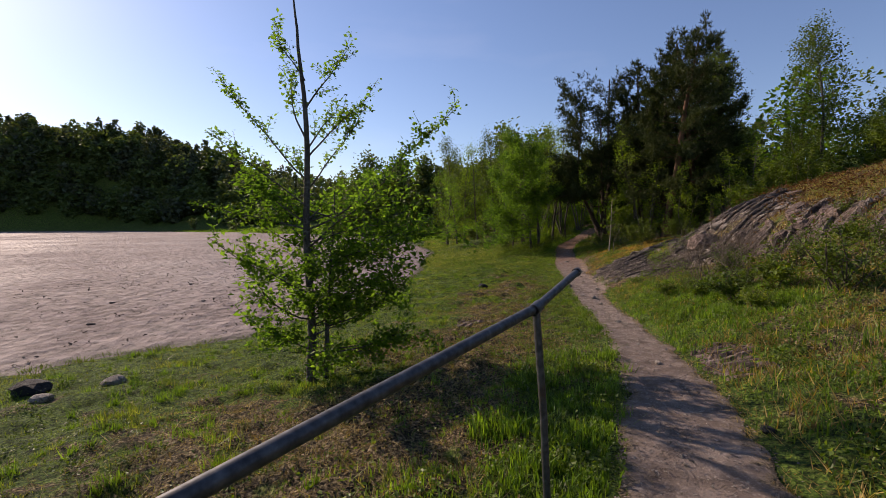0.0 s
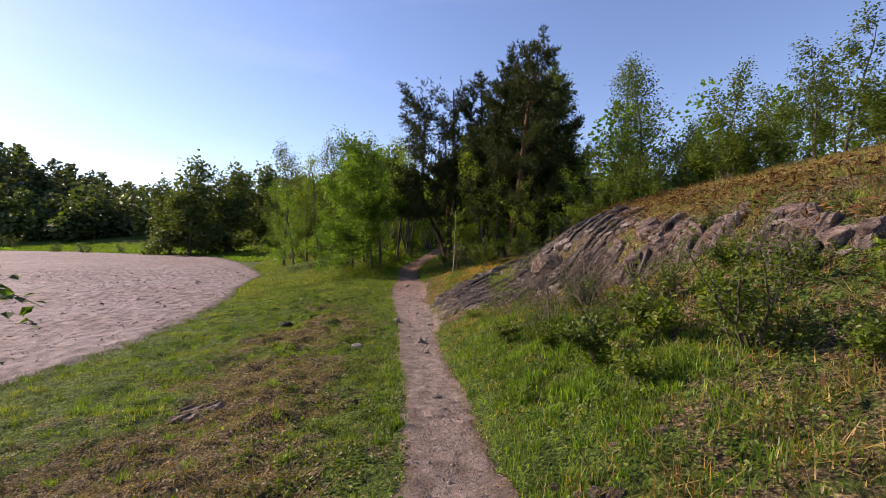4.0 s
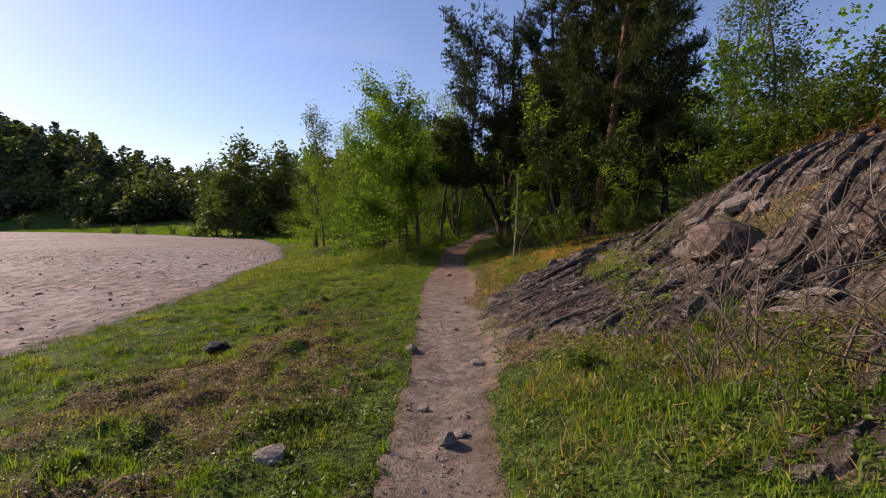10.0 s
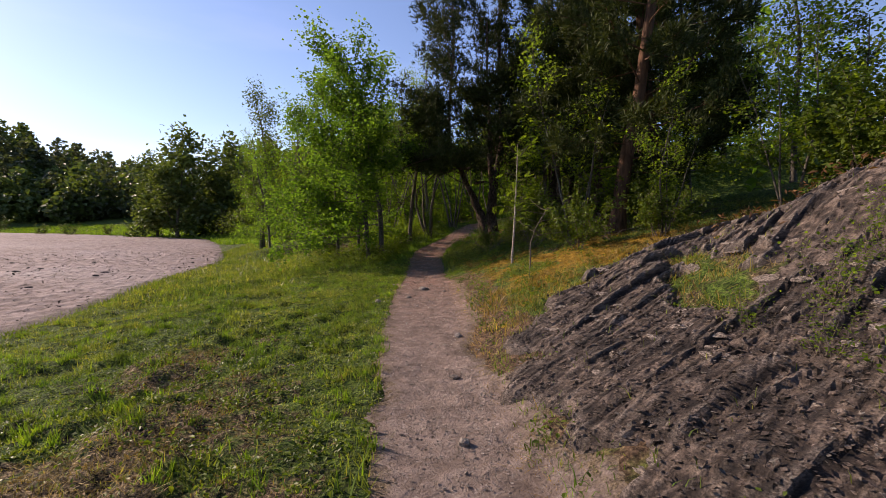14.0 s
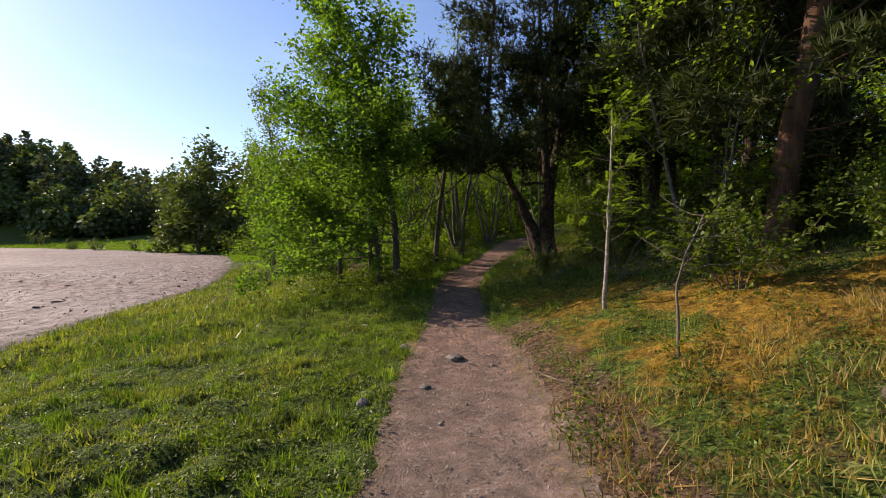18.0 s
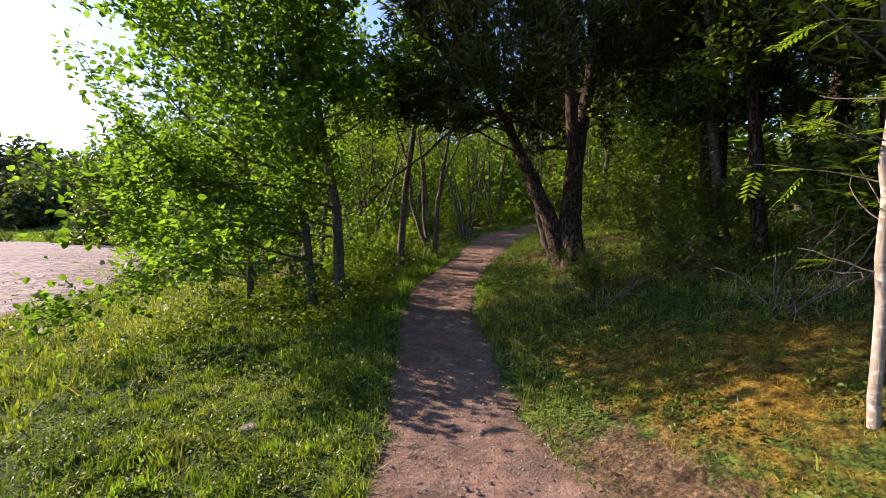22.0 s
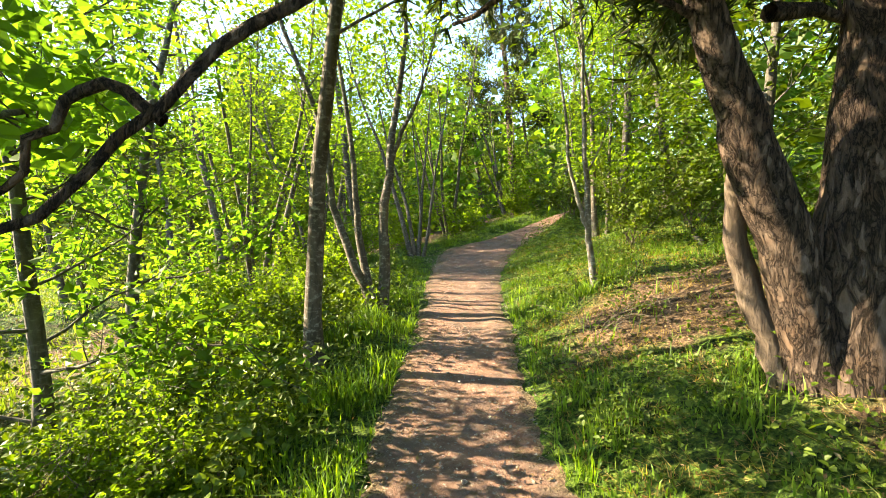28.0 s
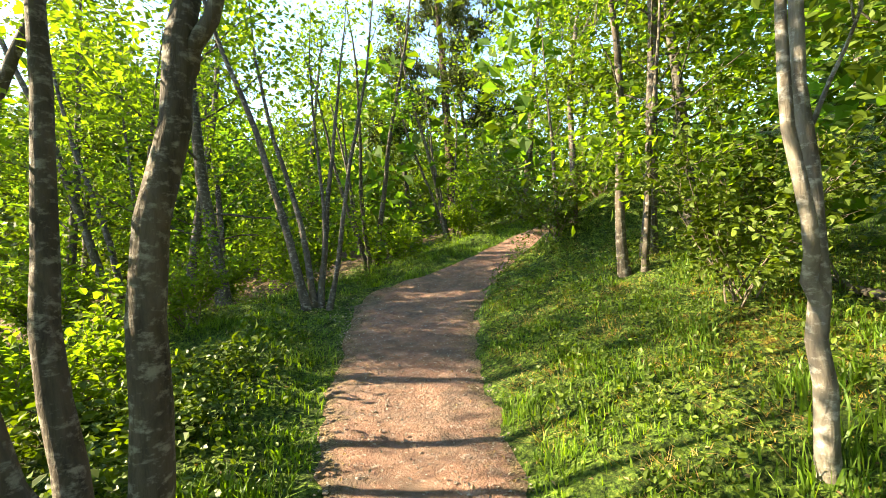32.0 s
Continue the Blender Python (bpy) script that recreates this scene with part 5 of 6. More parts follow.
def outcrop():
    rng = np.random.RandomState(61)
    # a grid laid along the strata: fine across them
    a, b, f = lattice(np.arange(4.0, 18.5, .06), np.arange(2.0, 19.5, .026))
    x, y = a * .97 - b * .24, a * .24 + b * .97
    ok = (x > 3.5) & (x < 13.6) & (y > 4.8) & (y < 19.6)
    f = f[ok[f].all(1)]
    k = rock_share(x, y)
    f = f[(k[f] > .02).any(1)]
    used = np.unique(f)
    remap = np.zeros(len(x), int)
    remap[used] = np.arange(len(used))
    z = rock_height(x, y) + .008 * waves(x, y, .16, 59) * k
    pale = np.clip((1 - smooth(10.5, 13.0, y + .6 * waves(x, y, 1.2, 64))) * (.55 + .6 * waves(x, y, 1.3, 65)) + .7 * smooth(3.6, 4.6, x * .97 - y * .3 - 1.3 + .5 * waves(x, y, .8, 66)) * (y < 15) * .5, 0, 1)
    rock = new("rock_outcrop", mesh_of("rock_outcrop", np.stack([x, y, z], 1)[used], remap[f], M_ROCK, False, {"pale": pale[used]}))
    tagged(rock, "layered dark bedrock outcrop with broken ledges on the hillside", "rock", kind="structure")
    shapes = [mesh_of("slab", *block(rng, 1.0, .45 + .12 * (i % 3), .16 + .05 * (i % 2)), M_SLAB, False) for i in range(14)]
    light = [mesh_of("slab", *block(rng, 1.0, .6 + .12 * (i % 3), .34), M_PINK, False) for i in range(5)]
    made = 0
    while made < 130:
        if made < 90:
            px, py_ = rng.uniform(4.6, 9.5), rng.uniform(11.5, 18.6)
        else:
            px, py_ = rng.uniform(6.4, 10.5), rng.uniform(5.4, 13.5)
        if rock_share(np.array([px]), np.array([py_]))[0] < .7 or math.hypot(px - 8.15, py_ - 14.4) < .5:
            continue
        s = rng.uniform(.10, .34) * (1 if made < 90 else 1.4)
        z0 = float(rock_height(np.array([px]), np.array([py_]))[0])
        gz = ground(np.array([px + .3, px - .3, px, px]), np.array([py_, py_, py_ + .3, py_ - .3]), False)
        lie = Vector((-(gz[0] - gz[1]) / .6, -(gz[2] - gz[3]) / .6 - .10, 1)).to_track_quat("Z", "Y").to_matrix().to_4x4()
        ob = part("slab", (light[made % 5] if made >= 90 and made % 3 == 0 else shapes[made % 14]), rock)
        ob.matrix_basis = (Matrix.Translation((px, py_, z0 - s * .03)) @ lie @ Matrix.Rotation(rng.normal(.24, .14), 4, "Z")
                           @ Matrix.Diagonal((s * 1.2, s * .8, s * rng.uniform(.2, .42), 1)))
        made += 1
    # large pinkish blocks in the face
    chunks = [mesh_of("slab", *block(rng, 1.0, .8, .62), M_PINK, False) for i in range(5)]
    made = 0
    while made < 12:
        px, py_ = rng.uniform(6.4, 9.5), rng.uniform(5.4, 12.5)
        if rock_share(np.array([px]), np.array([py_]))[0] < .5:
            continue
        s = rng.uniform(.2, .55)
        z0 = float(rock_height(np.array([px]), np.array([py_]))[0])
        ob = part("slab", chunks[made % 5], rock)
        ob.matrix_basis = (Matrix.Translation((px, py_, z0 - s * .14)) @ Matrix.Rotation(-.5, 4, "Y") @ Matrix.Rotation(rng.uniform(0, 6.28), 4, "Z") @ Matrix.Rotation(rng.normal(0, .15), 4, "X") @ Matrix.Scale(s, 4))
        made += 1
    # the roof slabs over the dark hollow
    for px, py_, dz, s, turn in ((8.3, 14.55, .06, .8, 10), (7.85, 14.5, -.04, .6, 25), (8.85, 14.3, .14, .7, -10), (8.75, 13.85, .06, .65, 40)):
        z0 = float(ground(np.array([px]), np.array([py_]), False)[0])
        ob = part("slab", shapes[int(s * 10) % 14], rock)
        ob.matrix_basis = Matrix.Translation((px, py_, z0 + dz)) @ Matrix.Rotation(-.45, 4, "Y") @ Matrix.Rotation(radians(turn), 4, "Z") @ Matrix.Rotation(.10, 4, "X") @ Matrix.Diagonal((s, s, s * .8, 1))
    # flakes of split stone lying on the ledges and on the scree beside the path
    cx, cy = rng.uniform(4.4, 11, 60000), rng.uniform(6, 19.2, 60000)
    k = rock_share(cx, cy)
    ok = (k > .35) & (rng.uniform(0, 1, len(cx)) < .25 + .75 * smooth(12, 14, cy) * (1 - smooth(7.2, 8.6, cx)))
    cx, cy = cx[ok][:15000], cy[ok][:15000]
    tagged(new("stone_flakes", leaves("stone_flakes", np.stack([cx, cy, rock_height(cx, cy) + .012], 1), .034, M_FLAKE, 63, .7, .10, .05, .7)), "pale stone flakes lying on the ledges", "scree", kind="stuff")


def rock_patch(name, cx, cy, rx, ry, turn, proud, material, label, seed):
    """A low stretch of bare fractured rock, flush with the turf around it."""
    a, b, f = lattice(np.arange(-rx * 1.4, rx * 1.4, .035), np.arange(-ry * 1.4, ry * 1.4, .024))
    ct, st = math.cos(turn), math.sin(turn)
    x, y = cx + a * ct - b * st, cy + a * st + b * ct
    k = 1 - smooth(.65, 1.0, np.hypot(a / rx, b / ry) + .38 * grain(x, y, .33, seed) + .16 * grain(x, y, .12, seed + 1))
    z = ground(x, y, False) + proud * (.55 * broken_beds(a + .1 * grain(a, b, .5, seed + 2), b + .07 * grain(a, b, .3, seed + 3), .16, .34, seed % 30) + .12 * k - .12) + .006 * grain(x, y, .08, seed + 4) - .12 * (1 - smooth(0, .5, k))
    f = f[(k[f] > .03).any(1)]
    used = np.unique(f)
    remap = np.zeros(len(x), int)
    remap[used] = np.arange(len(used))
    rock = new(name, mesh_of(name, np.stack([x, y, z], 1)[used], remap[f], material, False, {"pale": np.full(len(used), .75)}))
    tagged(rock, label, "rock", kind="structure")


def low_rocks():
    rock_patch("worn_rock", 3.18, 4.85, .36, .95, -.35, .13, M_PINK, "pinkish flat rock worn bare at the path's edge", 401)
    rock_patch("worn_rock", 3.95, 5.9, .28, .42, -.3, .11, M_PINK, "patch of bare pinkish rock in the dry grass", 411)
    rock_patch("low_ledge", 6.2, 10.6, .95, .34, .24, .15, M_ROCK, "low broken rock ledge half buried in dry turf", 421)
    rock_patch("low_ledge", 5.75, 9.75, .6, .22, .3, .11, M_ROCK, "low broken rock ledge half buried in dry turf", 431)
    rock_patch("low_ledge", 2.35, 11.4, .5, .28, .5, .07, M_ROCK, "grey rock showing through the meadow turf", 441)
    rock_patch("low_ledge", .6, 9.45, .42, .26, .6, .10, M_PINK, "flat pinkish rock showing through the dry turf", 451)
    rock_patch("low_ledge", 3.3, 17.6, .55, .3, .8, .08, M_ROCK, "grey rock showing through the meadow turf", 461)


outcrop()
low_rocks()


# ---------------------------------------------------------------- loose stones
def stone_mesh(seed, material, flat=.6):
    rng = np.random.RandomState(seed)
    bm = bmesh.new()
    bmesh.ops.create_icosphere(bm, subdivisions=2, radius=.5)
    cuts = [Vector(rng.normal(0, 1, 3)).normalized() for _ in range(7)]
    for v in bm.verts:
        for c in cuts:
            over = v.co.dot(c) - .36
            if over > 0:
                v.co -= c * over * .9
        v.co *= 1 + .05 * rng.normal()
        v.co.z *= flat
    me = bpy.data.meshes.new("stone")
    bm.to_mesh(me)
    bm.free()
    me.materials.append(material)
    return me


STONES = [stone_mesh(200 + i, M_STONE, .55 + .1 * (i % 3)) for i in range(6)]
DARKS = [stone_mesh(220 + i, M_DARKSTONE, .6) for i in range(2)]


def stone(x, y, size, shape, turn, label, group=""):
    ob = new("stone", shape)
    ob.matrix_basis = stand(x, y, turn, size * .85, -size * .08)
    tagged(ob, label, "stone", group)


for x, y, size, turn, label in ((4.05, 11.85, .20, 20, "angular grey stone lying on the path"), (4.17, 11.98, .13, 70, "angular grey stone lying on the path"), (3.97, 12.55, .13, 120, "angular grey stone lying on the path"),
                                (4.10, 14.35, .24, 50, "angular pale stone at the path's grassy edge"), (3.92, 10.95, .14, 10, "angular grey stone lying on the path"), (4.80, 13.75, .2, 300, "flat grey stone lying on the path"),
                                (5.68, 18.0, .14, 80, "pale buff stone on the bare earth"), (6.15, 21.95, .26, 0, "flat grey stone half sunk in the path"), (5.62, 21.0, .14, 40, "small grey stone lying on the path"),
                                (2.8, 11.95, .30, 15, "flat grey rock sunk in the grass"), (-4.61, 6.2, .36, 10, "pale flat stone in the grass by the pond"), (-5.0, 5.5, .3, 60, "pale flat stone in the grass by the pond"),
                                (5.2, 16.6, .12, 0, "small grey stone lying on the path"), (4.9, 15.4, .10, 140, "small grey stone lying on the path"), (6.5, 21.6, .10, 90, "small grey stone lying on the path"),
                                (3.3, 8.3, .16, 30, "small grey stone lying on the path"), (2.55, 5.2, .10, 80, "small grey stone lying on the path"), (5.0, 20.7, .16, 200, "pale stone at the path's grassy edge"),
                                (5.15, 24.4, .2, 30, "grey stone in the grass at the wood's edge"), (5.6, 22.6, .18, 110, "grey stone in the grass at the wood's edge")):
    stone(x, y, size, STONES[int(turn) % 6], turn, label, "stones along the path")
for x, y, size, turn, label in ((-5.45, 5.85, .55, 0, "black wet boulder in the grass by the pond"), (1.45, 15.6, .44, 30, "dark boulder in the meadow grass"), (2.4, 3.2, .14, 10, "dark clod of earth on the path"),
                                (1.9, 17.5, .22, 70, "dark stone in the meadow grass")):
    stone(x, y, size, DARKS[int(turn) % 2], turn, label)


def pebbles(name, x, y, size, material, seed, label):
    """Small angular stones, half sunk: six corners each."""
    rng = np.random.RandomState(seed)
    n = len(x)
    a = rng.uniform(0, 6.28, n)[:, None] + np.arange(4) * 1.571 + rng.uniform(-.4, .4, (n, 4))
    r = size[:, None] * rng.uniform(.35, .6, (n, 4))
    z = ground(x, y)
    ring = np.stack([x[:, None] + np.cos(a) * r, y[:, None] + np.sin(a) * r, np.repeat((z + size * .1)[:, None], 4, 1)], 2)
    top = np.stack([x + size * rng.uniform(-.2, .2, n), y + size * rng.uniform(-.2, .2, n), z + size * rng.uniform(.25, .5, n)], 1)
    base = np.stack([x, y, z - size * .4], 1)
    v = np.concatenate([ring, top[:, None], base[:, None]], 1).reshape(-1, 3)
    i = np.arange(n) * 6
    f = np.concatenate([np.stack([i + k, i + (k + 1) % 4, i + 4], 1) for k in range(4)] + [np.stack([i + (k + 1) % 4, i + k, i + 5], 1) for k in range(4)])
    tagged(new(name, mesh_of(name, v, f, material, False)), label, "stones", kind="stuff")


rng = np.random.RandomState(290)
peb_y = rng.uniform(0, 34, 1100)
peb_u = rng.normal(0, .62, 1100)
peb_x = np.interp(peb_y, LINE_Y, LINE_X) + peb_u * np.interp(peb_y, LINE_Y, LINE_W)
pebbles("path_pebbles", peb_x, peb_y, rng.uniform(.010, .026, 1100) + .035 * rng.uniform(0, 1, 1100) ** 9, M_STONE, 291, "small angular stones strewn over the path")
boulder = new("boulder", stone_mesh(230, M_PINK, .85))
boulder.matrix_basis = stand(8.1, 13.7, 20, 1.0, -.06) @ Matrix.Diagonal((1.3, .95, .85, 1))
tagged(boulder, "large pinkish boulder set in the rock face", "rock")
for i in range(26):
    rng = np.random.RandomState(300 + i)
    y = rng.uniform(9, 40)
    x = np.interp(y, SHORE[:, 1][3:16], SHORE[:, 0][3:16]) - rng.uniform(.6, 9)
    ob = new("mud_clod", DARKS[i % 2])
    ob.matrix_basis = Matrix.Translation((x, y, POND_Z + .03)) @ Matrix.Rotation(rng.uniform(0, 6), 4, "Z") @ Matrix.Diagonal((rng.uniform(.12, .4), rng.uniform(.08, .16), .12, 1))
    tagged(ob, "dark clod lying on the dried pond bed", "clod", "clods on the pond bed")


# ---------------------------------------------------------------- hand rail
def hand_rail():
    rail = new("hand_rail")
    post = Vector((.49, 2.31, 1.05))
    back = Vector((-.50, .89, .955)) - post
    foot = float(ground(np.array([.56]), np.array([2.27]))[0])
    main = [post + back * k for k in (0, .5, 1, 1.6, 2.3, 3.2)]
    part("top_rail", tubes_mesh("top_rail", [(np.array(main), np.full(6, .0245))], M_STEEL, 14), rail)
    tip = Vector((.92, 3.05, 1.15))
    part("end_rail", tubes_mesh("end_rail", [(np.array([post, post.lerp(tip, .5), tip]), np.full(3, .0235))], M_STEEL, 14), rail)
    ahead = (tip - post).normalized()
    part("end_cap", tubes_mesh("end_cap", [(np.array([tip - ahead * .01, tip, tip + ahead * .03, tip + ahead * .036]), np.array([.030, .031, .030, .004]))], M_STEEL, 14), rail)
    part("post", tubes_mesh("post", [(np.array([(.565, 2.27, foot - .2), (.53, 2.29, .5), tuple(post)]), np.full(3, .020))], M_STEEL, 12), rail, "slightly leaning steel post")
    part("collar", tubes_mesh("collar", [(np.array([tuple(post - ahead * .05), tuple(post), tuple(post + ahead * .05)]), np.full(3, .031))], M_STEEL, 14), rail)
    far = post + back * 2.9
    fz = float(ground(np.array([far.x]), np.array([far.y]))[0])
    part("post", tubes_mesh("post", [(np.array([(far.x, far.y, fz - .2), (far.x, far.y, .4), tuple(far)]), np.full(3, .020))], M_STEEL, 12), rail)
    tagged(rail, "weathered grey steel hand rail on thin posts beside the path", "rail")


hand_rail()


# ---------------------------------------------------------------- shrubs and dead wood
thorn = leafy_shrub("thorn_bush", 161, 9, .95, .7, M_DEADWOOD, M_SHADELEAF, .045, 60, .012)
plant_all(thorn, [(5.5, 6.2, 0, 1.15), (5.5, 8.1, 80, .62), (6.3, 8.0, 160, .9), (6.6, 6.6, 230, .8), (6.1, 4.6, 300, .6), (6.0, 9.3, 20, .8), (6.5, 10.2, 130, .7), (5.2, 9.4, 200, .5), (7.7, 8.6, 40, .5), (7.4, 5.2, 90, .8)], "dark thorny bush with small green leaves", "shrub", "thorn bushes on the hillside")
bramble = bare_shrub("bare_bush", 162, 12, 1.25, .55, M_TWIG, .008, 6)
plant_all(bramble, [(6.2, 11.4, 0, 1.0), (5.85, 10.0, 90, .9), (6.8, 10.4, 180, 1.1), (6.9, 12.6, 260, .9), (7.4, 11.6, 40, 1.1), (5.9, 8.9, 130, .8), (7.0, 9.2, 300, 1.0), (6.4, 9.7, 210, .9), (7.2, 10.8, 330, .9), (5.7, 11.2, 60, .7)],
          "leafless bush with thin pale arching twigs", "shrub", "bare bushes below the outcrop")
pale = bare_shrub("bare_sapling", 163, 3, 1.7, .22, M_TWIG, .011, 6)
plant_all(pale, [(5.75, 9.55, 0, 1.0), (6.4, 11.0, 120, .9)], "leafless sapling with pale speckled stems", "shrub", "bare saplings below the outcrop")
budding = leafy_shrub("budding_bush", 164, 6, .8, .55, M_TWIG, M_BRIGHTLEAF, .045, 26, .007)
plant_all(budding, [(6.15, 12.75, 0, 1.0), (6.9, 14.1, 90, .7), (5.7, 10.7, 180, .7), (5.35, 11.7, 260, .5), (7.6, 15.0, 20, .75), (8.0, 14.95, 120, .6), (7.2, 15.3, 220, .5), (8.5, 15.2, 310, .6), (7.0, 14.6, 70, .5)], "sparse bush with fresh yellow-green leaves", "shrub", "budding bushes on the outcrop")
twigs = bare_shrub("dead_bush", 165, 9, 1.5, .9, M_TWIG, .009, 5)
plant_all(twigs, [(9.5, 23.6, 0, 1.0), (8.9, 25.2, 100, .8), (10.3, 21.4, 200, .8), (9.9, 29.3, 40, .5), (5.7, 29.9, 70, .62), (6.2, 30.9, 160, .66), (5.0, 30.4, 250, .7), (6.9, 32.6, 20, .6), (7.6, 33.9, 110, .6)], "dead bush with arching leafless stems", "shrub", "dead bushes at the wood's edge")
under = leafy_shrub("undergrowth_bush", 166, 10, 1.35, .6, M_TWIG, M_SHADELEAF, .060, 66)
plant_all(under, [(9.4, 21.2, 0, 1.0), (10.6, 20.2, 60, .9), (10.4, 23.6, 120, 1.0), (9.0, 25.6, 180, .55), (10.9, 25.8, 240, .9), (11.6, 27.6, 300, 1.0), (12.6, 29.0, 30, 1.0), (13.0, 31.5, 90, 1.1),
                  (13.6, 28.0, 150, 1.3), (14.8, 34.9, 270, 1.1), (11.9, 22.6, 330, 1.2), (9.9, 25.0, 20, .7), (15.0, 31.8, 80, 1.4), (13.9, 26.0, 140, 1.3), (12.4, 24.4, 310, 1.2), (4.4, 31.6, 150, .9)],
          "leafy undergrowth bush in the shade of the wood", "shrub", "undergrowth in the wood")
fresh = leafy_shrub("fresh_bush", 167, 10, 1.3, .65, M_TWIG, M_BRIGHTLEAF, .060, 70)
plant_all(fresh, [(6.3, 29.1, 50, .55), (6.7, 32.0, 10, .8), (7.5, 32.3, 310, .6), (6.9, 29.6, 220, .35), (6.2, 32.9, 0, .9), (7.3, 33.2, 120, .8), (6.0, 34.8, 240, 1.1), (8.3, 34.4, 300, 1.0), (7.0, 30.9, 30, .5), (6.2, 29.7, 90, .5),
                  (9.5, 35.9, 150, .9), (11.4, 37.6, 210, 1.0), (13.4, 38.2, 270, 1.1), (15.4, 38.2, 330, 1.0), (8.0, 37.5, 10, 1.2), (10.4, 39.5, 70, 1.3), (7.9, 33.2, 200, .6),
                  (17.4, 38.6, 250, 1.1), (16.6, 35.2, 20, 1.1), (18.6, 36.6, 140, 1.2)],
          "bush with fresh light-green leaves beside the woodland path", "shrub", "bushes beside the woodland path")


green = leafy_shrub("green_bush", 168, 9, .62, .7, M_TWIG, M_WEED, .06, 60, .006)
plant_all(green, [(4.9, 7.4, 0, .9), (5.5, 7.3, 70, 1.0), (5.0, 8.6, 140, .7), (6.1, 7.2, 210, .9), (4.6, 6.5, 280, .6), (5.6, 5.3, 30, .7), (6.5, 5.6, 100, .8), (4.75, 9.6, 170, .55), (6.9, 7.6, 240, .8), (5.4, 12.3, 310, .45)],
          "low bush with broad green leaves in the grass", "shrub", "green bushes on the bank")


def log(points, radius, label, seed, material):
    ob = new("fallen_branch")
    p = bent(points, 10, .012, seed)
    p[:, 2] = ground(p[:, 0], p[:, 1]) + radius * .7 + p[:, 2]
    rng = np.random.RandomState(seed)
    part("branch", tubes_mesh("branch", [(p, np.linspace(radius, radius * .45, 10))], material, 8), ob)
    for k in range(3):
        q, w = on_line(rng, p, 1, .3, .9)
        t = wander(rng, q[0], w[0] + rng.normal(0, .6, 3) + np.array([0, 0, .4]), .4, 5, .2, 0)
        part("twig", tubes_mesh("twig", [(t, np.linspace(radius * .35, .003, 6))], material, 5), ob)
    tagged(ob, label, "branch")


log([(5.3, 29.7, 0), (5.8, 29.5, 0), (6.3, 29.5, 0)], .04, "pale fallen branch in the woodland grass", 1, M_PALEBARK)
log([(6.5, 28.9, 0), (6.9, 29.6, .05), (7.2, 30.3, .2)], .014, "thin dead branch leaning in the grass", 2, M_DEADWOOD)
log([(13.2, 30.4, 0), (13.7, 30.9, .02), (14.3, 31.3, .05)], .05, "rotten branch on the wooded slope", 3, M_DEADWOOD)
log([(6.9, 20.4, 0), (6.8, 20.9, 0), (6.75, 21.3, 0)], .012, "dry stick lying beside the path", 4, M_TWIG)
log([(5.4, 27.9, .05), (5.9, 28.2, .1), (6.4, 28.3, .05)], .03, "dead branch lying between the alder trunks", 5, M_DEADWOOD)
log([(7.1, 12.0, .05), (7.9, 12.3, .1), (8.6, 12.2, .1)], .012, "pale dead branch lying on the rock", 6, M_PALEBARK)


# ---------------------------------------------------------------- grass and small growth
def blades(name, x, y, height, width, material, seed, lean=.45, z=None):
    """Grass blades: a bent strip of three triangles each."""
    rng = np.random.RandomState(seed)
    n = len(x)
    z = ground(x, y) if z is None else z
    a, b = rng.uniform(0, 6.28, n), rng.uniform(0, 6.28, n)
    l = np.abs(rng.normal(0, lean, n)) * height
    base = np.stack([x, y, z - .015], 1)
    side = np.stack([np.cos(a), np.sin(a), np.zeros(n)], 1) * (width * rng.uniform(.6, 1.4, n))[:, None] * .5
    out = np.stack([np.cos(b) * l, np.sin(b) * l, np.zeros(n)], 1)
    up = np.stack([np.zeros(n), np.zeros(n), height], 1)
    v = np.stack([base - side, base + side, base + out * .35 + up * .6 + side * .75, base + out * .35 + up * .6 - side * .75, base + out + up * (1 - .25 * lean)], 1).reshape(-1, 3)
    i = np.arange(n) * 5
    return mesh_of(name, v, [np.stack([i, i + 1, i + 2, i + 3], 1), np.stack([i + 3, i + 2, i + 4], 1)], material, False)


def short_blades(name, x, y, height, width, material, seed, lean=.6):
    """Short grass: one slim triangle a blade."""
    rng = np.random.RandomState(seed)
    n = len(x)
    a, b = rng.uniform(0, 6.28, n), rng.uniform(0, 6.28, n)
    l = np.abs(rng.normal(0, lean, n)) * height
    base = np.stack([x, y, ground(x, y) - .012], 1)
    side = np.stack([np.cos(a), np.sin(a), np.zeros(n)], 1) * (width * rng.uniform(.6, 1.4, n))[:, None] * .6
    v = np.stack([base - side, base + side, base + np.stack([np.cos(b) * l, np.sin(b) * l, height], 1)], 1).reshape(-1, 3)
    i = np.arange(n) * 3
    return mesh_of(name, v, np.stack([i, i + 1, i + 2], 1), material, False)


def scatter(seed, n, x0, x1, y0, y1, keep):
    """About n places in a rectangle that keep(x, y) lets stand (0 to 1)."""
    rng = np.random.RandomState(seed)
    xs, ys, have = [], [], 0
    for _ in range(40):
        x, y = rng.uniform(x0, x1, n), rng.uniform(y0, y1, n)
        ok = rng.uniform(0, 1, n) < keep(x, y)
        xs.append(x[ok])
        ys.append(y[ok])
        have += ok.sum()
        if have >= n:
            break
    return np.concatenate(xs)[:n], np.concatenate(ys)[:n]


def sides(x, y):
    d, w, _ = path_side(x, y)
    return d, np.abs(d) - w


def clumpy(x, y, size, seed, lo=-.3, hi=.5):
    return smooth(lo, hi, waves(x, y, size, seed))


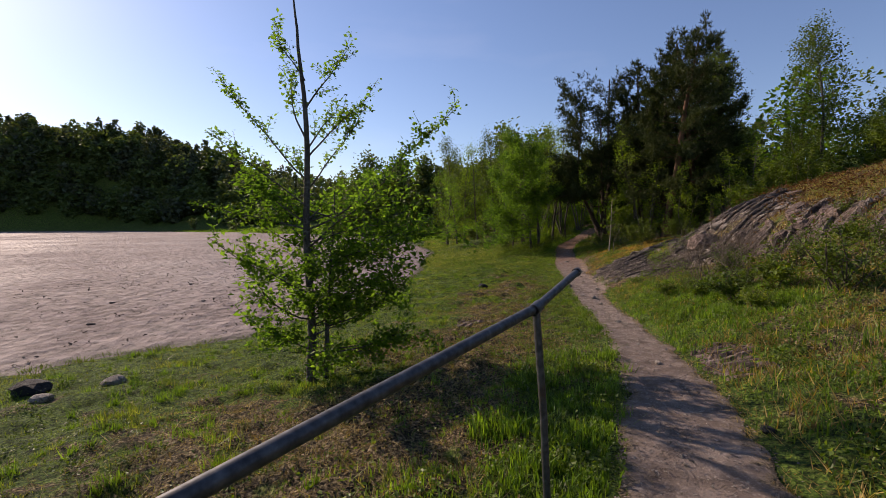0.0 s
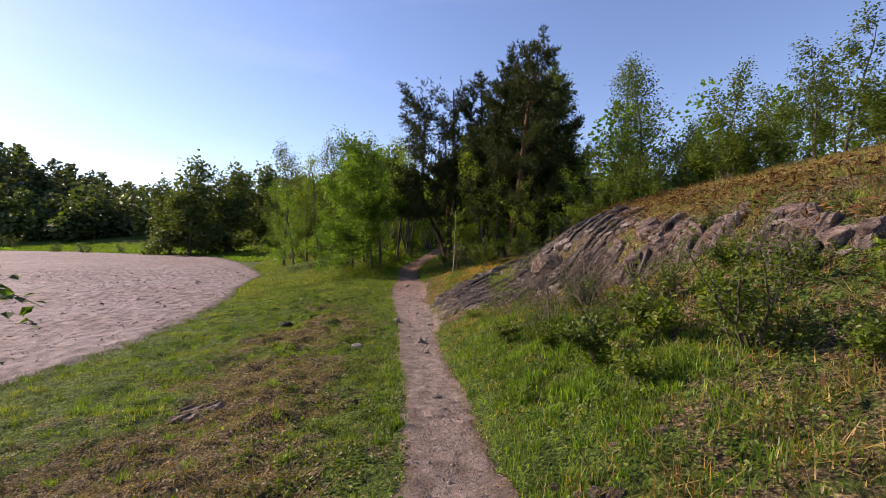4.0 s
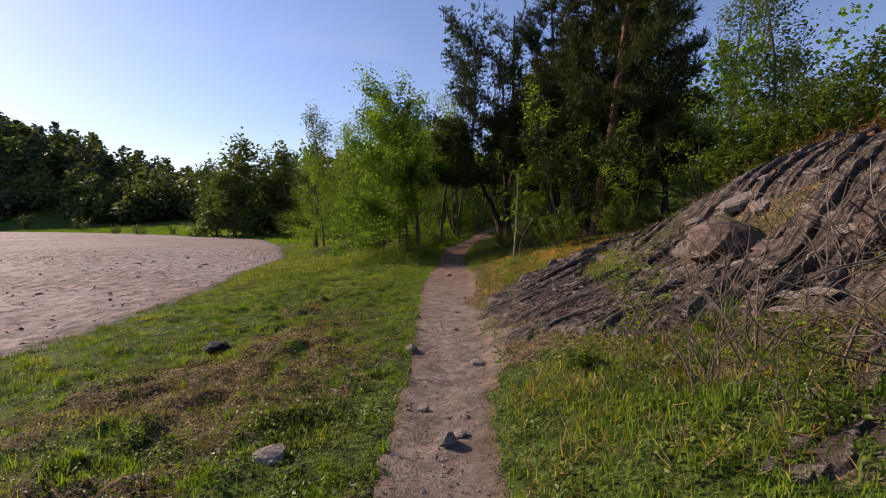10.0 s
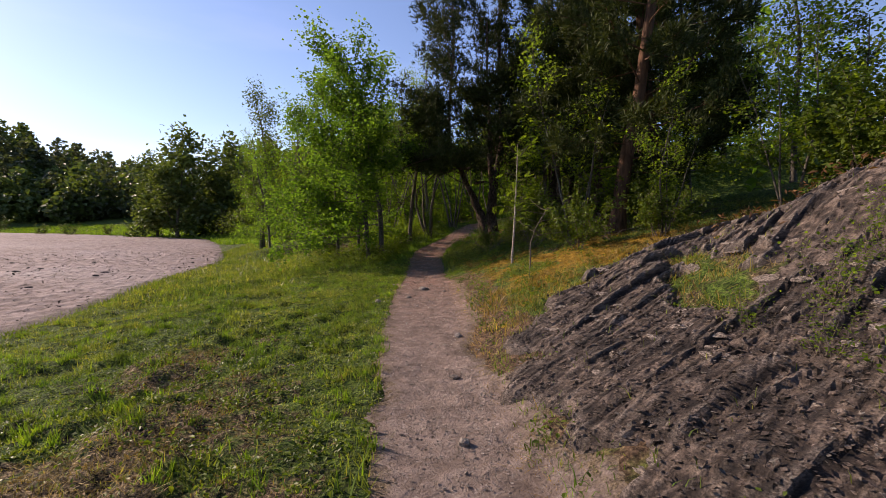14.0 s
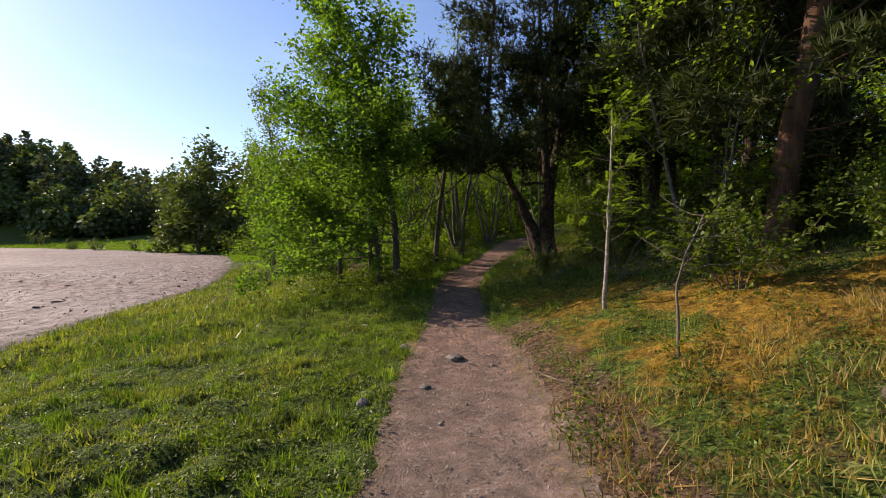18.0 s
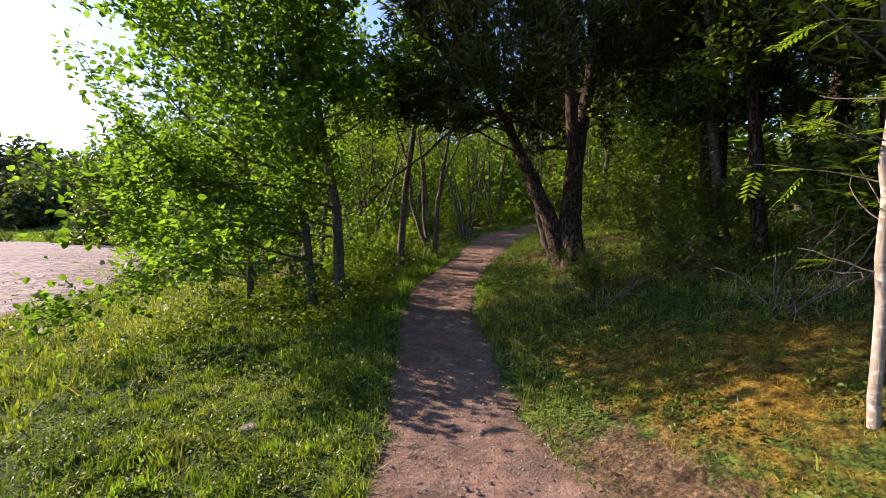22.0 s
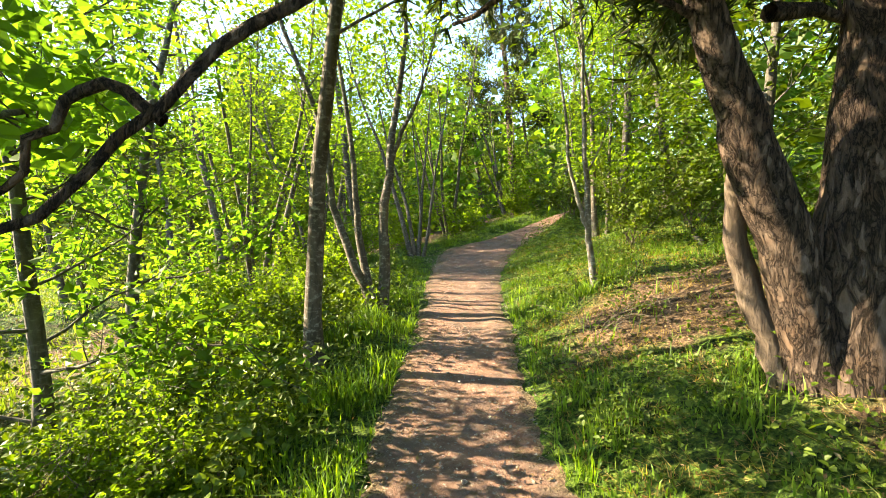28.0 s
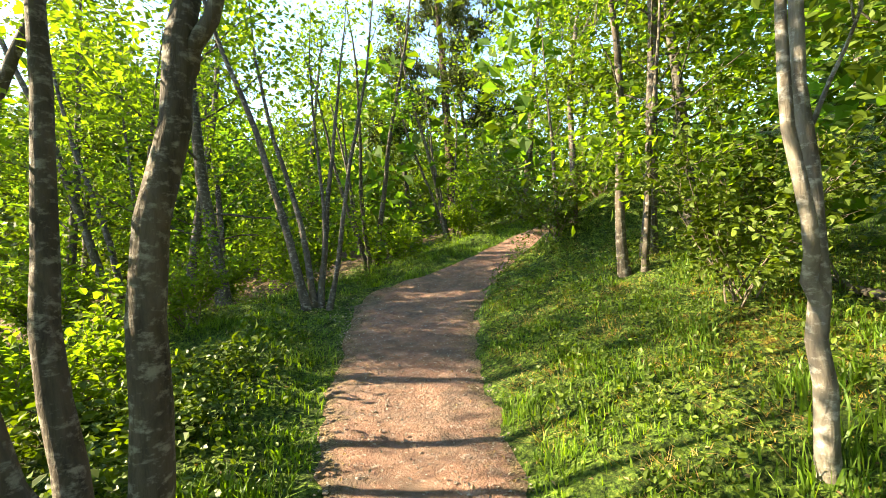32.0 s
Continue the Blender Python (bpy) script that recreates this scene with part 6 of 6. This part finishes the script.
def meadow_keep(x, y):
    d, e = sides(x, y)
    s = shore_distance(x, y)
    dry = soil_fields(x, y)[0]
    return (d < 0) * (e > -.04) * (s > .15) * (.30 + .7 * clumpy(x, y, .5, 71)) * (1 - .75 * smooth(.35, .7, dry + .25 * waves(x, y, .6, 72))) * (.35 + .65 * np.exp(-np.maximum(e - 1.5, 0) / 4)) * (.6 + .4 * clumpy(x, y, .22, 70))


def grow_grass():
    rng = np.random.RandomState(5)
    x, y = scatter(1, 180000, -8, 7, -1, 30, meadow_keep)
    h = (.030 + .055 * clumpy(x, y, 1.2, 73, 0, .9) + .015 * smooth(17, 23, y)) * rng.uniform(.5, 1.5, len(x))
    tagged(new("meadow_grass", short_blades("meadow_grass", x, y, h, .009 + .004 * smooth(10, 25, y), M_GRASS, 81, .7)), "short green meadow grass on the bank", "grass", kind="stuff")

    # tussocks
    cx, cy = scatter(21, 1500, -6, 8, 0, 28, lambda x, y: meadow_keep(x, y) * (.3 + .7 * clumpy(x, y, 2.5, 98)))
    k = rng.randint(0, len(cx), 54000)
    r, a = np.abs(rng.normal(0, .06, len(k))), rng.uniform(0, 6.28, len(k))
    x, y = cx[k] + r * np.cos(a), cy[k] + r * np.sin(a)
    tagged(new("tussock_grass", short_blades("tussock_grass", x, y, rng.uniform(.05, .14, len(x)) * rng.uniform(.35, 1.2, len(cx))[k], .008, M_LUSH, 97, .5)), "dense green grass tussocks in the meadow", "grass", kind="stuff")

    # withered clumps
    cx, cy = scatter(41, 700, -6, 6, 0, 22, lambda x, y: (sides(x, y)[0] < 0) * (sides(x, y)[1] > .5) * (shore_distance(x, y) > 1) * smooth(.3, .6, soil_fields(x, y)[0]))
    k = rng.randint(0, len(cx), 26000)
    r, a = np.abs(rng.normal(0, .075, len(k))), rng.uniform(0, 6.28, len(k))
    x, y = cx[k] + r * np.cos(a), cy[k] + r * np.sin(a)
    tagged(new("withered_grass", short_blades("withered_grass", x, y, rng.uniform(.02, .075, len(x)), .007, M_WITHER, 42, 1.6)), "dark withered grass clumps in the meadow", "grass", kind="stuff")

    def far_keep(x, y):
        d, e = sides(x, y)
        return (d < 0) * (e > 3) * (shore_distance(x, y) > .1) * (y > 24)
    x, y = scatter(2, 26000, -2, 5, 24, 60, far_keep)
    tagged(new("meadow_grass", short_blades("meadow_grass", x, y, rng.uniform(.08, .2, len(x)), .03, M_GRASS, 82, .6)), "green grass along the pond's edge", "grass", kind="stuff")

    def dry_keep(x, y):
        d, e = sides(x, y)
        dry = soil_fields(x, y)[0]
        return (d < 0) * (e > .1) * (shore_distance(x, y) > .2) * smooth(.35, .8, dry + .2 * waves(x, y, .6, 72)) * (.3 + .7 * clumpy(x, y, .4, 74))
    x, y = scatter(3, 42000, -8, 7, -1, 24, dry_keep)
    tagged(new("dry_grass", short_blades("dry_grass", x, y, rng.uniform(.015, .05, len(x)), .007, M_DRY, 83, 3.0)), "flattened dry straw between the grass", "grass", kind="stuff")

    def verge_keep(x, y):
        d, e = sides(x, y)
        lush = (d > 0) * (e > .03) * (1 - smooth(1.6, 2.8, e)) * (.25 + .75 * smooth(5.2, 6.5, y)) * (1 - .6 * smooth(9.6, 11.0, y)) * (1 - smooth(12.0, 13.0, y)) * (.35 + .65 * smooth(.1, .7, e))
        left = (d < 0) * (e > .06) * (1 - smooth(.5, 1.6, e)) * (1 - smooth(4.5, 6.5, y)) + (d < 0) * (e > -.03) * (1 - smooth(.05, .35, e)) * .05 * (y < 20)
        return np.clip(lush + left, 0, 1) * (.2 + .8 * clumpy(x, y, .6, 75))
    x, y = scatter(4, 46000, -3, 8, -1, 20, verge_keep)
    tagged(new("tall_grass", blades("tall_grass", x, y, rng.uniform(.05, .20, len(x)) * (.55 + .7 * clumpy(x, y, .9, 76, .1, .8)), .010, M_LUSH, 84, .5)),
           "tall lush grass at the path's verge", "grass", kind="stuff")

    def hill_keep(x, y):
        d, e = sides(x, y)
        return (d > 0) * (e > .15) * (1 - rock_share(x, y)) ** 2 * (1 - .75 * (1 - smooth(1.8, 2.8, e)) * smooth(5.2, 6.2, y) * (1 - smooth(10, 12, y))) * (.2 + .8 * clumpy(x, y, .7, 77)) * (y < 20) * (.4 + .6 * np.exp(-np.maximum(e - 3, 0) / 6)) * (1 - .96 * smooth(12.6, 13.4, y) * (1 - smooth(17.2, 18, y)) * (e < 1.8))
    x, y = scatter(6, 66000, 0, 20, -1, 20, hill_keep)
    tagged(new("hill_grass", short_blades("hill_grass", x, y, rng.uniform(.04, .17, len(x)), .010, M_DRY, 85, 1.2)), "dry straw-coloured grass on the hillside", "grass", kind="stuff")
    x, y = scatter(7, 15000, 0, 20, -1, 20, hill_keep)
    tagged(new("hill_grass", short_blades("hill_grass", x, y, rng.uniform(.04, .17, len(x)), .011, M_GRASS, 86, .8)), "green grass among the straw on the hillside", "grass", kind="stuff")

    def moss_keep(x, y):
        return np.clip(soil_fields(x, y)[1] * 1.2, 0, 1) * (sides(x, y)[1] > .1) * (.3 + .7 * clumpy(x, y, .5, 78))
    x, y = scatter(8, 64000, 6, 14, 17, 33, moss_keep)
    tagged(new("rusty_moss", short_blades("rusty_moss", x, y, rng.uniform(.010, .04, len(x)), .008, M_MOSSTUFT, 87, 1.0)), "rusty orange moss and heath on the slope", "moss", kind="stuff")

    def slope_keep(x, y):
        d, e = sides(x, y)
        return (d > 0) * (e > .05) * (y > 17) * (1 - .97 * np.clip(soil_fields(x, y)[1] * 2.4, 0, 1)) * (1 - .95 * smooth(.2, .45, soil_fields(x, y)[2])) * (.2 + .8 * clumpy(x, y, .6, 79)) * np.exp(-e / 4) * (1 - rock_share(x, y))
    x, y = scatter(9, 26000, 5, 16, 17, 27, slope_keep)
    tagged(new("slope_grass", blades("slope_grass", x, y, rng.uniform(.03, .15, len(x)) * (1 + .6 * smooth(23, 25, y)), .009, M_GRASS, 88, .7)), "shaded grass beside the path at the wood's edge", "grass", kind="stuff")

    def wood_keep(x, y):
        d, e = sides(x, y)
        litter = soil_fields(x, y)[2]
        near = np.exp(-np.maximum(e - .6, 0) / np.where(d < 0, 1.2, 3.0))
        return (e > .03) * (1 - .92 * smooth(.2, .5, litter)) * near * (.15 + .85 * clumpy(x, y, .7, 80)) * (y > 23)
    x, y = scatter(10, 66000, 3, 19, 23, 39, wood_keep)
    tagged(new("woodland_grass", blades("woodland_grass", x, y, rng.uniform(.10, .34, len(x)) * (.45 + .7 * clumpy(x, y, 1.1, 90)) * (.4 + .6 * smooth(25, 28.5, y)) * (1 - .5 * smooth(31.5, 33, y)) * np.where(sides(x, y)[0] > 0, .62, 1.0), .011, M_LUSH, 89, .55)),
           "bright tall grass beside the woodland path", "grass", kind="stuff")

    # low leafy growth and straw bits that break up the meadow
    def patchy_keep(x, y):
        d, e = sides(x, y)
        return (d < 0) * (e > .3) * (shore_distance(x, y) > .8) * clumpy(x, y, .45, 101, -.1, .4) * (.35 + .65 * clumpy(x, y, 1.8, 102, -.2, .4)) * np.exp(-np.maximum(e - 2.2, 0) / 2.5) * (1 - .8 * smooth(.35, .7, soil_fields(x, y)[0]))
    x, y = scatter(31, 52000, -6, 6, 0, 25, patchy_keep)
    tagged(new("meadow_herbs", leaves("meadow_herbs", np.stack([x, y, ground(x, y) + np.abs(rng.normal(0, .028, len(x)))], 1), .028, M_WEED, 103, .7, .5)), "low leafy herbs matted into the meadow turf", "herbs", kind="stuff")

    def bits_keep(x, y):
        d, e = sides(x, y)
        return np.where(d < 0, (shore_distance(x, y) > .4) * smooth(.3, .6, soil_fields(x, y)[0] + .25 * waves(x, y, .5, 104)) * np.exp(-np.maximum(e - 2.5, 0) / 3), smooth(.4, .7, soil_fields(x, y)[0]) * (1 - rock_share(x, y)) * (y < 17)) * (e > .1)
    x, y = scatter(32, 30000, -6, 11, 0, 20, bits_keep)
    tagged(new("dead_leaf_bits", leaves("dead_leaf_bits", np.stack([x, y, ground(x, y) + np.abs(rng.normal(.008, .016, len(x)))], 1), .04, M_DRYLEAF, 105, .35, .35)), "bits of dead bracken and straw on the turf", "litter", kind="stuff")

    # sparse sedge along the pond's near edge
    x, y = scatter(39, 9000, -8, 1, 6, 45, lambda x, y: np.exp(-((shore_distance(x, y) + .05 + .2 * waves(x, y, 2, 118)) / .28) ** 2) * clumpy(x, y, .6, 119, -.2, .4))
    tagged(new("shore_sedge", short_blades("shore_sedge", x, y, rng.uniform(.03, .15, len(x)), .012, M_SHADELEAF, 120, .7)), "dark sparse sedge along the pond's edge", "sedge", kind="stuff")

    # dark crumbs on the dried pond bed
    x, y = scatter(38, 2600, -16, 0, 6, 46, lambda x, y: (shore_distance(x, y) < -.2) * (.15 + .85 * clumpy(x, y, 1.6, 116, .1, .6)))
    tagged(new("mud_crumbs", leaves("mud_crumbs", np.stack([x, y, x * 0 + POND_Z + .035], 1), .085, M_CRUMB, 117, .5, .25, .3, .7)), "dark crumbs of mud on the dried pond bed", "mud", kind="stuff")

    # the light strip of grass on the far side of the pond
    def strip_keep(x, y):
        s = shore_distance(x, y)
        return (s > .2) * (s < 15)
    x, y = scatter(33, 26000, -75, 0, 56, 128, strip_keep)
    tagged(new("shore_grass", short_blades("shore_grass", x, y, rng.uniform(.12, .4, len(x)), .16, M_LUSH, 106, .8)), "light green grass along the pond's far shore", "grass", kind="stuff")

    # growth in the hollows of the outcrop, rusty bracken along its top
    def hollow_keep(x, y):
        d, e = sides(x, y)
        k = rock_share(x, y)
        lo, hi = np.interp(y, LOW_Y, LOW_E), np.interp(y, LOW_Y, HIGH_E)
        return (d > 0) * (e > lo) * (e < hi + 1.8) * (y > 4.8) * (y < 19) * np.clip((1 - k) * 1.2 * (.2 + .8 * clumpy(x, y, .35, 106)) + .06 * clumpy(x, y, .5, 107, .2, .6), 0, 1)
    x, y = scatter(34, 24000, 4, 14, 5, 19, hollow_keep)
    z = np.maximum(ground(x, y, False), rock_height(x, y))
    tagged(new("ledge_grass", blades("ledge_grass", x, y, rng.uniform(.03, .12, len(x)), .008, M_GRASS, 108, .8, z)), "green grass growing in the hollows of the rock", "grass", kind="stuff")

    def bracken_keep(x, y):
        d, e = sides(x, y)
        hi = np.interp(y, LOW_Y, HIGH_E)
        return (d > 0) * np.exp(-((e - hi - .5) / 1.3) ** 2) * (y > 5) * (y < 19) * (.2 + .8 * clumpy(x, y, .9, 109))
    x, y = scatter(35, 4200, 4, 15, 5, 19, bracken_keep)
    tagged(new("dead_bracken", leaves("dead_bracken", np.stack([x, y, np.maximum(ground(x, y, False), rock_height(x, y)) + rng.uniform(.02, .22, len(x))], 1), .10, M_RUST, 110, .35, .9)), "rusty dead bracken above the rock", "bracken", kind="stuff")

    # straw along the path's right edge
    x, y = scatter(17, 9000, 1, 8, 1, 24, lambda x, y: (sides(x, y)[0] > 0) * (np.abs(sides(x, y)[1] - .05) < .10) * (.3 + .7 * clumpy(x, y, .8, 99)))
    tagged(new("edge_straw", short_blades("edge_straw", x, y, rng.uniform(.01, .045, len(x)), .007, M_DRY, 99, 2.6)), "dry straw fringing the path", "straw", kind="stuff")

    # flat rosettes and creeping weeds
    def weed_keep(x, y):
        d, e = sides(x, y)
        s = shore_distance(x, y)
        left = (d < 0) * (e > -.02) * (1 - smooth(.9, 2.4, e)) * (y < 26) * clumpy(x, y, .8, 91, -.1, .5)
        right = (d > 0) * (e > .1) * (1 - smooth(1.5, 3.5, e)) * clumpy(x, y, .7, 92, .0, .5) * (1 - rock_share(x, y))
        wood = (y > 24) * (e > .25) * np.exp(-e / 4) * clumpy(x, y, .9, 93, -.1, .5) * (1 - .95 * smooth(.2, .5, soil_fields(x, y)[2]) * (d > 0))
        return np.clip(left * .8 + right * .8 + wood, 0, 1) * (s > .3)
    x, y = scatter(11, 56000, -2, 17, 1, 39, weed_keep)
    up = np.random.RandomState(12).uniform(.01, .10, len(x)) + .20 * smooth(24, 26, y) * np.random.RandomState(13).uniform(0, 1, len(x)) ** 2 + .12 * (sides(x, y)[0] > 0) * np.random.RandomState(14).uniform(0, 1, len(x))
    tagged(new("weeds", leaves("weeds", np.stack([x, y, ground(x, y) + up], 1), .034, M_WEED, 94, .7, .45, oval=True)), "low leafy weeds among the grass", "weeds", kind="stuff")

    # broad-leaved herbs in the shade left of the woodland path, straw on its sunny side
    def shade_keep(x, y):
        d, e = sides(x, y)
        return (d < 0) * smooth(.35, .8, e) * (1 - smooth(2.4, 4.0, e)) * clumpy(x, y, .7, 111, -.3, .3) * (y > 27)
    x, y = scatter(36, 20000, 3, 12, 25, 35, shade_keep)
    tagged(new("woodland_herbs", leaves("woodland_herbs", np.stack([x, y, ground(x, y) + rng.uniform(.04, .48, len(x)) * (.3 + .7 * clumpy(x, y, .9, 112))], 1), .058, M_WEED, 113, .75, .4, oval=True)),
           "broad-leaved herbs in the shade beside the woodland path", "herbs", kind="stuff")
    x, y = scatter(37, 20000, 7, 17, 25, 36, lambda x, y: (sides(x, y)[0] > 0) * (sides(x, y)[1] > .15) * np.exp(-sides(x, y)[1] / 2.5) * clumpy(x, y, .8, 114, -.1, .5))
    tagged(new("dry_grass", short_blades("dry_grass", x, y, rng.uniform(.02, .08, len(x)), .006, M_DRY, 115, 2.4)), "dry straw in the woodland grass", "grass", kind="stuff")

    # dead leaves, needles and bits of straw on the wood floor
    def floor_keep(x, y):
        return np.clip(soil_fields(x, y)[2] * 1.5 + .12 * (y > 24), 0, 1) * (sides(x, y)[1] > -.3)
    x, y = scatter(15, 16000, 3, 16, 24, 38, floor_keep)
    tagged(new("leaf_litter", leaves("leaf_litter", np.stack([x, y, ground(x, y) + .012], 1), .034, M_DRYLEAF, 95, .45, .25)), "dry brown leaves and straw on the ground", "litter", kind="stuff")
    x, y = scatter(16, 14000, -1, 14, 0, 36, lambda x, y: (sides(x, y)[1] < .05) * (.25 + .75 * smooth(.4, 1, sides(x, y)[1] + 1)))
    tagged(new("grit", leaves("grit", np.stack([x, y, ground(x, y) + .004], 1), .022, M_GRIT, 96, .8, .3)), "grit and tiny stones on the path", "grit", kind="stuff")


M_CRUMB = stone_material("mud_crumb", [(.3, (.03, .022, .017)), (.5, (.07, .052, .042)), (.7, (.13, .10, .085))], 12)
M_RUST = leaf_material("dead_bracken_leaf", [(0, (.05, .022, .010)), (.5, (.14, .062, .026)), (1, (.25, .13, .06))], .25, .7, .2, .2)
M_WITHER = leaf_material("withered_blade", [(0, (.045, .034, .018)), (.5, (.125, .10, .052)), (1, (.26, .21, .12))], .25, .7, .2, .2)
M_DRYLEAF = leaf_material("dead_leaf", [(0, (.10, .055, .028)), (.5, (.22, .135, .07)), (1, (.36, .25, .14))], .2, .7, .2, .2)
M_GRIT = stone_material("grit_stone", [(.28, (.12, .10, .085)), (.5, (.28, .24, .20)), (.72, (.45, .40, .36))], 20)
grow_grass()
